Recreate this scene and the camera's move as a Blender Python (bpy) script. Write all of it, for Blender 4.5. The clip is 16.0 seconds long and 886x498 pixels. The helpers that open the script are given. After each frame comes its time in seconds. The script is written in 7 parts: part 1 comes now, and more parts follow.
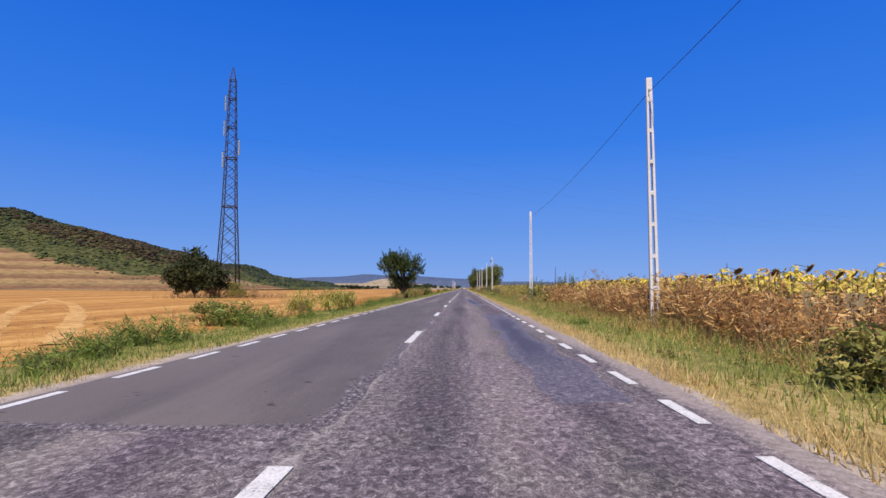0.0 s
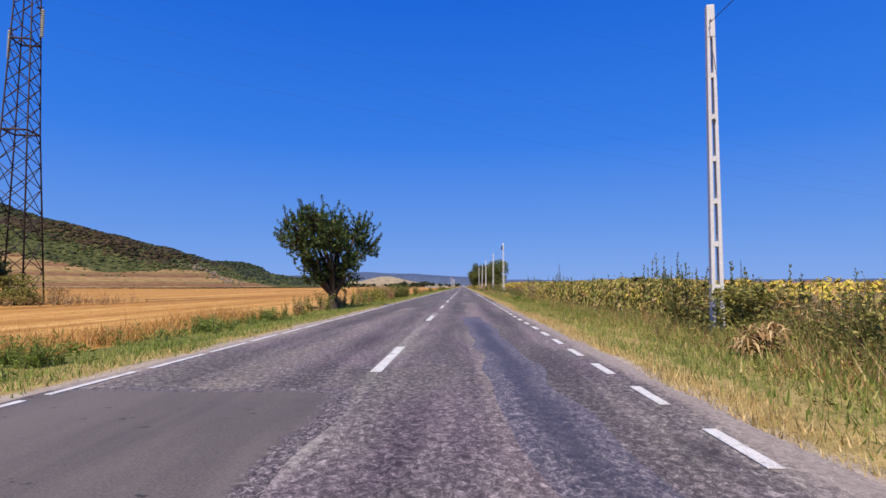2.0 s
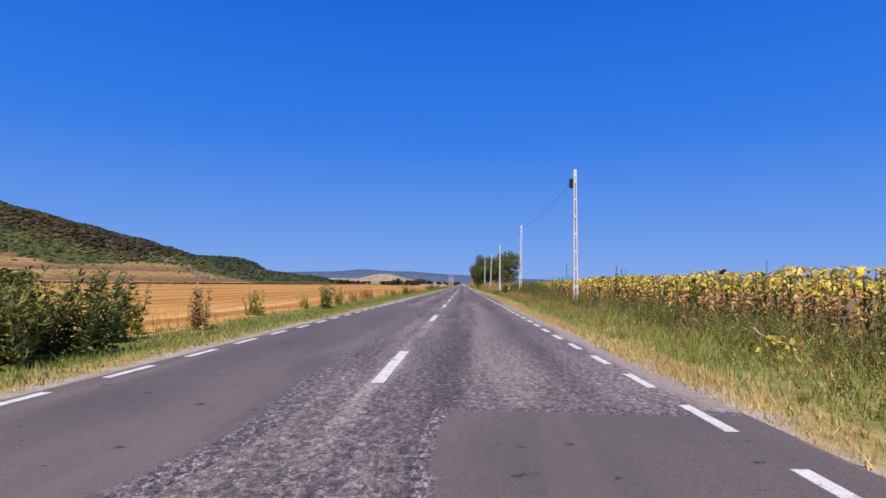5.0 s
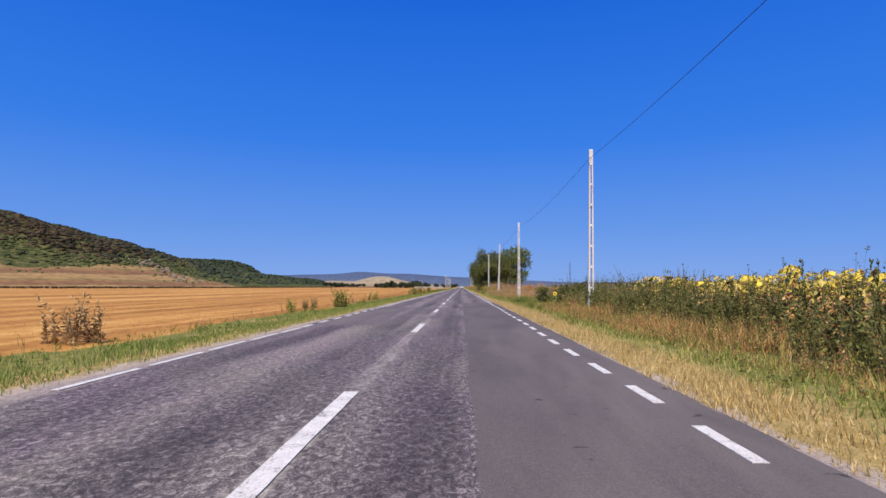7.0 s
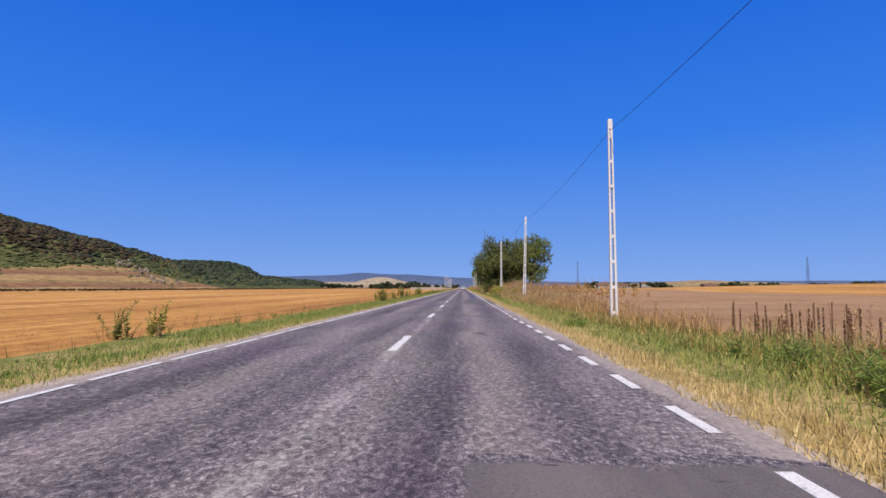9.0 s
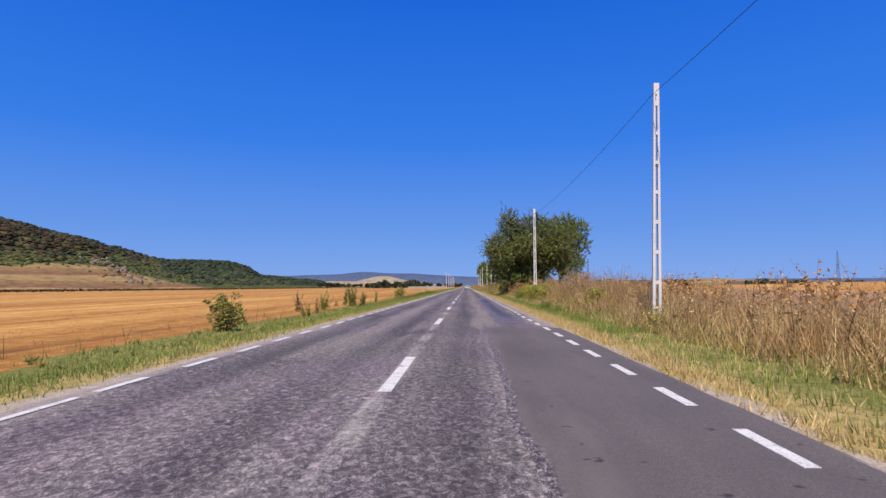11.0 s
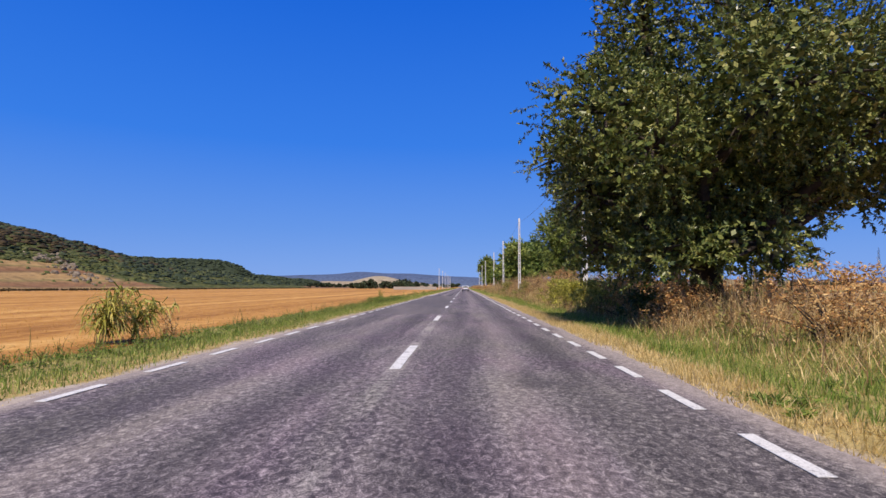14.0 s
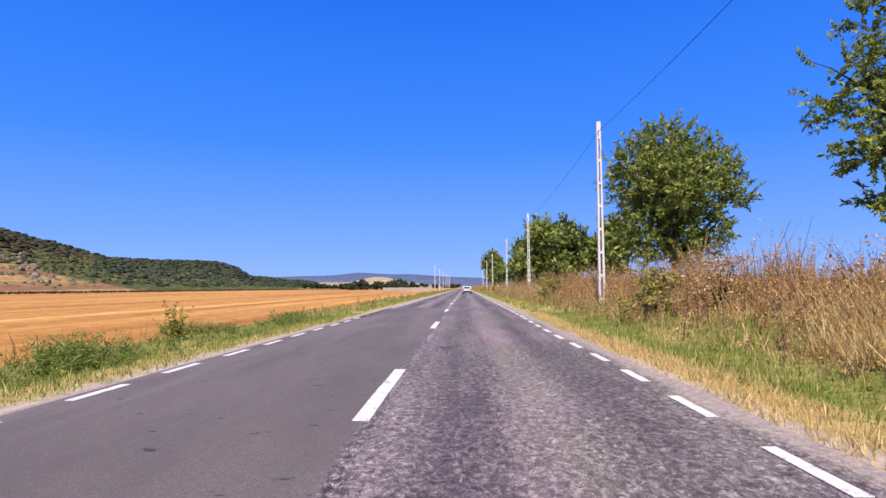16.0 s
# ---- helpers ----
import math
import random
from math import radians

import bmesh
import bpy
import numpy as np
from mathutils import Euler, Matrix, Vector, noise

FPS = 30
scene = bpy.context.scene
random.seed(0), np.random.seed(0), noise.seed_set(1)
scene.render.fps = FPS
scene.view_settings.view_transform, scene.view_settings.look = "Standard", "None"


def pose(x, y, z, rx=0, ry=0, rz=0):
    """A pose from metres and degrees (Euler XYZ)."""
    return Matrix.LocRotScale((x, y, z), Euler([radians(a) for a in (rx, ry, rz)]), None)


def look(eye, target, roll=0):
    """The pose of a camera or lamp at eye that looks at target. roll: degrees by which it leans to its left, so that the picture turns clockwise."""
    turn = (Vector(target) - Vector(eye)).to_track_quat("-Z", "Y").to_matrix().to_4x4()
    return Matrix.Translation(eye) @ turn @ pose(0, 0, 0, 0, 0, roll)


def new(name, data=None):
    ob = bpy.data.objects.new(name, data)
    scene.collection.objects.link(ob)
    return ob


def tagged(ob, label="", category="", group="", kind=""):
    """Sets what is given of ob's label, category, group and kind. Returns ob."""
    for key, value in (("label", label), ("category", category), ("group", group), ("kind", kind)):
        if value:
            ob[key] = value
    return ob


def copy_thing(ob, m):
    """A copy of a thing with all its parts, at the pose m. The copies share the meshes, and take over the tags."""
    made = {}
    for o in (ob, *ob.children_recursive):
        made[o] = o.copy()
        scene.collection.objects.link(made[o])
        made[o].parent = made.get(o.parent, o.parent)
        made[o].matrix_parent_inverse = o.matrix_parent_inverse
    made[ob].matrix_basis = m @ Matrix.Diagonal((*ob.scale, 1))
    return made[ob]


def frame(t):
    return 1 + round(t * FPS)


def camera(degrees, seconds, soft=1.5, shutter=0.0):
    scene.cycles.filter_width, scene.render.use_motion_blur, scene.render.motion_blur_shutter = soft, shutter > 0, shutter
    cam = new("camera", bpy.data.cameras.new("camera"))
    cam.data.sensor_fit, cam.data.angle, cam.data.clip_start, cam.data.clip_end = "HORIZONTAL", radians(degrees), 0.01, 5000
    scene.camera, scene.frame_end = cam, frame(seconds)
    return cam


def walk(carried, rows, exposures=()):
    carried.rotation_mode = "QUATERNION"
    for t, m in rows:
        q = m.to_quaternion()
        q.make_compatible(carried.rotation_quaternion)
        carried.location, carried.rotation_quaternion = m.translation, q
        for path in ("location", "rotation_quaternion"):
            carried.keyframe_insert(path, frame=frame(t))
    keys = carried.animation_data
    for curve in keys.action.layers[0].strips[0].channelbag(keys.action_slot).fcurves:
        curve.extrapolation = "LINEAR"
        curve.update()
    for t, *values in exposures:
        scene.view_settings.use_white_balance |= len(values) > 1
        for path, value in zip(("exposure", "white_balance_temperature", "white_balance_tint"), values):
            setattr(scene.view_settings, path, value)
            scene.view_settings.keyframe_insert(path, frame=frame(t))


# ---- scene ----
# ---------------- camera and its drive ----------------
cam = camera(77.66, 16.0)
ROWS = [
    (0, 1.260, -0.000, 1.233, 2.151, 4.065, -0.041),
    (0.5, 1.299, 10.117, 1.259, 2.144, 4.135, -0.038),
    (1, 1.320, 20.189, 1.255, 2.178, 4.048, -0.002),
    (1.5, 1.315, 30.128, 1.249, 2.154, 3.932, 0.019),
    (2, 1.283, 40.160, 1.259, 2.107, 3.857, 0.042),
    (2.5, 1.227, 50.287, 1.276, 2.125, 3.796, 0.169),
    (3, 1.152, 60.420, 1.279, 2.144, 3.694, 0.296),
    (3.5, 1.089, 70.636, 1.278, 2.118, 3.667, 0.447),
    (4, 1.046, 80.875, 1.277, 2.158, 3.690, 0.554),
    (4.5, 1.047, 90.960, 1.262, 2.172, 3.672, 0.684),
    (5, 1.067, 100.927, 1.258, 2.111, 3.690, 0.765),
    (7.5, 1.330, 150.541, 1.248, 1.905, 3.957, 0.256),
    (8, 1.355, 160.675, 1.249, 1.928, 3.964, 0.181),
    (8.5, 1.374, 170.660, 1.238, 1.983, 3.961, 0.166),
    (9, 1.372, 180.737, 1.230, 2.071, 3.999, 0.129),
    (11.5, 0.959, 230.288, 1.293, 2.434, 3.873, -0.063),
    (12, 0.974, 240.106, 1.276, 2.444, 3.885, 0.059),
    (12.5, 0.984, 249.865, 1.288, 2.329, 3.947, 0.032),
    (13, 1.000, 259.477, 1.268, 2.264, 3.816, 0.025),
    (13.5, 1.014, 268.956, 1.261, 2.195, 3.874, 0.035),
    (14, 1.040, 278.609, 1.238, 2.169, 3.925, 0.076),
    (14.5, 1.066, 288.152, 1.211, 2.173, 3.938, 0.143),
    (15, 1.064, 297.816, 1.221, 2.222, 4.038, 0.125),
    (15.5, 1.029, 307.560, 1.254, 2.286, 4.080, -0.043),
    (16, 1.007, 317.367, 1.279, 2.227, 3.989, -0.220),
]
walk(cam, [(t, pose(x, y, z, 0, 0, yaw) @ pose(0, 0, 0, 90 + pitch, 0, 0) @ pose(0, 0, 0, 0, 0, roll))
           for t, x, y, z, yaw, pitch, roll in ROWS],
     [(0.0, 0.0, 6500, 10), (14.2, 0.0, 6500, 10), (14.5, 0.17, 6540, 12), (15.0, 0.62, 6650, 17), (15.5, 0.53, 6650, 16), (16.0, 0.4, 6620, 14)])

# ---------------- world, sun ----------------
SUN_ELEV, SUN_AZ = 52.0, 189.0        # degrees; azimuth clockwise from +y
world = bpy.data.worlds.new("world")
scene.world = world
world.use_nodes = True
wn, wl = world.node_tree.nodes, world.node_tree.links
sky = wn.new("ShaderNodeTexSky")
sky.sky_type = "NISHITA"
sky.sun_disc = False
sky.sun_elevation, sky.sun_rotation = radians(SUN_ELEV), radians(SUN_AZ)
sky.air_density, sky.dust_density, sky.ozone_density = 1.0, 0.2, 2.0
# deep clear blue overhead, paler and hazier towards the horizon
up = wn.new("ShaderNodeSeparateXYZ")
wl.new(wn.new("ShaderNodeTexCoord").outputs["Generated"], up.inputs[0])
grade = wn.new("ShaderNodeValToRGB")
for el, (p, c) in zip([grade.color_ramp.elements[0], grade.color_ramp.elements[1]] + [grade.color_ramp.elements.new(0.5) for _ in range(3)],
                      [(0.0, (2.0, 3.75, 8.3, 1)), (1.0, (0.06, 0.9, 5.2, 1)), (0.10, (1.15, 2.95, 8.1, 1)), (0.25, (0.30, 2.02, 8.1, 1)), (0.48, (0.06, 1.30, 7.1, 1))]):
    el.position, el.color = p, c
wl.new(up.outputs[2], grade.inputs["Fac"])
tone = wn.new("ShaderNodeMix")
tone.data_type = "RGBA"
tone.inputs[0].default_value = 0.94
wl.new(sky.outputs[0], tone.inputs[6])
wl.new(grade.outputs[0], tone.inputs[7])
wl.new(tone.outputs[2], wn["Background"].inputs["Color"])
wn["Background"].inputs["Strength"].default_value = 0.1
sun_data = bpy.data.lights.new("sun", "SUN")
sun_data.energy, sun_data.angle, sun_data.color = 5.3, radians(0.53), (1.0, 0.885, 0.76)
sun = new("sun", sun_data)
sa, se = radians(SUN_AZ), radians(SUN_ELEV)
sun.matrix_world = look((0, 0, 60), (-math.sin(sa) * math.cos(se), -math.cos(sa) * math.cos(se), 60 - math.sin(se)))

# ---------------- materials ----------------
class Nodes:
    """Small helper to write node trees in short lines."""
    def __init__(self, name, rough=0.8, spec=0.3):
        self.m = bpy.data.materials.new(name)
        self.m.use_nodes = True
        self.t = self.m.node_tree
        self.bsdf = self.t.nodes["Principled BSDF"]
        self.bsdf.inputs["Roughness"].default_value = rough
        self.bsdf.inputs["Specular IOR Level"].default_value = spec
        self.co = self.t.nodes.new("ShaderNodeTexCoord").outputs["Object"]

    def put(self, socket, value):
        if isinstance(value, bpy.types.NodeSocket):
            self.t.links.new(value, socket)
        else:
            socket.default_value = value

    def scaled(self, sx, sy, sz):
        n = self.t.nodes.new("ShaderNodeMapping")
        n.inputs["Scale"].default_value = (sx, sy, sz)
        self.put(n.inputs["Vector"], self.co)
        return n.outputs[0]

    def noise(self, scale, detail=3.0, rough=0.55, co=None, distort=0.0):
        n = self.t.nodes.new("ShaderNodeTexNoise")
        n.inputs["Scale"].default_value, n.inputs["Detail"].default_value = scale, detail
        n.inputs["Roughness"].default_value, n.inputs["Distortion"].default_value = rough, distort
        self.put(n.inputs["Vector"], co or self.co)
        return n.outputs["Fac"]

    def cells(self, scale, co=None, out="Distance"):
        n = self.t.nodes.new("ShaderNodeTexVoronoi")
        n.inputs["Scale"].default_value = scale
        self.put(n.inputs["Vector"], co or self.co)
        return n.outputs[out]

    def ramp(self, fac, stops):
        n = self.t.nodes.new("ShaderNodeValToRGB")
        e = n.color_ramp.elements
        while len(e) < len(stops):
            e.new(0.5)
        for el, (p, c) in zip(e, stops):
            el.position, el.color = p, (c if not isinstance(c, (int, float)) else (c, c, c, 1))
        self.put(n.inputs["Fac"], fac)
        return n.outputs["Color"]

    def mix(self, fac, a, b, kind="MIX"):
        n = self.t.nodes.new("ShaderNodeMix")
        n.data_type, n.blend_type = "RGBA", kind
        self.put(n.inputs[0], fac)
        self.put(n.inputs[6], a)
        self.put(n.inputs[7], b)
        return n.outputs[2]

    def math(self, op, a, b=0.0):
        n = self.t.nodes.new("ShaderNodeMath")
        n.operation = op
        self.put(n.inputs[0], a)
        self.put(n.inputs[1], b)
        return n.outputs[0]

    def axis(self, which):
        n = self.t.nodes.new("ShaderNodeSeparateXYZ")
        self.put(n.inputs[0], self.co)
        return n.outputs[which]

    def island(self):
        return self.t.nodes.new("ShaderNodeNewGeometry").outputs["Random Per Island"]

    def each(self):
        return self.t.nodes.new("ShaderNodeObjectInfo").outputs["Random"]

    def bump(self, height, strength, distance=0.01):
        n = self.t.nodes.new("ShaderNodeBump")
        n.inputs["Strength"].default_value, n.inputs["Distance"].default_value = strength, distance
        self.put(n.inputs["Height"], height)
        self.put(self.bsdf.inputs["Normal"], n.outputs[0])

    def colour(self, value):
        self.put(self.bsdf.inputs["Base Color"], value)
        return self.m


def plain(name, c, rough=0.7, grain=30.0, spread=0.25, metal=0.0, bump=0.0):
    """A painted, cast or metal surface with grain and stains at two scales."""
    n = Nodes(name, rough)
    n.bsdf.inputs["Metallic"].default_value = metal
    dark = tuple(v * (1 - spread) for v in c[:3]) + (1,)
    light = tuple(min(1, v * (1 + spread)) for v in c[:3]) + (1,)
    f = n.math("ADD", n.math("MULTIPLY", n.noise(grain), 0.6), n.math("MULTIPLY", n.noise(grain * 0.08, 4), 0.4))
    if bump:
        n.bump(n.noise(grain * 2), bump)
    return n.colour(n.ramp(f, [(0.3, dark), (0.7, light)]))


def leafy(name, stops, rough=0.55, trans=0.25, patch=0.25):
    """Leaves and blades: each blade takes its own tint, and drifts of tint run through the whole."""
    n = Nodes(name, rough, 0.25)
    f = n.math("ADD", n.math("MULTIPLY", n.island(), 0.62), n.math("MULTIPLY", n.noise(patch, 3), 0.38))
    col = n.ramp(f, stops)
    spot = n.ramp(n.noise(22.0, 3.0, 0.7), [(0.36, (0.62, 0.60, 0.55, 1)), (0.5, (1.0, 1.0, 1.0, 1)), (0.66, (1.3, 1.25, 1.2, 1))])
    blend = n.t.nodes.new("ShaderNodeMix")
    blend.data_type, blend.blend_type = "RGBA", "MULTIPLY"
    blend.inputs[0].default_value = 0.8
    n.put(blend.inputs[6], col)
    n.put(blend.inputs[7], spot)
    col = blend.outputs[2]
    n.colour(col)
    tr = n.t.nodes.new("ShaderNodeBsdfTranslucent")
    n.put(tr.inputs["Color"], col)
    mx = n.t.nodes.new("ShaderNodeMixShader")
    mx.inputs[0].default_value = trans
    n.t.links.new(n.bsdf.outputs[0], mx.inputs[1])
    n.t.links.new(tr.outputs[0], mx.inputs[2])
    n.t.links.new(mx.outputs[0], n.t.nodes["Material Output"].inputs["Surface"])
    return n.m


def asphalt_worn():
    n = Nodes("worn_chip_asphalt", 0.85, 0.25)
    chips = n.noise(15.0, 5.0, 0.85, n.scaled(1.0, 0.7, 1.0), 0.8)
    fine = n.noise(70.0, 3.0, 0.8)
    blot = n.noise(1.1, 4.0, 0.6, n.scaled(1.0, 0.22, 1.0))
    streak = n.noise(2.3, 4.0, 0.6, n.scaled(1.0, 0.05, 1.0))
    f = n.math("ADD", n.math("MULTIPLY", chips, 0.66), n.math("MULTIPLY", fine, 0.34))
    dark = n.ramp(f, [(0.41, (0.034, 0.028, 0.035, 1)), (0.482, (0.078, 0.066, 0.077, 1)), (0.537, (0.158, 0.134, 0.147, 1)), (0.61, (0.42, 0.37, 0.38, 1))])
    worn = n.ramp(f, [(0.41, (0.055, 0.045, 0.052, 1)), (0.482, (0.132, 0.112, 0.120, 1)), (0.537, (0.245, 0.213, 0.219, 1)), (0.61, (0.52, 0.47, 0.465, 1))])
    rub = n.math("ADD", n.math("MULTIPLY", blot, 0.5), n.math("MULTIPLY", streak, 0.5))
    col = n.mix(n.ramp(rub, [(0.43, 0.0), (0.60, 1.0)]), dark, worn)
    # wheel tracks polished dark, a paler crown between them in either lane, worn-out old paint along the middle
    x = n.math("ADD", n.axis(0), n.math("MULTIPLY", n.math("SUBTRACT", streak, 0.5), 0.9))
    lane = n.math("ABSOLUTE", n.math("SUBTRACT", n.math("ABSOLUTE", x), 1.75))
    crown = n.ramp(n.math("MULTIPLY", lane, 0.5), [(0.06, 1.0), (0.20, 0.0)])
    track = n.ramp(n.math("ABSOLUTE", n.math("SUBTRACT", lane, 0.85)), [(0.10, 1.0), (0.5, 0.0)])
    patchy = n.ramp(n.noise(0.35, 3.0, 0.6, n.scaled(1.0, 0.25, 1.0)), [(0.38, 0.0), (0.62, 1.0)])
    slick = n.ramp(f, [(0.41, (0.019, 0.016, 0.020, 1)), (0.50, (0.047, 0.040, 0.048, 1)), (0.61, (0.152, 0.133, 0.145, 1))])
    col = n.mix(n.math("MULTIPLY", track, n.math("ADD", 0.25, n.math("MULTIPLY", patchy, 0.5))), col, slick)
    bleached = n.ramp(f, [(0.41, (0.105, 0.087, 0.088, 1)), (0.482, (0.190, 0.160, 0.157, 1)), (0.537, (0.285, 0.243, 0.232, 1)), (0.62, (0.49, 0.43, 0.41, 1))])
    col = n.mix(n.math("MULTIPLY", crown, n.math("ADD", 0.2, n.math("MULTIPLY", patchy, 0.45))), col, bleached)
    ghost = n.math("MULTIPLY", n.ramp(n.math("ABSOLUTE", n.axis(0)), [(0.09, 1.0), (0.16, 0.0)]), n.ramp(n.math("ADD", n.math("MULTIPLY", f, 0.55), n.math("MULTIPLY", blot, 0.45)), [(0.45, 0.0), (0.60, 0.75)]))
    col = n.mix(ghost, col, (0.429, 0.396, 0.377, 1))
    oil = n.ramp(n.noise(0.8, 3.0, 0.5, n.scaled(1.0, 0.4, 1.0), 0.6), [(0.66, 0.0), (0.74, 0.6)])
    col = n.mix(oil, col, (0.037, 0.032, 0.039, 1))
    tint = n.ramp(n.noise(0.5, 3.0, 0.6, n.scaled(1.0, 0.4, 1.0), 0.8), [(0.36, (1.14, 1.06, 1.13, 1)), (0.5, (1.1, 1.1, 1.08, 1)), (0.64, (1.08, 1.12, 1.02, 1))])
    col = n.mix(1.0, col, tint, "MULTIPLY")
    # dust and grit blown over the edges
    rim = n.math("ADD", n.math("ABSOLUTE", n.math("SUBTRACT", n.axis(0), 0.08)), n.math("ADD", n.math("MULTIPLY", n.math("SUBTRACT", blot, 0.5), 0.7), n.math("MULTIPLY", n.math("SUBTRACT", f, 0.5), 0.5)))
    dust = n.ramp(f, [(0.41, (0.225, 0.188, 0.174, 1)), (0.5, (0.325, 0.277, 0.255, 1)), (0.62, (0.46, 0.40, 0.365, 1))])
    col = n.mix(n.ramp(n.math("MULTIPLY", rim, 0.2), [(0.675, 0.0), (0.725, 0.92)]), col, dust)
    n.bump(f, 0.9, 0.012)
    return n.colour(col)


def asphalt_smooth():
    n = Nodes("smooth_patched_asphalt", 0.8, 0.3)
    f = n.noise(70.0, 3.0, 0.7)
    blot = n.noise(0.9, 4.0, 0.6, n.scaled(1.0, 0.3, 1.0))
    col = n.ramp(f, [(0.35, (0.092, 0.078, 0.076, 1)), (0.55, (0.138, 0.120, 0.117, 1)), (0.72, (0.20, 0.18, 0.172, 1))])
    col = n.mix(n.ramp(blot, [(0.40, 0.0), (0.68, 0.55)]), col, (0.080, 0.070, 0.072, 1))
    pale = n.ramp(n.noise(0.5, 4.0, 0.65, n.scaled(1.0, 0.12, 1.0), 0.5), [(0.48, 0.0), (0.66, 0.5)])
    col = n.mix(pale, col, (0.21, 0.18, 0.168, 1))
    grit = n.ramp(n.cells(26.0), [(0.05, 0.75), (0.10, 0.0)])
    col = n.mix(n.math("MULTIPLY", grit, n.ramp(n.noise(2.0, 2.0), [(0.5, 0.0), (0.6, 0.7)])), col, (0.42, 0.38, 0.35, 1))
    spots = n.ramp(n.noise(4.2, 3.0, 0.6, n.scaled(0.7, 1.0, 1.0)), [(0.66, 0.0), (0.70, 0.85)])
    col = n.mix(spots, col, (0.035, 0.033, 0.035, 1))
    # the thin border is rubbed through to the old chippings
    old = n.math("ADD", n.math("MULTIPLY", n.noise(19.0, 5.0, 0.85, n.scaled(1.0, 0.62, 1.0), 0.6), 0.66), n.math("MULTIPLY", f, 0.34))
    chip = n.ramp(old, [(0.41, (0.025, 0.020, 0.026, 1)), (0.482, (0.075, 0.064, 0.072, 1)), (0.537, (0.185, 0.158, 0.168, 1)), (0.605, (0.49, 0.44, 0.44, 1))])
    rim = n.t.nodes.new("ShaderNodeAttribute")
    rim.attribute_name = "border"
    rub = n.math("ADD", n.math("MULTIPLY", rim.outputs["Fac"], 0.75), n.math("MULTIPLY", n.math("ADD", blot, n.noise(6.0, 4.0, 0.7)), 0.5))
    col = n.mix(n.ramp(rub, [(0.74, 0.0), (0.90, 1.0)]), col, chip)
    n.bump(f, 0.35, 0.006)
    return n.colour(col)


def road_paint():
    n = Nodes("worn_white_road_paint", 0.65, 0.3)
    f = n.noise(45.0, 4.0, 0.75)
    big = n.noise(4.0, 3.0)
    keep = n.math("ADD", n.math("MULTIPLY", f, 0.6), n.math("MULTIPLY", big, 0.4))
    col = n.ramp(keep, [(0.38, (0.14, 0.13, 0.13, 1)), (0.45, (0.58, 0.57, 0.56, 1)), (0.6, (0.78, 0.77, 0.76, 1))])
    return n.colour(col)


def stubble():
    n = Nodes("golden_stubble", 0.85, 0.15)
    rows = n.noise(1.0, 4.0, 0.7, n.scaled(0.42, 0.012, 1.0), 0.4)
    swath = n.noise(1.0, 2.0, 0.5, n.scaled(0.11, 0.006, 1.0))
    fine = n.noise(7.0, 4.0, 0.7, n.scaled(1.0, 0.25, 1.0))
    tuft = n.noise(1.3, 4.0, 0.7)
    f = n.math("ADD", n.math("ADD", n.math("MULTIPLY", rows, 0.42), n.math("MULTIPLY", swath, 0.18)), n.math("ADD", n.math("MULTIPLY", fine, 0.22), n.math("MULTIPLY", tuft, 0.18)))
    col = n.ramp(f, [(0.39, (0.200, 0.088, 0.024, 1)), (0.46, (0.365, 0.172, 0.043, 1)), (0.53, (0.520, 0.275, 0.075, 1)), (0.62, (0.72, 0.455, 0.165, 1))])
    n.bump(fine, 0.8, 0.08)
    return n.colour(col)


def soil(name, a, b, c, scale=6.0, deep=0.08):
    n = Nodes(name, 0.95, 0.1)
    f = n.math("ADD", n.math("MULTIPLY", n.noise(scale, 5.0, 0.7), 0.6), n.math("MULTIPLY", n.noise(0.12, 4.0), 0.4))
    n.bump(n.noise(scale * 1.5, 5.0, 0.7), 0.9, deep)
    return n.colour(n.ramp(f, [(0.35, a), (0.5, b), (0.66, c)]))


ASPHALT, SMOOTH, PAINT = asphalt_worn(), asphalt_smooth(), road_paint()
STUBBLE = stubble()
def verge_turf():
    """Short turf: straw-coloured near the asphalt, drifting to green further out."""
    n = Nodes("short_dry_and_green_turf", 0.9, 0.1)
    drift = n.math("ADD", n.noise(0.55, 4.0, 0.6, n.scaled(1.0, 0.45, 1.0)), n.math("MULTIPLY", n.math("SUBTRACT", n.math("ABSOLUTE", n.axis(0)), 5.3), 0.07))
    f = n.math("ADD", n.math("MULTIPLY", n.noise(28.0, 4.0, 0.75), 0.6), n.math("MULTIPLY", n.noise(5.0, 3.0, 0.6), 0.4))
    straw = n.ramp(f, [(0.34, (0.22, 0.15, 0.06, 1)), (0.5, (0.46, 0.34, 0.14, 1)), (0.64, (0.66, 0.52, 0.26, 1))])
    green = n.ramp(f, [(0.34, (0.085, 0.095, 0.022, 1)), (0.5, (0.20, 0.205, 0.055, 1)), (0.64, (0.36, 0.33, 0.12, 1))])
    n.bump(f, 0.9, 0.05)
    return n.colour(n.mix(n.ramp(drift, [(0.40, 0.0), (0.58, 1.0)]), straw, green))


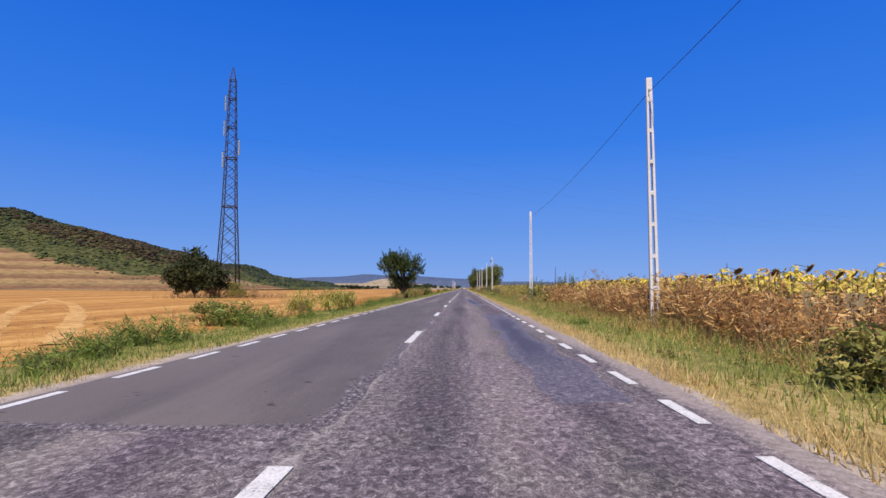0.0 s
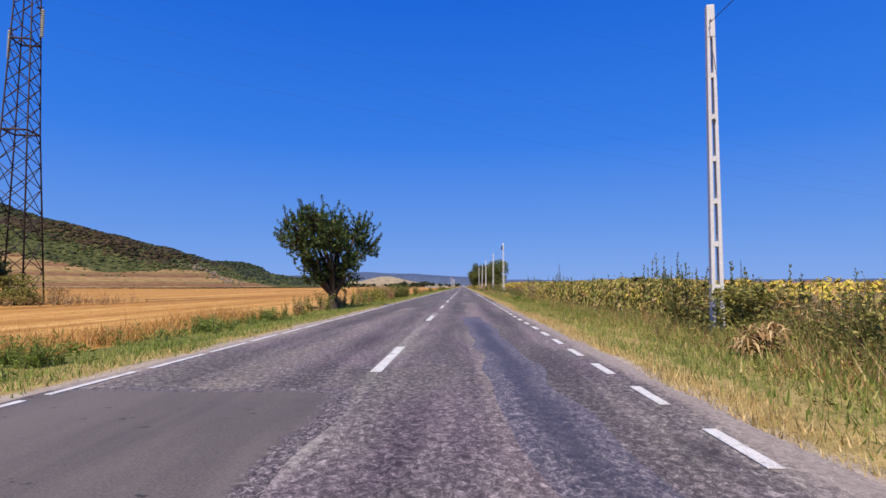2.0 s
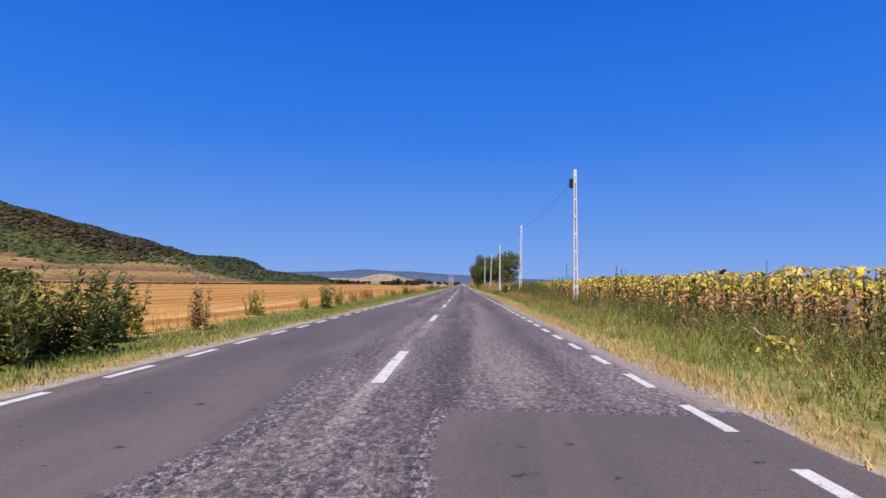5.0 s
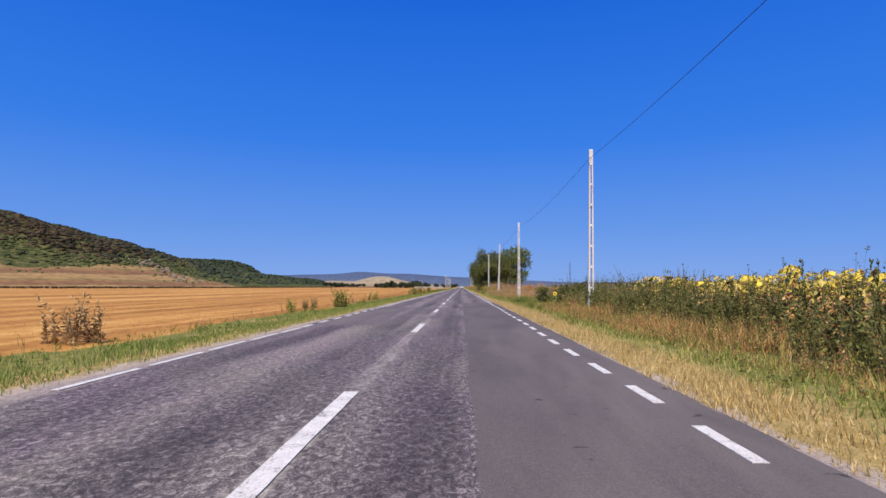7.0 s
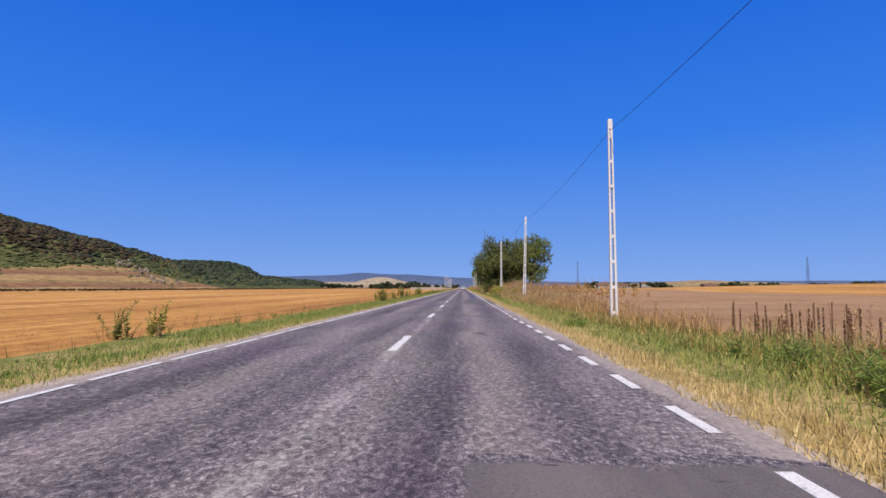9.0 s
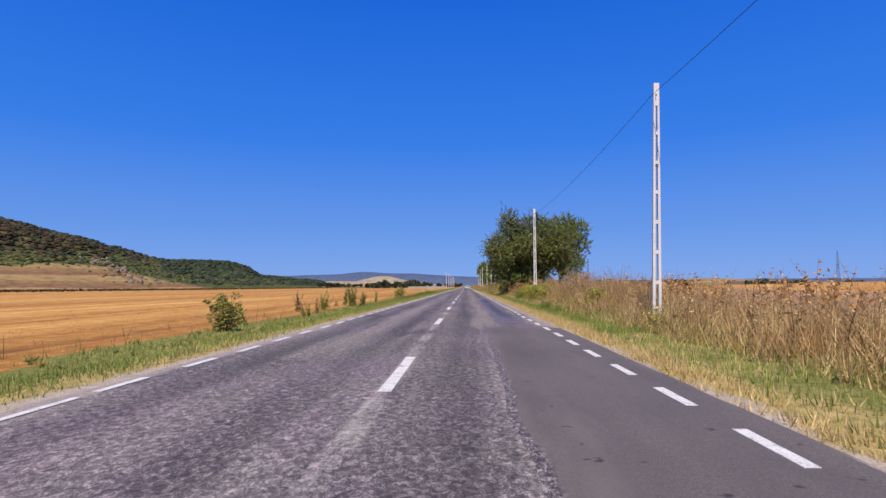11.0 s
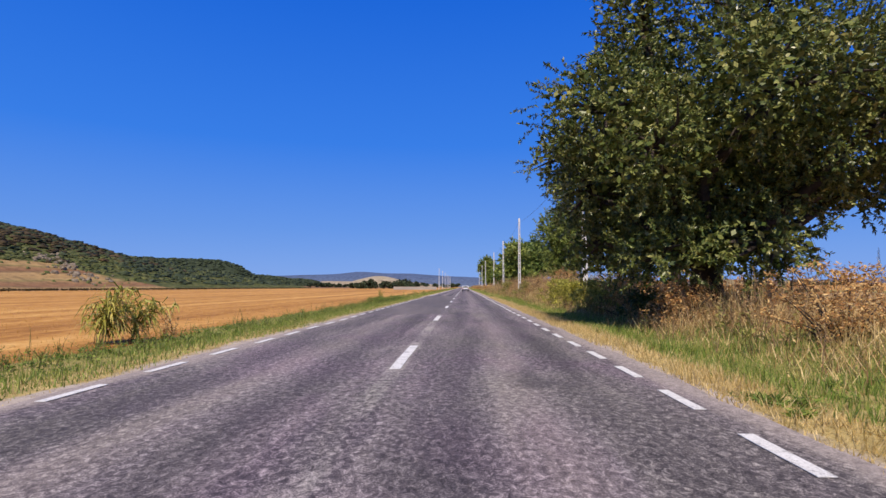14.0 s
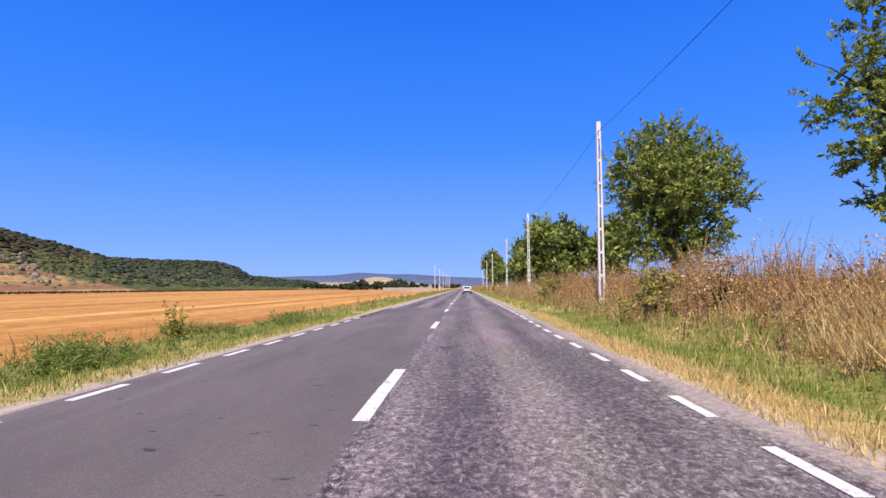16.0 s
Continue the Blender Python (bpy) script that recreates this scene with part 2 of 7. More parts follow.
VERGE = verge_turf()
PLOUGHED = soil("ploughed_brown_soil", (0.25, 0.145, 0.075, 1), (0.36, 0.220, 0.12, 1), (0.47, 0.305, 0.18, 1), 1.8, 0.25)
DARKSOIL = soil("dry_weedy_soil", (0.12, 0.09, 0.045, 1), (0.22, 0.165, 0.08, 1), (0.34, 0.26, 0.13, 1))
BROWNFIELD = soil("reddish_brown_bare_field", (0.12, 0.068, 0.034, 1), (0.19, 0.112, 0.054, 1), (0.27, 0.17, 0.085, 1), 0.5, 0.2)
def shoulder():
    """Dusty grit along the asphalt that turf creeps over."""
    n = Nodes("gritty_shoulder", 0.95, 0.1)
    f = n.math("ADD", n.math("MULTIPLY", n.noise(32.0, 4.0, 0.75), 0.6), n.math("MULTIPLY", n.noise(3.0, 4.0, 0.6), 0.4))
    grit = n.ramp(f, [(0.36, (0.27, 0.222, 0.190, 1)), (0.5, (0.40, 0.338, 0.292, 1)), (0.64, (0.54, 0.47, 0.40, 1))])
    turf = n.ramp(f, [(0.36, (0.16, 0.125, 0.045, 1)), (0.5, (0.36, 0.275, 0.11, 1)), (0.64, (0.58, 0.45, 0.20, 1))])
    creep = n.math("ADD", n.noise(0.8, 5.0, 0.7, n.scaled(1.0, 0.5, 1.0)), n.math("MULTIPLY", n.math("SUBTRACT", n.math("ABSOLUTE", n.axis(0)), 4.12), 0.7))
    n.bump(f, 0.9, 0.02)
    return n.colour(n.mix(n.ramp(creep, [(0.44, 0.0), (0.58, 1.0)]), grit, turf))


SHOULDER = shoulder()
CONCRETE = plain("pale_weathered_concrete", (0.62, 0.61, 0.60, 1), 0.85, 22.0, 0.18, bump=0.3)
STEEL = plain("dull_painted_steel", (0.115, 0.10, 0.12, 1), 0.6, 9.0, 0.35)
GLASSY = plain("grey_green_glass_insulator", (0.42, 0.46, 0.36, 1), 0.25, 40.0, 0.2)
BLACK = plain("black_rubber_and_plastic", (0.018, 0.018, 0.02, 1), 0.55, 40.0, 0.3)
BARK = plain("rough_grey_brown_bark", (0.055, 0.042, 0.032, 1), 0.95, 14.0, 0.5, bump=0.9)

# ---------------- mesh helpers ----------------
def from_arrays(name, verts, faces, mats, mat_index=None, smooth=False):
    """A mesh from an (n, 3) array of places and an (m, k) array of corners."""
    me = bpy.data.meshes.new(name)
    verts, faces = np.asarray(verts, dtype=np.float32), np.asarray(faces, dtype=np.int32)
    k = faces.shape[1]
    me.vertices.add(len(verts))
    me.vertices.foreach_set("co", verts.ravel())
    me.loops.add(faces.size)
    me.loops.foreach_set("vertex_index", faces.ravel())
    me.polygons.add(len(faces))
    me.polygons.foreach_set("loop_start", np.arange(0, faces.size, k, dtype=np.int32))
    if mat_index is not None:
        me.polygons.foreach_set("material_index", np.asarray(mat_index, dtype=np.int32))
    if smooth:
        me.polygons.foreach_set("use_smooth", np.ones(len(faces), dtype=bool))
    for m in mats:
        me.materials.append(m)
    me.update(calc_edges=True)
    return me


def part(name, bm, material=None, parent=None, label=""):
    """One mesh object from a bmesh (or a finished mesh), under a thing or a part."""
    if isinstance(bm, bmesh.types.BMesh):
        me = bpy.data.meshes.new(name)
        bm.to_mesh(me)
        bm.free()
        me.materials.append(material)
    else:
        me = bm
    ob = new(name, me)
    if parent is not None:
        ob.parent = parent
    if label:
        ob["label"] = label
    return ob


def add_box(bm, lo, hi, bevel=0.0):
    r = bmesh.ops.create_cube(bm, size=1.0)
    for v in r["verts"]:
        v.co = Vector([l + (c + 0.5) * (h - l) for c, l, h in zip(v.co, lo, hi)])
    if bevel:
        es = list({e for v in r["verts"] for e in v.link_edges})
        bmesh.ops.bevel(bm, geom=es, offset=bevel, segments=1, affect="EDGES")


def add_tube(bm, points, radii, sides=6, caps=True):
    """A tapered tube through the points."""
    rings = []
    for i, p in enumerate(points):
        a, b = Vector(points[max(i - 1, 0)]), Vector(points[min(i + 1, len(points) - 1)])
        d = (b - a).normalized()
        u = d.cross(Vector((0.31, 0.95, 0.05))).normalized() if abs(d.y) < 0.9 else d.cross(Vector((1, 0, 0))).normalized()
        w = d.cross(u)
        rings.append([bm.verts.new(Vector(p) + radii[i] * (math.cos(2 * math.pi * k / sides) * u + math.sin(2 * math.pi * k / sides) * w)) for k in range(sides)])
    for r0, r1 in zip(rings, rings[1:]):
        for k in range(sides):
            f = bm.faces.new((r0[k], r0[(k + 1) % sides], r1[(k + 1) % sides], r1[k]))
            f.smooth = True
    if caps:
        bm.faces.new(rings[0][::-1])
        bm.faces.new(rings[-1])


def step(v, a, b):
    t = np.clip((v - a) / (b - a), 0, 1)
    return t * t * (3 - 2 * t)


def wave(x, y, s, seed=0.0):
    """A smooth random field in -1..1, cheap on arrays."""
    return (np.sin(x / s * 1.7 + 1.3 * np.sin(y / s * 0.9 + seed) + seed) + np.sin(y / s * 1.3 + 1.7 * np.sin(x / s * 0.7 - seed) + 2.1 * seed) +
            np.sin((x + y) / s * 2.3 + seed * 3.7) * 0.5) / 2.5


# ---------------- ground ----------------
def ground_z(x, y):
    x, y = np.asarray(x, float), np.asarray(y, float)
    ax = np.abs(x)
    z = -0.03 - 0.17 * step(ax, 4.1, 6.5) * (x < 0) - 0.05 * step(ax, 4.1, 6.0) * (x > 0)
    z = z + 0.035 * wave(x, y, 1.3) * step(ax, 4.3, 6.0)
    z = z + (0.45 + 0.4 * step(y, 295, 325)) * step(x, 5.5, 9.0) * step(y, 225, 262)                       # bank under the dry weeds
    z = z + 1.6 * step(-x, 70, 260) * (1 - step(y, 150, 420))                  # the field swells away from the road
    z = z + 3.0 * step(-x, 260, 700)
    z = z + 2.6 * step(x, 55, 190) * step(y, 120, 230) * (1 - step(y, 430, 600))                            # a golden rise beyond the ploughed soil
    z = z - 0.12 * (1 - step(ax + 0.2 * (x < 0), 3.7, 4.05))                                   # under the road slab
    return z


xs = np.unique(np.concatenate([np.arange(-30, -4.4, 0.6), np.arange(4.9, 30.1, 0.6), -np.geomspace(30, 4800, 42), np.geomspace(30, 4800, 42), [-4.55, -4.3, -4.05, -3.85, -3.5, 0.0, 3.7, 4.05, 4.36]]))
ys = np.unique(np.concatenate([np.arange(-40, 440, 2.4), np.geomspace(440, 4900, 60), -np.geomspace(40, 2500, 16)]))
GX, GY = np.meshgrid(xs, ys, indexing="xy")
GZ = ground_z(GX, GY)
nx, ny = len(xs), len(ys)
idx = np.arange(nx * ny).reshape(ny, nx)
quads = np.stack([idx[:-1, :-1], idx[:-1, 1:], idx[1:, 1:], idx[1:, :-1]], -1).reshape(-1, 4)
cx = ((GX[:-1, :-1] + GX[1:, 1:]) / 2).ravel()
cy = ((GY[:-1, :-1] + GY[1:, 1:]) / 2).ravel()
mi = np.zeros(len(cx), int)                                 # 0 verge
mi[cx < -7.6 + 0.7 * wave(cy, cy * 0.3, 6.0)] = 1           # stubble
mi[(cx < -129 - 60 * (1 - step(cy, 180, 330))) & (cy < 3000)] = 6     # brown field beyond the stubble
mi[(cx < -40) & (cy > 720)] = 6
mi[(cx > 7.4) & (cy < 180)] = 2                             # soil under the sunflowers
mi[(cx > 9.0) & (cy >= 180)] = 3                            # ploughed field
mi[(cx > 9.0) & (cy > 330)] = 4
mi[(cx > 120)] = 4
mi[(cx > 58) & (cx < 330) & (cy > 160) & (cy < 560)] = 1
mi[(cx > -4.7) & (cx < 4.7)] = 5
ground = part("ground", from_arrays("ground", np.stack([GX, GY, GZ], -1).reshape(-1, 3), quads, [VERGE, STUBBLE, DARKSOIL, PLOUGHED, VERGE, SHOULDER, BROWNFIELD], mi, True), None)
tagged(ground, "flat farmland with golden stubble, dry verges and brown ploughed soil", "ground", kind="structure")

def wheel_track(x0, y0, x1, y1, bend):
    """A strip of straw pressed flat by a wheel across the stubble, draped over the ground."""
    n, d = 90, Vector((x1 - x0, y1 - y0, 0)).normalized()
    rows = []
    for i in range(n + 1):
        u = i / n
        x, y = x0 + (x1 - x0) * u - d.y * bend * math.sin(math.pi * u), y0 + (y1 - y0) * u + d.x * bend * math.sin(math.pi * u)
        w = 0.42 + 0.12 * math.sin(5.1 * i) * math.sin(1.7 * i)
        rows += [(x + k * w * d.y, y - k * w * d.x, float(ground_z(x + k * w * d.y, y - k * w * d.x)) + h) for k, h in ((-1.0, 0.004), (-0.4, 0.025), (0.4, 0.02), (1.0, 0.004))]
    f = [[4 * i + k, 4 * i + k + 1, 4 * i + k + 5, 4 * i + k + 4] for i in range(n) for k in range(3)]
    tagged(part("wheel_track", from_arrays("wheel_track", rows, f, [PRESSED], None, True)), "pale track of straw pressed flat across the stubble", "wheel track", "wheel tracks in the stubble", "structure")


PRESSED = soil("pale_pressed_straw", (0.38, 0.20, 0.062, 1), (0.58, 0.345, 0.125, 1), (0.74, 0.51, 0.235, 1), 2.0, 0.05)
wheel_track(-9.0, 11.0, -49.0, 66.0, 1.2)
wheel_track(-9.0, 13.6, -60.0, 78.0, -2.0)

# ---------------- road ----------------
def ragged_strip(x0, x1, y0, y1, z0, z1, rag, seed, gap=0.5):
    """A slab along the road with slightly ragged long edges and ends."""
    bm = bmesh.new()
    n = max(2, int((y1 - y0) / gap))
    rows = []
    for i in range(n + 1):
        y = y0 + (y1 - y0) * i / n
        a = x0 + rag * float(wave(y, seed, 0.8, seed)) + rag * 0.5 * float(wave(y, seed, 0.21, seed + 1))
        b = x1 + rag * float(wave(y, seed + 9, 0.8, seed)) + rag * 0.5 * float(wave(y, seed + 4, 0.21, seed + 1))
        e = rag * 1.5
        ya = y + (e * float(wave(a, seed, 0.4)) if i in (0, n) else 0)
        yb = y + (e * float(wave(b, seed, 0.4)) if i in (0, n) else 0)
        rows.append([bm.verts.new((a, ya, z0)), bm.verts.new((a, ya, z1)), bm.verts.new((b, yb, z1)), bm.verts.new((b, yb, z0))])
    for r, s in zip(rows, rows[1:]):
        for k in range(3):
            bm.faces.new((r[k], s[k], s[k + 1], r[k + 1]))
    bm.faces.new(rows[0])
    bm.faces.new(rows[-1][::-1])
    bmesh.ops.recalc_face_normals(bm, faces=bm.faces[:])
    return bm


road = tagged(part("road", ragged_strip(-3.76, 3.90, -60, 1400, -0.3, 0.0, 0.07, 2.0, 0.8), ASPHALT),
              "worn grey asphalt country road with coarse chippings", "road", kind="structure")
# x from, to, y from, to, and how far the border is rubbed through
PATCHES = [(-3.73, 0.15, 4.7, 47.0, 0.45), (-3.73, -0.7, 72.0, 131.0, 0.6), (-3.73, -1.5, 158.0, 173.5, 0.4), (-3.73, 0.15, 303.3, 352.0, 0.3),
           (0.1, 3.92, 83.5, 92.5, 0.35), (0.72, 3.92, 93.0, 106.8, 0.3), (1.34, 3.93, 140.0, 185.0, 0.12), (1.45, 3.92, 222.0, 238.0, 0.25)]


def patch_mesh(x0, x1, y0, y1, rubbed, seed, material=None, drift=0.0, fade=0.5):
    """A thin asphalt layer that feathers out at its ragged border; the attribute says how near the border is."""
    n = int((y1 - y0) / 0.35)
    y = np.linspace(y0, y1, n + 1)
    rag = 0.25 * rubbed
    a = x0 + rag * (wave(y, seed, 0.9, seed) + wave(y, seed, 3.1, seed + 1)) * (1.0 if x0 > -3.5 else 0.1)
    b = x1 + rag * (wave(y, seed + 9, 0.9, seed) + wave(y, seed + 4, 3.1, seed + 1)) * (1.0 if x1 < 3.5 else 0.1)
    off = np.array([0.0, 0.10, 0.28, 0.55, 0.9]) * min(1.0, 0.3 * (x1 - x0))
    a, b = a + drift * (y - y0), b + drift * (y - y0)
    cols = [a + o for o in off] + [(a + b) / 2] + [b - o for o in off[::-1]]
    X = np.stack(cols, 1)
    near = np.minimum(X - a[:, None], b[:, None] - X)
    Y = np.repeat(y[:, None], X.shape[1], 1)
    ends = np.minimum(Y - y0, y1 - Y)
    Y = Y + (ends < 0.2) * 0.22 * wave(X, seed, 0.5, seed)
    inner = np.minimum(np.where(x0 > -3.5, X - a[:, None], 9.0), np.where(x1 < 3.5, b[:, None] - X, 9.0))
    border = np.clip(1 - np.minimum(inner / rubbed, ends / fade), 0, 1)
    Z = -0.003 + 0.009 * np.clip(np.minimum(near, ends + 0.01) / 0.10, 0, 1)
    k = X.shape[1]
    ii = np.arange(X.size).reshape(-1, k)
    q = np.stack([ii[:-1, :-1], ii[:-1, 1:], ii[1:, 1:], ii[1:, :-1]], -1).reshape(-1, 4)
    me = from_arrays("asphalt_patch", np.stack([X, Y, Z], -1).reshape(-1, 3), q, [material or SMOOTH], None, True)
    me.attributes.new("border", "FLOAT", "POINT").data.foreach_set("value", border.ravel().astype(np.float32))
    return me


for i, (x0, x1, y0, y1, rubbed) in enumerate(PATCHES):
    tagged(part("asphalt_patch", patch_mesh(x0, x1, y0, y1, rubbed, 3.0 + i)),
           "smooth dark brown asphalt repair laid over the road", "asphalt patch", "asphalt repairs", "structure")


def bled_bitumen():
    n = Nodes("dark_bled_bitumen", 0.55, 0.4)
    f = n.math("ADD", n.math("MULTIPLY", n.noise(15.0, 5.0, 0.85, n.scaled(1.0, 0.7, 1.0), 0.8), 0.6), n.math("MULTIPLY", n.noise(70.0, 3.0, 0.8), 0.4))
    slick = n.ramp(f, [(0.42, (0.042, 0.036, 0.043, 1)), (0.52, (0.075, 0.064, 0.074, 1)), (0.62, (0.18, 0.16, 0.165, 1))])
    chip = n.ramp(f, [(0.41, (0.038, 0.031, 0.038, 1)), (0.482, (0.090, 0.076, 0.087, 1)), (0.537, (0.175, 0.150, 0.160, 1)), (0.61, (0.44, 0.39, 0.40, 1))])
    rim = n.t.nodes.new("ShaderNodeAttribute")
    rim.attribute_name = "border"
    rub = n.math("ADD", n.math("MULTIPLY", rim.outputs["Fac"], 0.75), n.math("MULTIPLY", n.math("ADD", n.noise(0.9, 4.0, 0.6, n.scaled(1.0, 0.3, 1.0)), n.noise(6.0, 4.0, 0.7)), 0.5))
    n.bump(f, 0.5, 0.008)
    return n.colour(n.mix(n.ramp(rub, [(0.70, 0.0), (0.95, 1.0)]), slick, chip))


BITUMEN = bled_bitumen()
for i, (x0, x1, y0, y1, drift) in enumerate(((2.05, 2.75, 39.0, 63.0, -0.033), (2.25, 3.05, 6.0, 26.0, 0.0), (2.2, 3.0, 240.0, 281.0, 0.003))):
    tagged(part("bitumen_streak", patch_mesh(x0 - 0.1, x1 + 0.1, y0, y1, 0.48, 40.0 + i, BITUMEN, drift, 7.0)), "dark streak of bled bitumen in the wheel path", "bitumen streak", "bitumen streaks", "structure")


def dash_mesh(name, length, width, seed):
    bm = ragged_strip(-width / 2, width / 2, 0, length, 0.0, 0.006, 0.006, seed, 0.25)
    me = bpy.data.meshes.new(name)
    bm.to_mesh(me)
    bm.free()
    me.materials.append(PAINT)
    return me


centre_dash = [dash_mesh("centre_line_dash", 3.3, 0.17, s) for s in (1.0, 5.0, 9.0)]
edge_dash = [dash_mesh("edge_line_dash", 1.05, 0.125, s) for s in (2.0, 6.0, 11.0)]
edge_long = [dash_mesh("edge_line_dash", 1.7, 0.10, s) for s in (2.5, 7.0)]
for k in range(-3, 60):
    ob = new("centre_line_dash", centre_dash[k % 3])
    ob.location = (0, 0.54 + 11.932 * k, 0.006)
    tagged(ob, "worn white painted dash on the road's centre line", "road marking", "centre line dashes", "structure")
for k in range(-3, 166):
    y = 0.98 + 2.05 * k
    y += 0.10 + 0.3 * float(step(y, 88, 98) * (1 - step(y, 112, 126))) + 0.5 * float(step(y, 236, 250) * (1 - step(y, 278, 296)))
    ob = new("edge_line_dash", edge_dash[k % 3])
    ob.location = (3.42 + 0.02 * math.sin(k) + 0.07 * float(step(y, 150, 165) * (1 - step(y, 192, 205))), y, 0.006)
    tagged(ob, "white painted dash on the road's edge line", "road marking", "edge line dashes", "structure")
    y = 1.34 + 2.05 * k
    y += 0.38 * float(step(y, 200, 240)) - 0.2 * float(step(y, 255, 280) * (1 - step(y, 300, 320)))
    solid = 30 < y < 76 or 145 < y < 156 or 172 < y < 226
    ob = new("edge_line_dash", (edge_long if solid else edge_dash)[k % 2])
    ob.location = (-3.5 + 0.02 * math.sin(1.7 * k), y, 0.006)
    tagged(ob, "worn white painted dash on the road's edge line", "road marking", "edge line dashes by the stubble", "structure")
bm = bmesh.new()
for k in range(166, 540):
    for x in (-3.5, 3.5):
        add_box(bm, (x - 0.07, 1.0 + 2.05 * k, 0.0), (x + 0.07, 2.05 + 2.05 * k, 0.006))
tagged(part("far_edge_line", bm, PAINT), "white dashed edge lines running on to the horizon", "road marking", kind="stuff")

# ---------------- hills and distance ----------------
FOREST = leafy("dark_forest_leaves", [(0.15, (0.034, 0.050, 0.028, 1)), (0.45, (0.046, 0.064, 0.033, 1)), (0.75, (0.060, 0.077, 0.039, 1)), (0.95, (0.082, 0.088, 0.046, 1))], 0.9, 0.03, 0.004)
SCRUB = leafy("olive_scrub_leaves", [(0.15, (0.056, 0.074, 0.023, 1)), (0.45, (0.088, 0.105, 0.033, 1)), (0.75, (0.128, 0.138, 0.047, 1)), (0.95, (0.175, 0.160, 0.065, 1))], 0.8, 0.05, 0.01)
RUSSET = leafy("russet_burnt_scrub", [(0.15, (0.046, 0.036, 0.019, 1)), (0.45, (0.070, 0.050, 0.025, 1)), (0.7, (0.088, 0.064, 0.030, 1)), (0.95, (0.118, 0.072, 0.036, 1))], 0.85, 0.03, 0.01)


def hillside(name, low, mid, high, z1, z2):
    n = Nodes(name, 0.95, 0.1)
    f = n.math("ADD", n.noise(0.02, 5.0, 0.6), n.math("MULTIPLY", n.noise(0.12, 5.0, 0.65), 0.35))
    z = n.math("ADD", n.axis(2), n.math("MULTIPLY", n.math("SUBTRACT", f, 0.65), (z2 - z1) * 1.3))
    n.bump(n.noise(0.2, 5.0, 0.7), 0.7, 1.5)
    tex = n.noise(0.05, 5.0, 0.65, n.scaled(1.0, 1.0, 4.0))
    def three(c):
        return n.ramp(tex, [(0.35, tuple(v * 0.7 for v in c) + (1,)), (0.5, c + (1,)), (0.66, tuple(v * 1.35 for v in c) + (1,))])
    lo = n.mix(n.math("MULTIPLY", n.math("SUBTRACT", z, z1 - 2), 0.25), three(low), three(mid))
    n.t.nodes[-1].clamp_factor = True
    hi = n.mix(n.math("MULTIPLY", n.math("SUBTRACT", z, z2 - 4), 0.12), lo, three(high))
    n.t.nodes[-1].clamp_factor = True
    return n.colour(hi)


def foot_of_hill():
    """Tan and reddish-brown strips of bare field under scrub: the strips follow the height, their border drifts."""
    n = Nodes("brown_field_and_scrubby_hillside", 0.95, 0.1)
    drift = n.noise(0.012, 4.0, 0.6)
    past = n.math("SUBTRACT", n.math("ADD", n.axis(1), n.math("MULTIPLY", n.math("SUBTRACT", n.noise(0.03, 4.0, 0.6), 0.5), 45.0)), n.math("ADD", 556.0, n.math("MULTIPLY", n.ramp(n.math("MULTIPLY", n.axis(0), -0.001), [(0.295, 1.0), (0.345, 0.0)]), 125.0)))
    fine = n.noise(0.16, 5.0, 0.7, n.scaled(1.0, 1.0, 3.0))
    strip = n.math("FRACT", n.math("MULTIPLY", n.math("ADD", n.axis(2), n.math("MULTIPLY", drift, 5.0)), 0.105))
    field = n.ramp(strip, [(0.0, (0.30, 0.195, 0.088, 1)), (0.30, (0.34, 0.222, 0.105, 1)), (0.36, (0.19, 0.125, 0.066, 1)), (0.48, (0.215, 0.112, 0.062, 1)), (0.72, (0.25, 0.152, 0.076, 1)), (0.80, (0.21, 0.165, 0.068, 1)), (0.9, (0.32, 0.215, 0.10, 1))])
    field = n.mix(0.75, field, n.ramp(fine, [(0.35, (0.55, 0.55, 0.55, 1)), (0.5, (1.0, 1.0, 1.0, 1)), (0.65, (1.3, 1.28, 1.22, 1))]), "MULTIPLY")
    scrub = n.ramp(fine, [(0.36, (0.030, 0.042, 0.014, 1)), (0.5, (0.072, 0.084, 0.028, 1)), (0.64, (0.150, 0.140, 0.055, 1))])
    col = n.mix(n.ramp(n.math("ADD", n.math("MULTIPLY", past, 0.04), 0.5), [(0.3, 0.0), (0.7, 1.0)]), field, scrub)
    n.bump(n.noise(0.2, 5.0, 0.7), 0.7, 1.2)
    return n.colour(col)


HILL_A = foot_of_hill()
HILL_B = hillside("wooded_hillside", (0.10, 0.095, 0.045), (0.050, 0.062, 0.030), (0.040, 0.052, 0.030), 3, 14)
HILL_P = hillside("pale_bare_hill", (0.27, 0.22, 0.145), (0.31, 0.255, 0.175), (0.34, 0.285, 0.205), 10, 30)
HILL_V = hillside("tan_grassy_hill", (0.24, 0.18, 0.09), (0.28, 0.21, 0.11), (0.30, 0.23, 0.13), 10, 30)
# the blue of distance haze is put straight into this ridge's colours
HILL_C = hillside("far_ridge_haze_blue", (0.105, 0.135, 0.20), (0.085, 0.115, 0.19), (0.075, 0.105, 0.185), 20, 60)


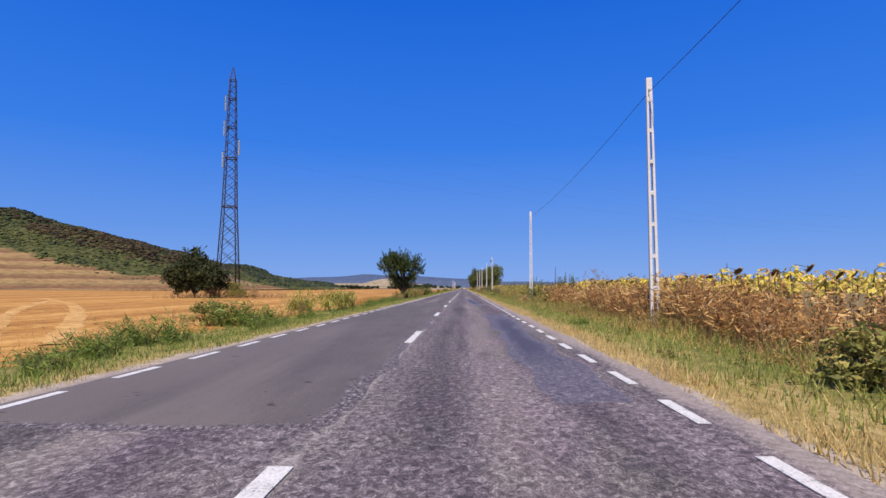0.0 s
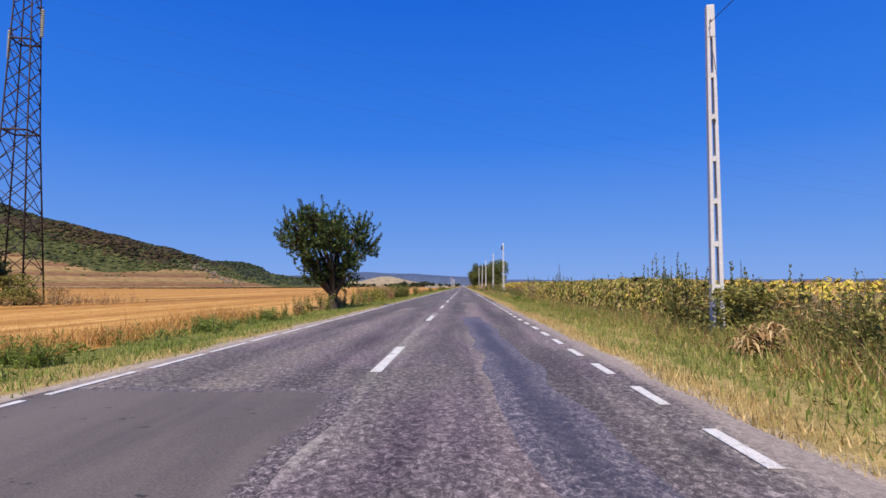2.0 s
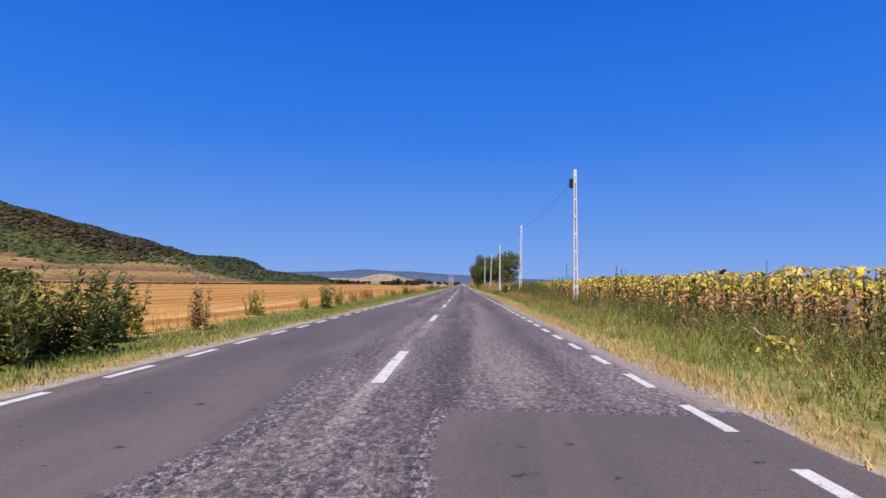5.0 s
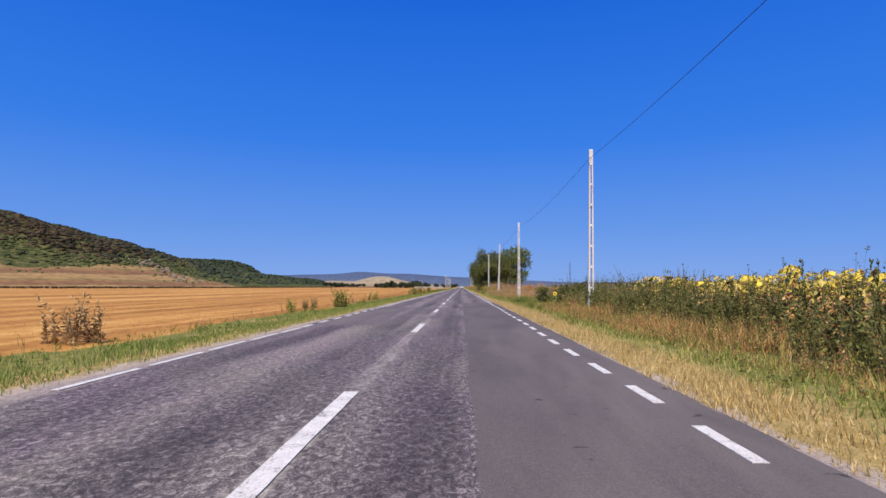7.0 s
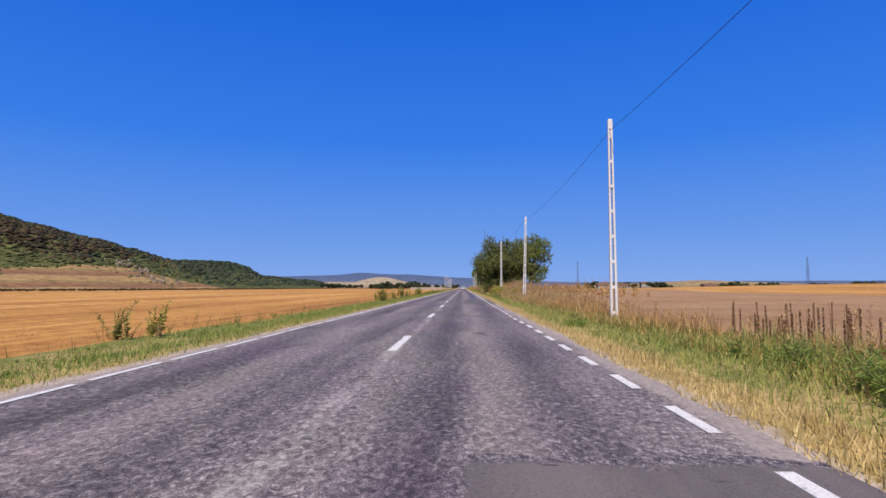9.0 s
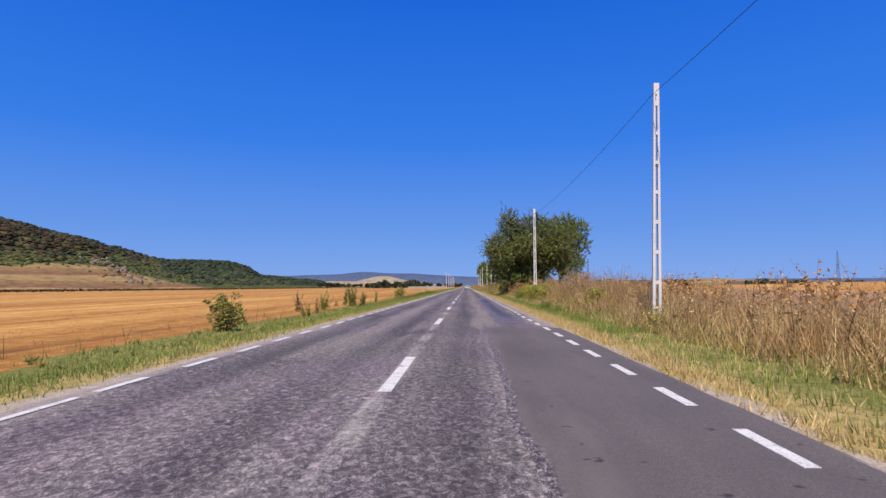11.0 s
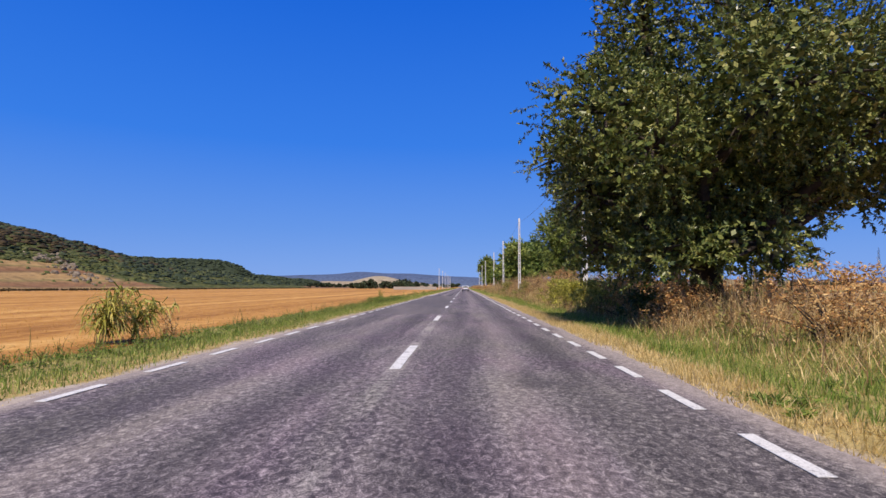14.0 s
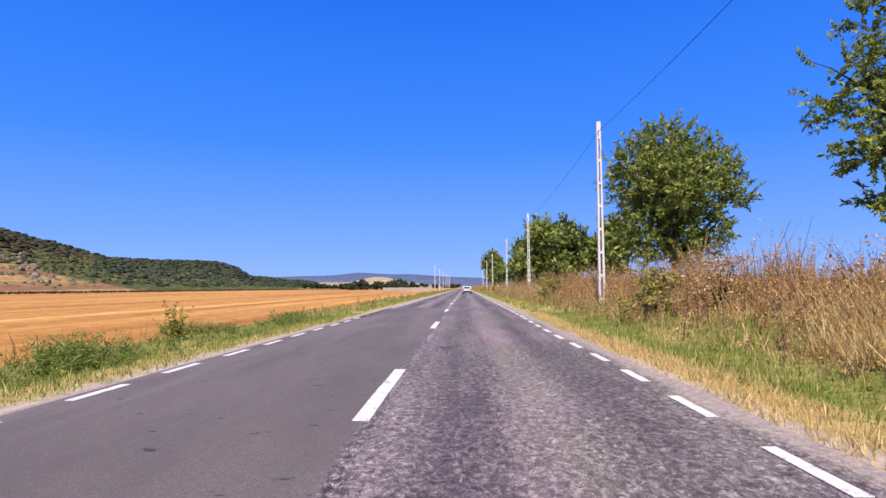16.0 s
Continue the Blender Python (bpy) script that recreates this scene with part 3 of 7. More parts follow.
def ridge(x, y, crest, width, power=1.0):
    """Height of a rounded ridge over a crest line of (x, y, z) places."""
    best = np.zeros_like(x)
    for (ax, ay, az), (bx, by, bz) in zip(crest, crest[1:]):
        dx, dy = bx - ax, by - ay
        t = np.clip(((x - ax) * dx + (y - ay) * dy) / (dx * dx + dy * dy), 0, 1)
        d = np.hypot(x - ax - t * dx, y - ay - t * dy)
        best = np.maximum(best, (az + t * (bz - az)) * (1 - step(d / width, 0, 1)) ** power)
    return best


def hill_a(x, y):
    return ridge(x, y, [(-570, 916, 60), (-601, 746, 94), (-749, 849, 131), (-968, 581, 151), (-1050, 200, 160)], 432, 0.85) * (1 + 0.04 * wave(x, y, 40)) + 2.0 * wave(x, y, 22) - 6


def hill_b(x, y):
    return ridge(x, y, [(-794, 2825, 44), (-1010, 2620, 67), (-1018, 2468, 115), (-1310, 2198, 111), (-2051, 1981, 169)], 301, 0.9) * (1 + 0.04 * wave(x, y, 90)) + 3 * wave(x, y, 50) - 6


def hill_p(x, y):
    return ridge(x, y, [(-395, 2750, 47), (-372, 2700, 50), (-250, 2800, 24), (-650, 2900, 30)], 260, 1.2) - 2


def hill_c(x, y):
    return ridge(x, y, [(-2400, 4600, 90), (-1150, 4450, 92), (-800, 4450, 112), (-420, 4450, 106), (-60, 4500, 84), (300, 4600, 62), (900, 4500, 48), (1500, 4300, 52), (2600, 4100, 60), (3800, 3600, 56)], 520, 0.8) * (1 + 0.06 * wave(x, y, 130)) - 4


def hill_r(x, y):
    return ridge(x, y, [(560, 2500, 16), (900, 2300, 34), (1100, 2300, 27), (1500, 2400, 16)], 330, 1.0) - 3


def terrain(name, fn, x0, x1, y0, y1, n, material, label):
    gx, gy = np.meshgrid(np.linspace(x0, x1, n), np.linspace(y0, y1, n))
    gz = np.maximum(fn(gx, gy), -4.0)
    ii = np.arange(n * n).reshape(n, n)
    q = np.stack([ii[:-1, :-1], ii[:-1, 1:], ii[1:, 1:], ii[1:, :-1]], -1).reshape(-1, 4)
    keep = (gz.ravel()[q] > -3.9).any(1)
    return tagged(part(name, from_arrays(name, np.stack([gx, gy, gz], -1).reshape(-1, 3), q[keep], [material], None, True)), label, "hill", kind="structure")


terrain("hill_near", hill_a, -1600, -60, 150, 1560, 170, HILL_A, "scrubby hill with brown fields at its foot")
terrain("hill_wooded", hill_b, -2600, -300, 1400, 3500, 120, HILL_B, "long wooded green hill")
terrain("hill_pale", hill_p, -1000, 100, 2400, 3200, 80, HILL_P, "pale bare hill beyond the fields")
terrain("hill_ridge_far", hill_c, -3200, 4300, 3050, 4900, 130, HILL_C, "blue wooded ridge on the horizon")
terrain("hill_village", hill_r, 200, 2000, 1900, 2800, 70, HILL_V, "low tan hill behind the village")


def tufts(centres, radius, count, size, rng, flat=0.75, long=1.9, lay=0.0):
    """Many small leaf cards in clumps: (n, 3) centres, radius per clump, count leaves each. Returns places and corners."""
    n = len(centres)
    d = rng.normal(size=(n, count, 3))
    d /= np.linalg.norm(d, axis=2, keepdims=True)
    r = np.asarray(radius).reshape(-1, 1, 1) * rng.uniform(0.25, 1.0, (n, count, 1)) ** 0.6
    p = (np.asarray(centres)[:, None, :] + d * r * np.array([1, 1, flat])).reshape(-1, 3)
    return cards(p, np.repeat(np.broadcast_to(np.asarray(size, float), (n,)), count) * rng.uniform(0.6, 1.35, n * count), rng, long, 0.0, lay)


def cards(p, size, rng, long=1.9, droop=0.0, lay=0.0):
    """Diamond leaves at the places p, turned at random."""
    m = len(p)
    a = rng.normal(size=(m, 3))
    a[:, 2] = a[:, 2] * 0.6 * (1 - lay) - droop
    a /= np.linalg.norm(a, axis=1, keepdims=True)
    b = np.cross(a, rng.normal(size=(m, 3)) * (1 - lay) + np.array([0, 0, 2.0 * lay]))
    b /= np.linalg.norm(b, axis=1, keepdims=True) + 1e-9
    s = np.asarray(size)[:, None]
    v = np.stack([p - a * s * long / 2, p + b * s * 0.5 - a * s * 0.1, p + a * s * long / 2, p - b * s * 0.5 - a * s * 0.1], 1).reshape(-1, 3)
    return v, np.arange(4 * m).reshape(-1, 4)


def join(sets):
    vs, fs, o = [], [], 0
    for v, f in sets:
        vs.append(v)
        fs.append(f + o)
        o += len(v)
    return np.concatenate(vs), np.concatenate(fs)


rng = np.random.default_rng(11)


def crowns(x, y, z, r, tall, rng):
    """A lumpy low dome for every tree of a far wood, each one dented in its own way."""
    n, around = len(x), 5
    ang = np.arange(around) * 2 * np.pi / around
    rings = [(1.0, -0.1), (0.75, 0.62)]
    pts = [np.stack([k * np.cos(ang + 0.5 * i), k * np.sin(ang + 0.5 * i), np.full(around, h)], -1) for i, (k, h) in enumerate(rings)]
    shape = np.concatenate(pts + [np.array([[0.0, 0.0, 1.0]])])
    v = shape[None] * rng.uniform(0.55, 1.4, (n, len(shape), 1)) * np.stack([r, r, r * tall], -1)[:, None]
    v = v + np.stack([x, y, z], -1)[:, None]
    f = [[k, (k + 1) % around, around + (k + 1) % around] for k in range(around)]
    f += [[k, around + (k + 1) % around, around + k] for k in range(around)]
    f += [[around + k, around + (k + 1) % around, 2 * around] for k in range(around)]
    f = (np.array(f)[None] + (np.arange(n) * len(shape))[:, None, None]).reshape(-1, 3)
    return v.reshape(-1, 3), f


def wood_on(name, fn, n, x0, x1, y0, y1, zlo, zhi, chance, size, tall, material, label):
    x, y = rng.uniform(x0, x1, n), rng.uniform(y0, y1, n)
    z = fn(x, y)
    ok = (z > zlo) & (z < zhi) & (rng.uniform(0, 1, n) < chance(x, y, z))
    x, y, z = x[ok], y[ok], z[ok]
    r = size * rng.uniform(0.45, 1.35, len(x)) ** 1.3
    v, f = crowns(x, y, z, r, tall * rng.uniform(0.7, 1.3, len(x)), rng)
    tagged(part(name, from_arrays(name, v, f, [material], None, True)), label, "trees", kind="stuff")


def past_field(x, y):
    """How far up the hill a place lies beyond the upper border of the bare fields."""
    return y + 14 * wave(x, y, 30, 5.0) - (556 + 125 * (1 - step(-x, 295, 345)))


def upper(x, y, z):
    """Where the dark russet wood of the upper slope begins: it reaches further down towards the spur."""
    low = 29 + 0.245 * np.maximum(-360 - x, -60)
    return step(z + 8 * wave(x, y, 50, 2.0), low, low + 8)


wood_on("forest_on_near_hill", hill_a, 30000, -1000, -300, 420, 1100, 16, 400, lambda x, y, z: 0.95 * upper(x, y, z) * (1 - 0.8 * step(y, 740, 830)), 3.4, 0.36, RUSSET, "dark russet woodland on the upper hillside")
wood_on("scrub_on_near_hill", hill_a, 34000, -900, -250, 420, 1100, 5, 120, lambda x, y, z: (0.10 + 0.75 * step(wave(x, y, 22, 1.0), -0.6, 0.3)) * (1 - upper(x, y, z)) * step(past_field(x, y), -6, 8) * (1 - 0.6 * step(y, 740, 830)), 2.45, 0.36, SCRUB, "olive scrub and bushes on the hillside")
wood_on("forest_patches_on_near_hill", hill_a, 15000, -1000, -220, 420, 1260, 3, 140, lambda x, y, z: np.maximum(0.3 * step(wave(x, y, 30, 4.0), 0.1, 0.6), 0.95 * step(y, 700, 780)) * step(past_field(x, y), 0, 10), 3.7, 0.36, FOREST, "dark green trees on the hillside")
wood_on("bushes_on_bare_fields", hill_a, 900, -420, -235, 520, 690, 1, 40, lambda x, y, z: 0.5 * step(past_field(x, y), -70, 0) * (1 - step(past_field(x, y), 0, 10)), 1.5, 0.8, SCRUB, "scattered bushes on the bare fields under the hill")
wood_on("forest_on_far_hill", hill_b, 15000, -2100, -520, 1750, 2960, 1, 400, lambda x, y, z: 0.75 + 0.25 * step(wave(x, y, 120, 3.0), -0.5, 0.3), 9.0, 0.36, FOREST, "green woodland covering the long hill")

# pale rock outcrop at the foot of the near hill
ROCK = soil("pale_limestone_scree", (0.12, 0.10, 0.07, 1), (0.21, 0.17, 0.125, 1), (0.34, 0.28, 0.215, 1), 0.6, 0.3)
for k in range(64):
    u = k / 63
    x, y = -336 + 84 * u + rng.normal() * 7, 697 - 47 * u + rng.normal() * 9
    bm = bmesh.new()
    bmesh.ops.create_icosphere(bm, subdivisions=2, radius=1.0)
    s = rng.uniform(0.8, 2.4)
    for v in bm.verts:
        q = 1 + 0.55 * noise.noise(v.co * 1.9 + Vector((k, 0, 0)))
        v.co = Vector((v.co.x * s * 1.2, v.co.y * s, v.co.z * s * 0.8)) * q
    ob = part("rock_outcrop", bm, ROCK)
    ob.location = (x, y, float(hill_a(np.array(x), np.array(y))) + 0.2)
    ob.rotation_euler = (0.35 * rng.normal(), 0.35 * rng.normal(), rng.uniform(0, 6))
    tagged(ob, "pale weathered limestone outcrop on the hillside", "rock", "rocks at the hill's foot")


DRYFIELD = leafy("dark_brown_field_weeds", [(0.2, (0.050, 0.036, 0.018, 1)), (0.5, (0.090, 0.066, 0.028, 1)), (0.8, (0.15, 0.11, 0.05, 1))], 0.8, 0.05, 0.05)


def hedge(name, places, material, label, leaf=0.9, count=70):
    """Far bushes along field edges: (x, y, radius, height) each."""
    sets = []
    for x, y, r, h in places:
        k = max(3, int(r * 1.2))
        c = np.stack([x + rng.uniform(-r, r, k), y + rng.uniform(-r, r, k) * 0.5, h * rng.uniform(0.25, 0.75, k)], -1)
        sets.append(tufts(c, h * 0.42, count, leaf, rng))
    v, f = join(sets)
    return tagged(part(name, from_arrays(name, v, f, [material])), label, "bushes", kind="stuff")


hedge("hedge_under_hill", [(-129 - 60 * (1 - step(190 + 4.2 * k, 180, 330)) + 1.5 * math.sin(3 * k), 190 + 4.2 * k, 10, 0.40 + 0.10 * math.sin(1.3 * k)) for k in range(125)], DRYFIELD, "row of low brown weeds along the stubble's far edge", 0.42, 14)
hedge("hedge_by_far_road", [(-40 - 5.5 * k, 690 + 18 * math.sin(k), 6, 5 + 2.5 * math.sin(2.3 * k)) for k in range(9)], FOREST, "dark bushes and small trees by the far bend", 1.0)
hedge("hedge_far_field", [(-330 + 60 * k, 1250 + 60 * math.sin(2 * k), 22, 7 + 2 * math.sin(1.9 * k)) for k in range(6)] + [(-260, 900, 10, 8)], FOREST, "far dark bushes among pale fields", 1.8)
hedge("village_trees", [(130 + 34 * k + 15 * math.sin(2.7 * k), 720 + 40 * math.sin(1.7 * k), 11, 7 + 3 * math.sin(3.1 * k)) for k in range(18)], FOREST, "dark trees round the far village", 1.2)

# far village houses
WHITEWASH = plain("whitewashed_wall", (0.34, 0.31, 0.27, 1), 0.9, 3.0, 0.1)
ROOF = plain("red_brown_roof_tiles", (0.15, 0.085, 0.06, 1), 0.9, 6.0, 0.3)
WINDOW = plain("dark_window_glass", (0.03, 0.035, 0.04, 1), 0.2, 6.0, 0.2)


def house(x, y, w, d, h, turn, label):
    th = tagged(new("house"), label, "house", "far village houses")
    bm = bmesh.new()
    add_box(bm, (-w / 2, -d / 2, -0.5), (w / 2, d / 2, h), 0.05)
    part("wall", bm, WHITEWASH, th)
    bm = bmesh.new()
    e = 0.4
    a = [bm.verts.new(p) for p in ((-w / 2 - e, -d / 2 - e, h), (w / 2 + e, -d / 2 - e, h), (w / 2 + e, d / 2 + e, h), (-w / 2 - e, d / 2 + e, h), (-w / 2 - e, 0, h + 2.2), (w / 2 + e, 0, h + 2.2))]
    for f in ((0, 1, 5, 4), (2, 3, 4, 5), (0, 4, 3), (1, 2, 5), (3, 2, 1, 0)):
        bm.faces.new([a[i] for i in f])
    part("roof", bm, ROOF, th)
    for k in range(3):
        bm = bmesh.new()
        u = (k - 1) * w / 3.4
        add_box(bm, (u - 0.5, -d / 2 - 0.05, 1.0), (u + 0.5, -d / 2 + 0.05, 2.3))
        part("window", bm, WINDOW, th)
    th.matrix_world = pose(x, y, 0, 0, 0, turn)
    return th


for x, y, w, d, h, turn in ((118, 640, 14, 8, 3.2, 10), (150, 700, 10, 8, 3.0, -20), (225, 690, 12, 8, 3.2, 5), (262, 720, 10, 7, 3.0, 30), (330, 760, 16, 9, 3.4, -8), (190, 760, 9, 8, 5.5, 0), (405, 780, 12, 8, 3.0, 12)):
    house(x, y, w, d, h, turn, "small whitewashed village house with a red-brown roof")

# long low pale wall beside the road far ahead
bm = bmesh.new()
for k in range(9):
    add_box(bm, (-34 + 2.4 * k, 552, -0.3), (-34 + 2.4 * k + 2.36, 552.3, 1.25 + 0.05 * (k % 2)), 0.03)
tagged(part("roadside_wall", bm, WHITEWASH), "long low pale concrete wall beside the field", "wall")

# ---------------- concrete poles and cable ----------------
def hexa(bm, x0, x1, d0, d1, z0, z1, X0, X1):
    """A tapered bar: x0..x1 at the foot, X0..X1 at the top; half depths d0 and d1."""
    v = [bm.verts.new(p) for p in ((x0, -d0, z0), (x1, -d0, z0), (x1, d0, z0), (x0, d0, z0), (X0, -d1, z1), (X1, -d1, z1), (X1, d1, z1), (X0, d1, z1))]
    for f in ((3, 2, 1, 0), (4, 5, 6, 7), (0, 1, 5, 4), (1, 2, 6, 5), (2, 3, 7, 6), (3, 0, 4, 7)):
        bm.faces.new([v[i] for i in f])
    bmesh.ops.bevel(bm, geom=list({e for q in v for e in q.link_edges}), offset=0.012, segments=1, affect="EDGES")


POLE_H = 8.95


def half_width(z):
    return 0.165 - 0.065 * z / POLE_H


def slot_half(z):
    return 0.055 - 0.028 * z / POLE_H


def concrete_pole():
    th = tagged(new("utility_pole"), "pale slotted concrete utility pole standing in the verge", "utility pole", "concrete poles along the road")
    for side in (-1, 1):
        bm = bmesh.new()
        a, b, A, B = side * slot_half(0), side * half_width(0), side * slot_half(8.05), side * half_width(8.05)
        hexa(bm, min(a, b), max(a, b), 0.125, 0.098, -0.6, 8.05, min(A, B), max(A, B))
        part("chord", bm, CONCRETE, th)
    for k in range(8):
        z = 0.15 + 1.13 * k
        bm = bmesh.new()
        hexa(bm, -slot_half(z), slot_half(z), 0.118 - 0.003 * k, 0.117 - 0.003 * k, z, z + 0.14, -slot_half(z + 0.14), slot_half(z + 0.14))
        part("web", bm, CONCRETE, th)
    bm = bmesh.new()
    hexa(bm, -half_width(8.05), half_width(8.05), 0.098, 0.09, 8.05, POLE_H, -half_width(POLE_H), half_width(POLE_H))
    part("cap", bm, CONCRETE, th)
    bm = bmesh.new()
    add_tube(bm, [(-0.03, -0.07, 8.5), (-0.03, -0.17, 8.5), (-0.03, -0.21, 8.46), (-0.03, -0.21, 8.4)], [0.014] * 4, 6)
    part("cable_hook", bm, STEEL, th, "rusty steel cable hook")
    bm = bmesh.new()
    add_tube(bm, [(0.05 * math.cos(q * 0.785), -0.128, 5.76 + 0.05 * math.sin(q * 0.785)) for q in range(9)], [0.010] * 9, 5)
    part("ring", bm, STEEL, th, "small steel ring on the face")
    return th


POLES = [(7.3, -15.6), (8.0, 19.8), (7.92, 54.9), (8.32, 136.7), (8.30, 170.65), (8.06, 205.5), (8.08, 241.35), (8.05, 276.9), (8.1, 311.0),
         (7.65, 344.4), (8.3, 380.0), (8.4, 414.0), (8.0, 455.0), (8.0, 491.0), (8.0, 526.0)]
LEAN = {1: 0.0, 4: 0.6, 6: 1.4}      # degrees to the side
first_pole = concrete_pole()
for i, (x, y) in enumerate(POLES):
    m = pose(x, y, float(ground_z(x, y)) - 0.02, 0.4 * math.sin(7 * i), LEAN.get(i, 0.4 * math.sin(3 * i + 1)), -6 + 3 * math.sin(5 * i))
    if i == 0:
        first_pole.matrix_world = m
    else:
        copy_thing(first_pole, m)
for i in range(6):
    far = copy_thing(first_pole, pose(-9.2, 507 + 37 * i, -0.1, 0, 0.4 * math.sin(3 * i), 3 * i))
    far["group"] = "far poles beyond the stubble"

def strung(poles, label):
    bm, pts = bmesh.new(), []
    for (x0, y0), (x1, y1) in zip(poles, poles[1:]):
        for k in range(14):
            u = k / 14
            pts.append((x0 + u * (x1 - x0) - 0.05, y0 + u * (y1 - y0) - 0.21, float(ground_z(x0, y0)) * (1 - u) + float(ground_z(x1, y1)) * u + 8.38 - 1.7 * u * (1 - u)))
    pts.append((poles[-1][0] - 0.05, poles[-1][1] - 0.21, float(ground_z(*poles[-1])) + 8.38))
    add_tube(bm, pts, [0.010] * len(pts), 5)
    return tagged(part("overhead_cable", bm, BLACK), label, "cable", "telephone cables")


strung(POLES[:3], "thin black telephone cable strung between the first poles")
strung(POLES[3:], "thin black telephone cable strung from pole to pole")
bm = bmesh.new()
add_box(bm, (-0.12, -0.1, 0), (0.12, 0.1, 0.62), 0.05)
box = part("splice_case", bm, BLACK)
box.location = (8.32 - 0.27, 136.7, 7.62)
tagged(box, "black cable splice case fixed to the pole", "cable box")

# ---------------- lattice pylon ----------------
PYLON = plain("dark_weathered_pylon_steel", (0.060, 0.046, 0.048, 1), 0.6, 3.0, 0.35, 0.3)


def pylon():
    th = tagged(new("lattice_pylon"), "tall dark steel lattice pylon with hanging insulators", "pylon", "lattice pylons")
    top, tip = 34.0, 36.2

    def half(z):
        return 1.55 - 0.6 * z / 14 if z < 14 else 0.95 - 0.52 * (z - 14) / 20
    corners = ((-1, -1), (1, -1), (1, 1), (-1, 1))
    for cx_, cy_ in corners:
        bm = bmesh.new()
        add_tube(bm, [(cx_ * half(z), cy_ * half(z), z) for z in (-0.5, 14.0, top)] + [(0.03 * cx_, 0.03 * cy_, tip)], [0.10, 0.085, 0.07, 0.04], 4)
        part("leg", bm, PYLON, th)
    levels = [0.0]
    while levels[-1] < top - 0.6:
        levels.append(levels[-1] + max(0.95, 2.0 * half(levels[-1]) * 0.85))
    for i in range(4):
        bm = bmesh.new()
        a, b = corners[i], corners[(i + 1) % 4]
        for k, (z0, z1) in enumerate(zip(levels, levels[1:])):
            p, q = (a, b) if k % 2 else (b, a)
            add_tube(bm, [(p[0] * half(z0), p[1] * half(z0), z0), (q[0] * half(z1), q[1] * half(z1), z1)], [0.045, 0.045], 4)
            if z0 < 21:
                add_tube(bm, [(q[0] * half(z0), q[1] * half(z0), z0), (p[0] * half(z1), p[1] * half(z1), z1)], [0.035, 0.035], 4)
        part("lattice_bracing", bm, PYLON, th)
    for z in (14.0, 21.6, 26.5, 31.0, 34.0):
        bm = bmesh.new()
        h = half(z)
        for (ax, ay), (bx, by) in zip(corners, corners[1:] + corners[:1]):
            add_tube(bm, [(ax * h, ay * h, z), (bx * h, by * h, z)], [0.085, 0.085], 4)
        part("cross_bar", bm, PYLON, th)
    for z, sx in ((31.6, -1), (27.6, -1), (24.6, 1), (22.6, -1)):
        bm = bmesh.new()
        add_tube(bm, [(sx * half(z), 0, z), (sx * (half(z) + 0.55), 0, z + 0.05)], [0.07, 0.05], 5)
        arm = part("arm", bm, PYLON, th)
        bm = bmesh.new()
        x = sx * (half(z) + 0.5)
        for k in range(12):
            add_tube(bm, [(x, 0, z - 0.1 - 0.2 * k), (x, 0, z - 0.2 - 0.2 * k), (x, 0, z - 0.29 - 0.2 * k)], [0.05, 0.17, 0.06], 8)
        part("insulator_string", bm, GLASSY, th, "pale grey-green insulator string")
    return th


first_pylon = pylon()
first_pylon.matrix_world = pose(-34.9, 83.2, float(ground_z(-34.9, 83.2)), 0, 0, 12)
copy_thing(first_pylon, pose(365, 775, 0, 0, 0, 30))
copy_thing(first_pylon, pose(150, 900, 0, 0, 0, 50))
copy_thing(first_pylon, pose(230.0, 203.0, float(ground_z(230.0, 203.0)), 0, 0, 24))
for z0, side, sag in ((34.8, 0.0, 4.0), (28.6, 0.9, 9.0), (24.9, -0.9, 8.5), (21.9, 0.9, 6.5)):
    bm = bmesh.new()
    pts = [(-34.9 + 264.9 * u - 0.41 * side, 83.2 + 119.8 * u + 0.91 * side, z0 - 4 * sag * u * (1 - u)) for u in [k / 40 for k in range(41)]]
    add_tube(bm, pts, [0.0045] * 41, 4)
    tagged(part("power_line", bm, BLACK), "thin dark high-voltage wire sagging between lattice pylons", "power line", "high-voltage wires")

# ---------------- trees ----------------
WALNUT = leafy("olive_green_leaves", [(0.15, (0.040, 0.062, 0.015, 1)), (0.42, (0.095, 0.128, 0.032, 1)), (0.66, (0.205, 0.228, 0.062, 1)), (0.92, (0.42, 0.39, 0.14, 1))], 0.34, 0.09, 0.9)
DUSKY = leafy("dusky_brown_green_leaves", [(0.2, (0.022, 0.031, 0.011, 1)), (0.5, (0.048, 0.062, 0.021, 1)), (0.85, (0.105, 0.112, 0.040, 1))], 0.55, 0.12, 0.5)
DARKLEAF = leafy("dark_glossy_leaves", [(0.15, (0.030, 0.055, 0.016, 1)), (0.5, (0.062, 0.100, 0.027, 1)), (0.82, (0.130, 0.165, 0.045, 1)), (0.97, (0.27, 0.235, 0.075, 1))], 0.40, 0.15, 0.9)
ASHLEAF = leafy("light_yellow_green_leaves", [(0.12, (0.075, 0.118, 0.028, 1)), (0.5, (0.20, 0.265, 0.060, 1)), (0.9, (0.48, 0.50, 0.15, 1))], 0.45, 0.38, 0.9)
MIDLEAF = leafy("mid_green_leaves", [(0.15, (0.056, 0.098, 0.026, 1)), (0.5, (0.125, 0.190, 0.050, 1)), (0.9, (0.34, 0.385, 0.11, 1))], 0.42, 0.18, 0.9)


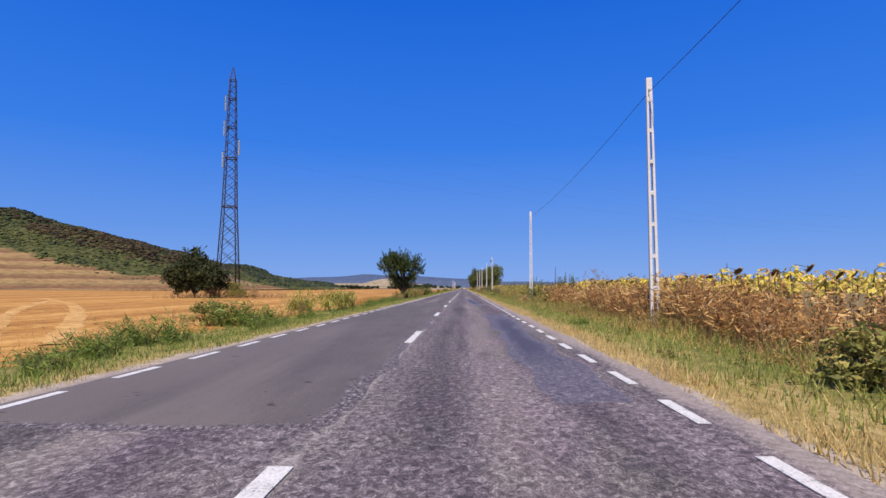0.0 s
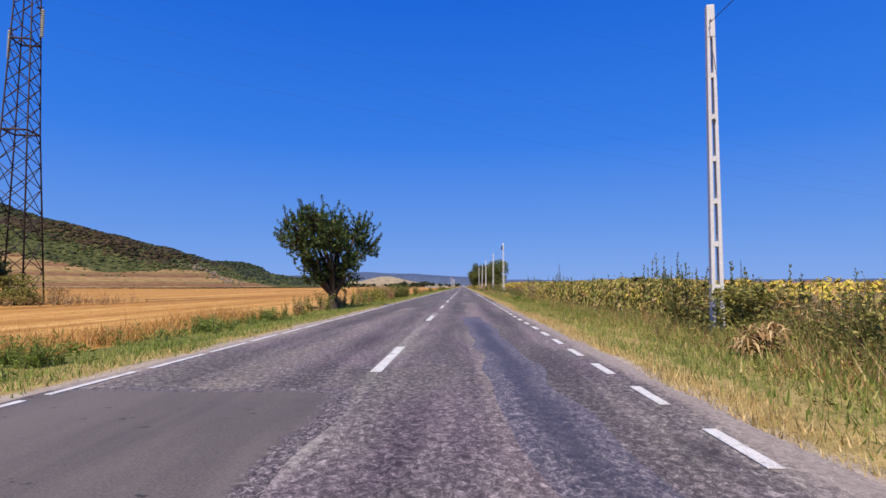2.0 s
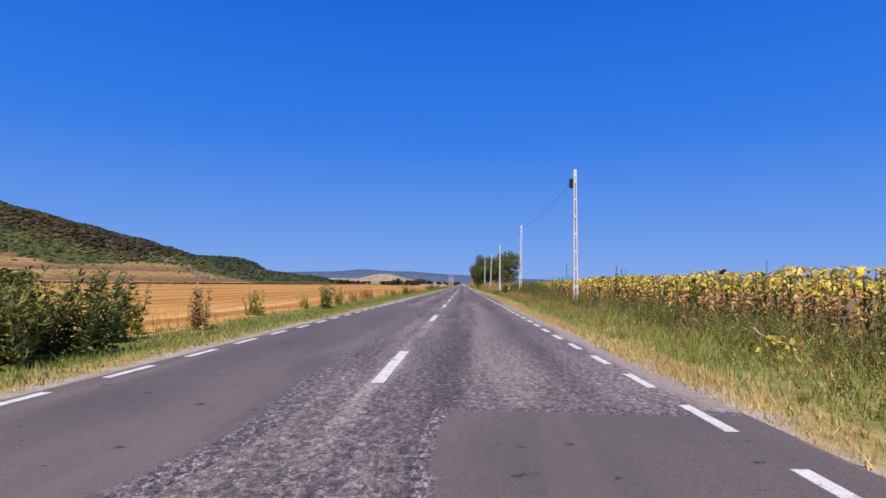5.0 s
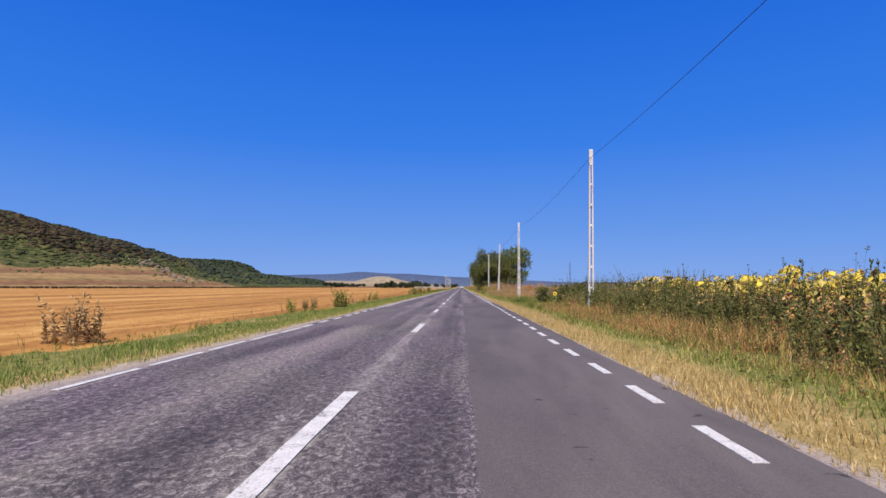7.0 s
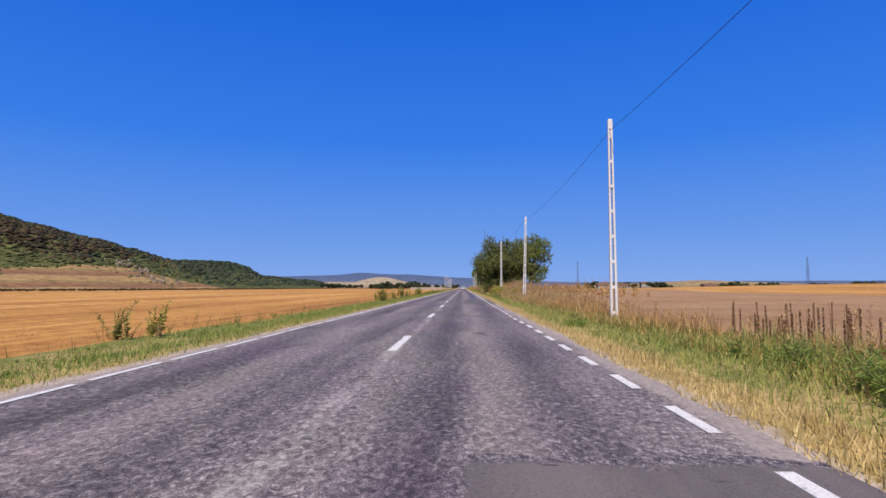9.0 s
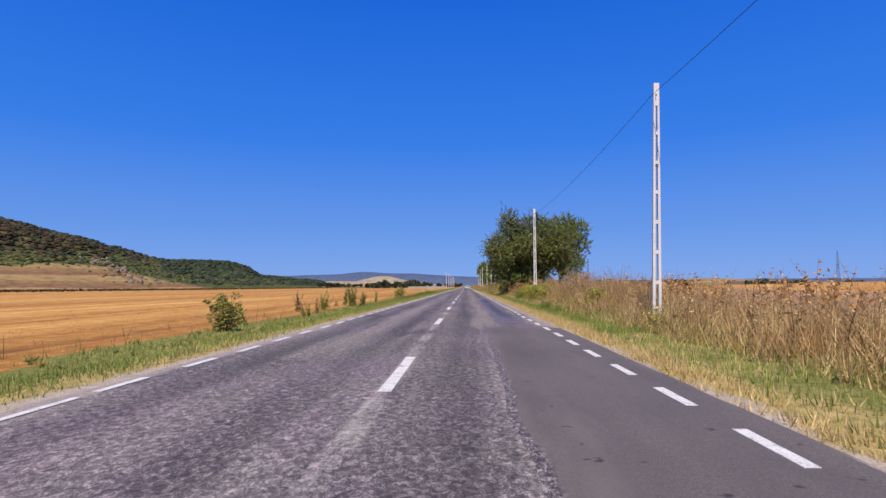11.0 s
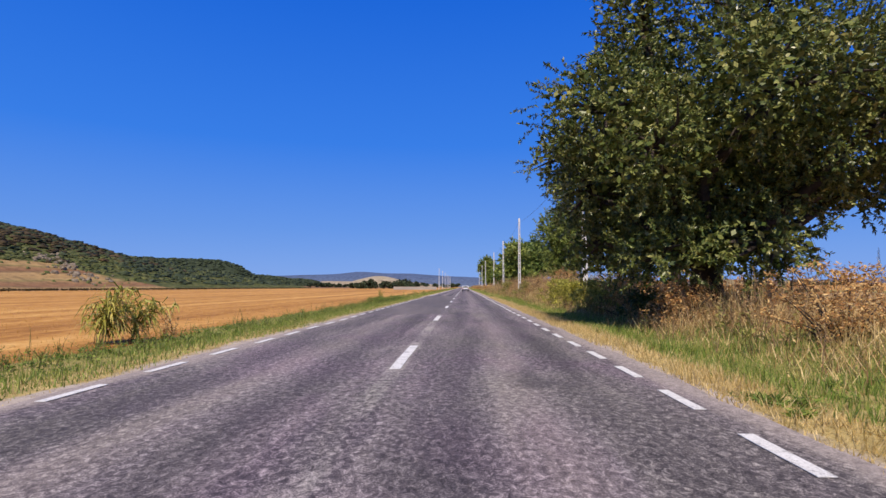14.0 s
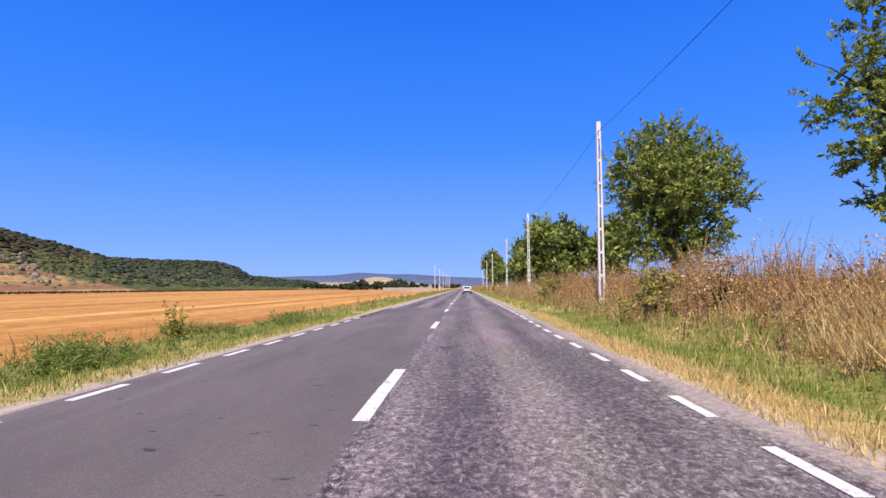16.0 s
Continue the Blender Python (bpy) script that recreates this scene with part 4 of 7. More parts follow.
def shoots(p, out, leaf, per, rng, length, droop, long=2.5):
    """A leafy shoot at each twig's end p: it grows outwards and up (or hangs, by droop), with blades all along it."""
    n = len(p)
    d = out * 0.75 + np.array([0, 0, 0.55 - 1.2 * droop]) + rng.normal(size=(n, 3)) * 0.32
    d /= np.linalg.norm(d, axis=1, keepdims=True)
    d = np.repeat(d, per, 0)
    reach = (length * rng.uniform(0.6, 1.3, n))[:, None] * (np.arange(per)[None] + rng.uniform(0, 1, (n, per))) / per
    a = rng.normal(size=(n * per, 3)) + d * 0.9 - np.array([0, 0, 0.5 * max(droop, 0)])
    a /= np.linalg.norm(a, axis=1, keepdims=True)
    o = np.repeat(p, per, 0) + d * (reach.reshape(-1, 1) - 0.4 * length)
    face = np.repeat(out, per, 0) * 0.8 + rng.normal(size=a.shape) * 0.55 + np.array([0, 0, 0.7])
    b = np.cross(a, face)
    b /= np.linalg.norm(b, axis=1, keepdims=True) + 1e-9
    s = (leaf * rng.uniform(0.6, 1.3, len(a)))[:, None]
    v = np.stack([o, o + a * s * long * 0.45 + b * s * 0.5, o + a * s * long, o + a * s * long * 0.45 - b * s * 0.5], 1).reshape(-1, 3)
    return v, np.arange(len(v)).reshape(-1, 4)


def tree(name, base, lobes, seed, leaf, thick, per, trunk, fork, material, label, group="roadside trees", radius=0.42, droop=0.35, lean=(0, 0), holes=0.25, stray=0.08, flare=0.95, fill=22, spread=1.0):
    """A trunk that forks into tapering limbs, one for each lobe (x, y, z, radius, half height) of a ragged crown of leafy twigs."""
    g = np.random.default_rng(seed)
    th = tagged(new(name), label, "tree", group)
    fx, fy = lean
    lobes = [tuple(spread * k for k in lobe) for lobe in lobes]
    bm = bmesh.new()
    add_tube(bm, [(0, 0, -0.4), (0.03, 0, 0.1), (fx * 0.4, fy * 0.4, fork * 0.55), (fx, fy, fork)], [trunk * 1.5, trunk * 1.12, trunk * (0.5 + 0.5 * flare), trunk * flare], 10)
    part("trunk", bm, BARK, th)
    ends, outs = [], []
    for x, y, z, r, h in lobes:
        n = int(thick * 4 * math.pi * r * (0.5 * r + 0.5 * h))
        d = g.normal(size=(n, 3))
        d /= np.linalg.norm(d, axis=1, keepdims=True)
        bump = 0.86 + 0.16 * np.sin(4.0 * d[:, 0] + seed + x) * np.sin(3.6 * d[:, 1] + y) + 0.10 * np.sin(7.0 * d[:, 2] + 5.0 * d[:, 0] + z)
        far = bump * (1 - 0.5 * g.uniform(0, 1, n) ** 2.2)
        far[g.uniform(0, 1, n) < stray] *= 1.22
        q = np.array([x, y, z]) + d * np.array([r, r, h]) * far[:, None]
        gap = np.sin(q[:, 0] * 2.1 + seed) * np.sin(q[:, 1] * 1.9 + 2 * seed) * np.sin(q[:, 2] * 2.3 + 3 * seed)
        keep = (gap < 1 - 2.6 * holes) & (q[:, 2] > 0.35)
        q = q[keep]
        outs.append(d[keep])
        bm = bmesh.new()
        s, e = np.array([fx, fy, fork * 0.92]), np.array([x, y, z])
        m1 = s + (e - s) * 0.4 + g.normal(size=3) * 0.06 * np.linalg.norm(e - s) + np.array([0, 0, 0.1])
        k = min(trunk * (0.36 + 0.08 * r), trunk * 0.6) * (1.25 if fork < 1 else 1.0)
        add_tube(bm, [tuple(s * np.array([0.4, 0.4, 0.45])), tuple(s + (m1 - s) * 0.15), tuple(m1), tuple(e)], [k * 1.1, k, k * 0.7, k * 0.36], 7)
        for t in q[g.permutation(len(q))[:9]]:
            m2 = e + (t - e) * 0.5 + g.normal(size=3) * 0.08 * r
            add_tube(bm, [tuple(e), tuple(m2), tuple(t)], [k * 0.34, k * 0.2, 0.008], 5)
        part("limb", bm, BARK, th)
        ends.append(q)
    inner = []
    for x, y, z, r, h in lobes:
        q = g.normal(size=(int(fill * r * r * h), 3))
        q *= (g.uniform(0, 1, len(q)) ** 0.4 / np.linalg.norm(q, axis=1))[:, None] * 0.78
        inner.append(np.array([x, y, z]) + q * np.array([r, r, h]))
    inner = np.concatenate(inner)
    inner = inner[inner[:, 2] > 0.5]
    mass = cards(inner, leaf * g.uniform(1.8, 3.0, len(inner)), g, 1.7)
    v, f = shoots(np.concatenate(ends), np.concatenate(outs), leaf, per, g, radius * 1.9, droop)
    v, f = join([(v, f), mass])
    part("crown", from_arrays("crown", v, f, [material]), None, th)
    th.location = (base[0], base[1], float(ground_z(base[0], base[1])))
    return th


def round_lobes(w, h, z, seed, n=7):
    """Lobes of an uneven rounded crown of half width w and half height h about the height z."""
    g = np.random.default_rng(seed)
    out = [(0, 0, z + h * 0.45, w * 0.5, h * 0.5), (0, 0, z - h * 0.35, w * 0.6, h * 0.5)]
    for k in range(n):
        a, r = 6.283 * k / n + g.uniform(-0.3, 0.3), w * g.uniform(0.48, 0.62)
        out.append((r * math.cos(a), r * math.sin(a), z + h * g.uniform(-0.5, 0.4), w * g.uniform(0.34, 0.46), h * g.uniform(0.34, 0.46)))
    return out


tree("roadside_tree", (-6.98, 74.8), [(-2.35, 0.0, 4.35, 1.15, 0.95), (-1.6, 0.4, 5.2, 1.3, 1.1), (-0.2, -0.3, 5.5, 1.35, 1.0), (1.5, 0.1, 5.0, 1.2, 0.95), (2.3, 0.3, 3.9, 0.7, 0.85), (-0.9, -1.2, 3.9, 1.3, 1.0),
     (0.7, 1.0, 3.9, 1.35, 1.1), (0.3, -0.3, 2.5, 1.05, 0.8), (-1.0, 0.2, 2.6, 0.85, 0.6), (-0.2, 1.8, 4.7, 1.35, 1.1), (0.2, -1.9, 4.5, 1.25, 1.1), (-0.8, -2.0, 5.4, 1.15, 1.0), (-2.0, -1.8, 4.9, 1.05, 0.9), (0.75, 0.0, 1.75, 0.7, 0.5), (1.3, -0.4, 2.9, 0.9, 0.8), (-0.7, -0.5, 1.9, 0.6, 0.45), (-1.4, -0.7, 2.5, 1.0, 0.8), (1.1, -0.8, 2.2, 0.8, 0.7)], 3, 0.066, 3.4, 52, 0.30, 0.85, DARKLEAF,
     "dark green tree with a thick forked trunk on the verge", radius=0.40, droop=-0.35, lean=(0.05, 0.05), holes=0.33, stray=0.2, flare=0.8, fill=70)
tree("big_walnut_tree", (8.65, 296.2), [(0.6, 3.6, 6.0, 2.5, 2.4), (-1.9, 3.3, 5.2, 2.1, 2.0), (3.6, 3.4, 6.5, 2.3, 2.2), (0.0, 3.5, 3.0, 2.3, 1.6), (-0.6, 3.1, 8.2, 2.1, 2.0), (-2.9, -0.3, 6.2, 2.5, 2.2), (-1.6, 0.5, 9.4, 1.9, 2.2), (1.6, -0.4, 8.8, 2.5, 2.1), (4.8, 0.0, 7.7, 2.2, 1.9), (6.5, 0.4, 5.2, 1.5, 0.9), (0.5, -3.0, 6.0, 2.8, 2.2),
     (0.5, 3.0, 6.4, 2.9, 2.4), (4.0, -2.6, 5.8, 2.3, 1.9), (4.0, 2.6, 6.0, 2.4, 1.9), (-2.3, -2.5, 4.5, 1.9, 1.7), (-2.6, 2.6, 4.4, 1.9, 1.8), (-0.4, 0.0, 4.0, 2.4, 1.7), (2.6, -1.0, 4.4, 2.2, 1.4),
     (-3.4, 0.2, 3.9, 1.3, 1.3), (-1.4, 3.0, 2.6, 1.9, 1.5), (3.0, 0.6, 3.9, 1.5, 0.9), (1.0, -1.0, 3.4, 1.8, 0.8), (-1.4, -0.8, 2.6, 1.7, 1.1), (-3.5, 3.2, 5.6, 1.7, 1.5), (-1.8, -1.5, 1.8, 1.5, 1.1), (0.5, -2.0, 2.0, 1.7, 1.1), (1.6, -0.8, 2.2, 1.2, 0.9), (-2.9, 1.0, 2.3, 1.3, 1.3), (4.6, 0.2, 3.9, 1.7, 1.1), (5.6, -0.6, 5.0, 1.4, 1.1)], 5, 0.057, 2.9, 50, 0.48, 1.7, WALNUT,
     "large spreading walnut tree overhanging the road's edge", radius=0.44, droop=0.42, holes=0.24, stray=0.10, fill=110, spread=1.04)
tree("tall_tree", (19.0, 326.0), [(-2.7, 0, 11.2, 2.5, 2.0), (0.5, 0.5, 12.3, 2.8, 2.2), (3.2, 0, 11.4, 2.6, 2.2), (-1.8, 0.4, 8.4, 2.2, 1.8), (1.2, -1.8, 9.6, 2.7, 2.2), (3.6, 0.5, 8.6, 2.4, 2.0), (0.5, 2.2, 9.4, 2.6, 2.4),
     (0.2, 0, 5.4, 2.4, 1.9), (2.9, 0.2, 5.0, 2.2, 1.8), (1.5, 0.3, 3.0, 2.6, 1.4)], 8, 0.085, 2.4, 46, 0.42, 2.6, ASHLEAF, "tall leafy tree behind the dry weeds", radius=0.5, droop=0.1, holes=0.27, stray=0.12)
tree("thin_tree", (17.2, 336.5), [(-1.2, 0, 10.2, 1.6, 1.7), (0.9, 0.2, 10.0, 1.3, 1.4), (-2.2, 0.2, 7.4, 1.8, 1.6), (0.6, -0.4, 7.8, 2.0, 1.6), (2.2, 0.2, 6.8, 1.6, 1.3), (-1.9, 0, 5.2, 1.9, 0.9), (0.8, 0.4, 5.2, 2.2, 1.1), (0, 1.2, 7.6, 1.8, 1.8), (-0.9, 0, 3.6, 1.7, 1.0), (1.1, 0.3, 3.4, 1.8, 1.0), (0.1, -0.2, 2.2, 1.6, 1.0)],
     14, 0.085, 2.2, 42, 0.24, 3.2, ASHLEAF, "thin leafy tree with an open ragged crown", radius=0.42, droop=0.2, holes=0.28, stray=0.14)
tree("round_tree", (16.0, 357.0), [(-2.6, 0, 8.6, 2.6, 2.8), (-0.2, 0.4, 10.7, 2.7, 2.5), (2.6, 0, 9.0, 2.4, 2.2), (4.2, 0, 7.2, 1.6, 1.5), (-0.2, -2.4, 7.6, 3.0, 2.8), (0, 2.4, 8.0, 3.0, 2.8), (-2.0, 0.2, 5.0, 2.6, 2.2), (1.6, 0, 4.8, 2.6, 2.2), (-0.4, -0.6, 3.2, 2.8, 1.6)],
     21, 0.10, 2.2, 36, 0.3, 2.4, ASHLEAF, "rounded green tree behind the dry weeds", radius=0.5, droop=0.2, holes=0.22)
for i, (x, y, h, w) in enumerate(((12.5, 400, 11.5, 4.6), (17.5, 408, 12.5, 5.0), (22.5, 398, 11.5, 4.2), (14.0, 440, 12.0, 4.8), (10.5, 500, 13.5, 4.0), (13.0, 520, 14.0, 4.4))):
    tree("far_roadside_tree", (x, y), round_lobes(w, h * 0.46, h * 0.52, 60 + i), 31 + i, 0.36, 1.1, 10, 0.25, 1.6, MIDLEAF if i % 2 else ASHLEAF, "leafy tree in the row along the far road", radius=0.7)
for i, (x, y, h, w) in enumerate(((-39.4, 82.0, 7.9, 4.0), (-36.0, 80.0, 5.4, 2.8), (-43.0, 84.0, 5.4, 2.6))):
    tree("shrubby_tree", (x, y), round_lobes(w, h * 0.47, h * 0.55, 70 + i), 51 + i, 0.15, 3.2, 12, 0.14, 0.5, DUSKY, "dark bushy tree at the foot of the pylon", "trees at the pylon", radius=0.45)


def bare_tree(x, y, h, seed, label):
    """A dead tree: trunk and bare forking limbs."""
    g = np.random.default_rng(seed)
    th = tagged(new("bare_tree"), label, "tree", "roadside trees")
    bm = bmesh.new()
    add_tube(bm, [(0, 0, -0.3), (0.1, 0, h * 0.2), (0.3, 0.1, h * 0.38)], [0.19, 0.15, 0.12], 8)
    part("trunk", bm, DEADWOOD, th)
    bm = bmesh.new()

    def grow(p, d, length, radius, depth):
        q = p + d * length
        m = (p + q) / 2 + Vector(g.normal(size=3)) * length * 0.06
        add_tube(bm, [tuple(p), tuple(m), tuple(q)], [radius, radius * 0.8, radius * 0.55], 5)
        if depth:
            for _ in range(3):
                e = (d + Vector(g.normal(size=3)) * 0.5).normalized()
                e.z = abs(e.z) * 0.85 + 0.05
                grow(q, e.normalized(), length * g.uniform(0.55, 0.8), radius * 0.55, depth - 1)
    for k in range(5):
        grow(Vector((0.2, 0.05, h * (0.26 + 0.025 * k))), Vector((0.6 * math.cos(k * 1.4 + 2.6), 0.5 * math.sin(k * 1.4), 1.0)).normalized(), h * 0.22, 0.07 - 0.006 * k, 4)
    part("bare_crown", bm, DEADWOOD, th)
    th.location = (x, y, float(ground_z(x, y)))
    return th


DEADWOOD = plain("pale_grey_dead_wood", (0.46, 0.395, 0.33, 1), 0.9, 12.0, 0.35, bump=0.6)
bare_tree(17.2, 330.0, 10.5, 3, "dead leafless tree with pale bare limbs")

# ---------------- verges, fields and weeds ----------------
GREEN = leafy("verge_green_blades", [(0.15, (0.105, 0.155, 0.032, 1)), (0.42, (0.215, 0.275, 0.058, 1)), (0.70, (0.40, 0.41, 0.11, 1)), (0.92, (0.76, 0.61, 0.26, 1))], 0.6, 0.3, 0.35)
STRAW = leafy("dry_straw_blades", [(0.15, (0.345, 0.253, 0.086, 1)), (0.5, (0.598, 0.448, 0.184, 1)), (0.85, (0.805, 0.644, 0.333, 1))], 0.65, 0.3, 0.5)
CUTSTRAW = leafy("golden_orange_cut_straw", [(0.15, (0.24, 0.115, 0.032, 1)), (0.5, (0.52, 0.29, 0.085, 1)), (0.85, (0.74, 0.49, 0.19, 1))], 0.7, 0.2, 0.5)
LUSH = leafy("lush_green_leaves", [(0.15, (0.080, 0.145, 0.024, 1)), (0.5, (0.175, 0.26, 0.046, 1)), (0.85, (0.34, 0.41, 0.090, 1))], 0.5, 0.3, 0.5)
REED = leafy("yellow_green_reed_leaves", [(0.15, (0.15, 0.175, 0.034, 1)), (0.5, (0.36, 0.36, 0.072, 1)), (0.85, (0.66, 0.57, 0.17, 1))], 0.5, 0.3, 0.8)
OLIVE = leafy("olive_weed_leaves", [(0.15, (0.115, 0.125, 0.035, 1)), (0.45, (0.235, 0.245, 0.062, 1)), (0.7, (0.39, 0.35, 0.10, 1)), (0.95, (0.60, 0.43, 0.15, 1))], 0.6, 0.25, 0.4)
RUST = leafy("rust_brown_dry_weeds", [(0.15, (0.22, 0.102, 0.038, 1)), (0.42, (0.47, 0.250, 0.092, 1)), (0.66, (0.70, 0.45, 0.175, 1)), (0.92, (0.85, 0.64, 0.32, 1))], 0.7, 0.3, 0.4)
BROWN = leafy("dull_brown_dry_weeds", [(0.15, (0.19, 0.108, 0.050, 1)), (0.42, (0.38, 0.240, 0.108, 1)), (0.66, (0.58, 0.415, 0.195, 1)), (0.92, (0.78, 0.62, 0.33, 1))], 0.75, 0.2, 0.4)
SHRUBLEAF = leafy("yellow_green_shrub_leaves", [(0.15, (0.19, 0.19, 0.034, 1)), (0.5, (0.39, 0.38, 0.066, 1)), (0.85, (0.70, 0.62, 0.14, 1))], 0.5, 0.4, 0.8)
SUNLEAF = leafy("yellowing_sunflower_leaves", [(0.06, (0.16, 0.20, 0.045, 1)), (0.25, (0.36, 0.36, 0.070, 1)), (0.42, (0.62, 0.52, 0.095, 1)), (0.62, (0.80, 0.64, 0.12, 1)), (0.85, (0.86, 0.76, 0.26, 1)), (0.98, (0.45, 0.25, 0.08, 1))], 0.5, 0.40, 0.10)
MUGWORT = leafy("dark_green_mugwort_leaves", [(0.15, (0.070, 0.085, 0.024, 1)), (0.5, (0.145, 0.170, 0.045, 1)), (0.82, (0.27, 0.265, 0.08, 1)), (0.97, (0.42, 0.31, 0.12, 1))], 0.6, 0.25, 0.5)
SUNSTEM = plain("dry_sunflower_stem", (0.24, 0.20, 0.08, 1), 0.8, 12.0, 0.4)
SUNHEAD = plain("dark_ripe_sunflower_head", (0.13, 0.075, 0.03, 1), 0.9, 60.0, 0.5, bump=0.6)
SUNBACK = plain("yellow_sunflower_bracts", (0.78, 0.60, 0.08, 1), 0.65, 14.0, 0.3)


def blades(x, y, h, w, rng, lean=0.45):
    """One tapering, leaning blade of grass at each place."""
    n = len(x)
    z = ground_z(x, y) - 0.02
    a = rng.uniform(0, 2 * np.pi, n)
    b = rng.uniform(0, 2 * np.pi, n)
    side = np.stack([np.cos(a), np.sin(a), np.zeros(n)], -1) * (w / 2)[:, None]
    p = np.stack([x, y, z], -1)
    tilt = rng.uniform(0, lean, n) * h
    tip = p + np.stack([np.cos(b) * tilt, np.sin(b) * tilt, h], -1)
    return np.stack([p - side, p + side, tip], 1).reshape(-1, 3), np.arange(3 * n).reshape(-1, 3)


def wide_straw(y):
    """How much wider the bleached fringe beside the asphalt grows along the road."""
    return 0.25 * wave(y, y * 0.2, 4.0) + 0.75 * step(y, 125, 150) * (1 - step(y, 178, 196)) + 0.3 * step(y, 225, 245)


def grass(name, n, x0, x1, y0, y1, h0, h1, w, material, label, fade=None, clump=0.6, lean=0.45):
    x, y = rng.uniform(x0, x1, n), rng.uniform(y0, y1, n)
    k = rng.uniform(0, 1, n) < (0.62 + 0.38 * wave(x, y, clump, 1.7)) * (fade(x, y) if fade else 1.0)
    x, y = x[k], y[k]
    h = rng.uniform(h0, h1, len(x)) * (0.75 + 0.35 * wave(x, y, 0.9, 5.0))
    v, f = blades(x, y, h, w * rng.uniform(0.6, 1.4, len(x)), rng, lean)
    return tagged(part(name, from_arrays(name, v, f, [material])), label, "grass", kind="stuff")


# by the stubble
grass("verge_short_grass", 90000, -5.0, -3.68, -3, 345, 0.03, 0.13, 0.017, STRAW, "short dry grass along the road's edge", lambda x, y: step(-x, 3.74 + 0.12 * wave(x, y, 1.7, 2.0), 3.98 + 0.12 * wave(x, y, 1.7, 2.0)), lean=0.8)
grass("verge_lush_grass", 170000, -7.4, -3.75, -3, 345, 0.05, 0.18, 0.022, LUSH, "fresh green grass matted over the verge beside the stubble", lambda x, y: step(-x, 3.8 + 0.18 * wave(x, y, 2.1, 4.0), 4.15 + 0.2 * wave(x, y, 2.1, 4.0)) * (1 - step(-x, 6.6, 7.4)), 1.3, 0.9)
grass("verge_green_grass", 180000, -7.9, -3.82, -3, 345, 0.07, 0.25, 0.021, GREEN, "short green and yellow verge grass beside the stubble", lambda x, y: step(-x, 3.85 + 0.18 * wave(x, y, 2.1, 4.0), 4.3 + 0.2 * wave(x, y, 2.1, 4.0)) * (1 - step(-x, 7.2, 7.9)), lean=0.7)
grass("far_verge_grass", 26000, -8.5, -4.4, 345, 760, 0.15, 0.4, 0.07, GREEN, "green verge running on ahead")
grass("stubble_straws", 150000, -30, -7.1, -3, 330, 0.06, 0.18, 0.018, CUTSTRAW, "cut golden stubble straws", lambda x, y: 1.0 / (1 + 0.14 * (-x - 7)))
grass("straw_litter", 60000, 9.2, 40.0, 184, 245, 0.015, 0.05, 0.03, STRAW, "scattered straw litter on the ploughed soil", lambda x, y: 1.0 / (1 + 0.08 * (x - 9)), lean=5.0)
# by the sunflowers and weeds
grass("roadside_straw_grass", 420000, 3.75, 5.9, -3, 345, 0.06, 0.24, 0.018, STRAW, "bleached dry grass beside the road", lambda x, y: step(x, 3.84 + 0.14 * wave(x, y, 1.9, 3.0) - 0.1 * wide_straw(y), 4.04 + 0.14 * wave(x, y, 1.9, 3.0) - 0.1 * wide_straw(y)) * (1 - 0.93 * step(x, 4.25 + wide_straw(y), 4.75 + wide_straw(y))), lean=0.8)
grass("roadside_green_grass", 260000, 4.1, 8.0, -3, 345, 0.06, 0.26, 0.025, GREEN, "short green and yellow grass on the wide verge", lambda x, y: step(x, 4.15 + 0.8 * wide_straw(y), 4.8 + 0.8 * wide_straw(y)) * (1 - 0.7 * step(x, 6.8, 8.0)), lean=0.7)
grass("roadside_lush_grass", 100000, 4.5, 7.6, 236, 345, 0.08, 0.26, 0.018, LUSH, "fresh green grass under the bank", lambda x, y: step(x, 4.5, 5.3), 1.5, 0.7)
grass("green_strip_under_sunflowers", 30000, 5.9, 8.4, 60, 100, 0.14, 0.42, 0.022, LUSH, "fresh green grass along the withered sunflowers", lambda x, y: step(x, 5.9, 6.6), 1.5)
grass("far_roadside_grass", 26000, 4.4, 8.5, 345, 760, 0.15, 0.4, 0.07, GREEN, "verge grass running on ahead")


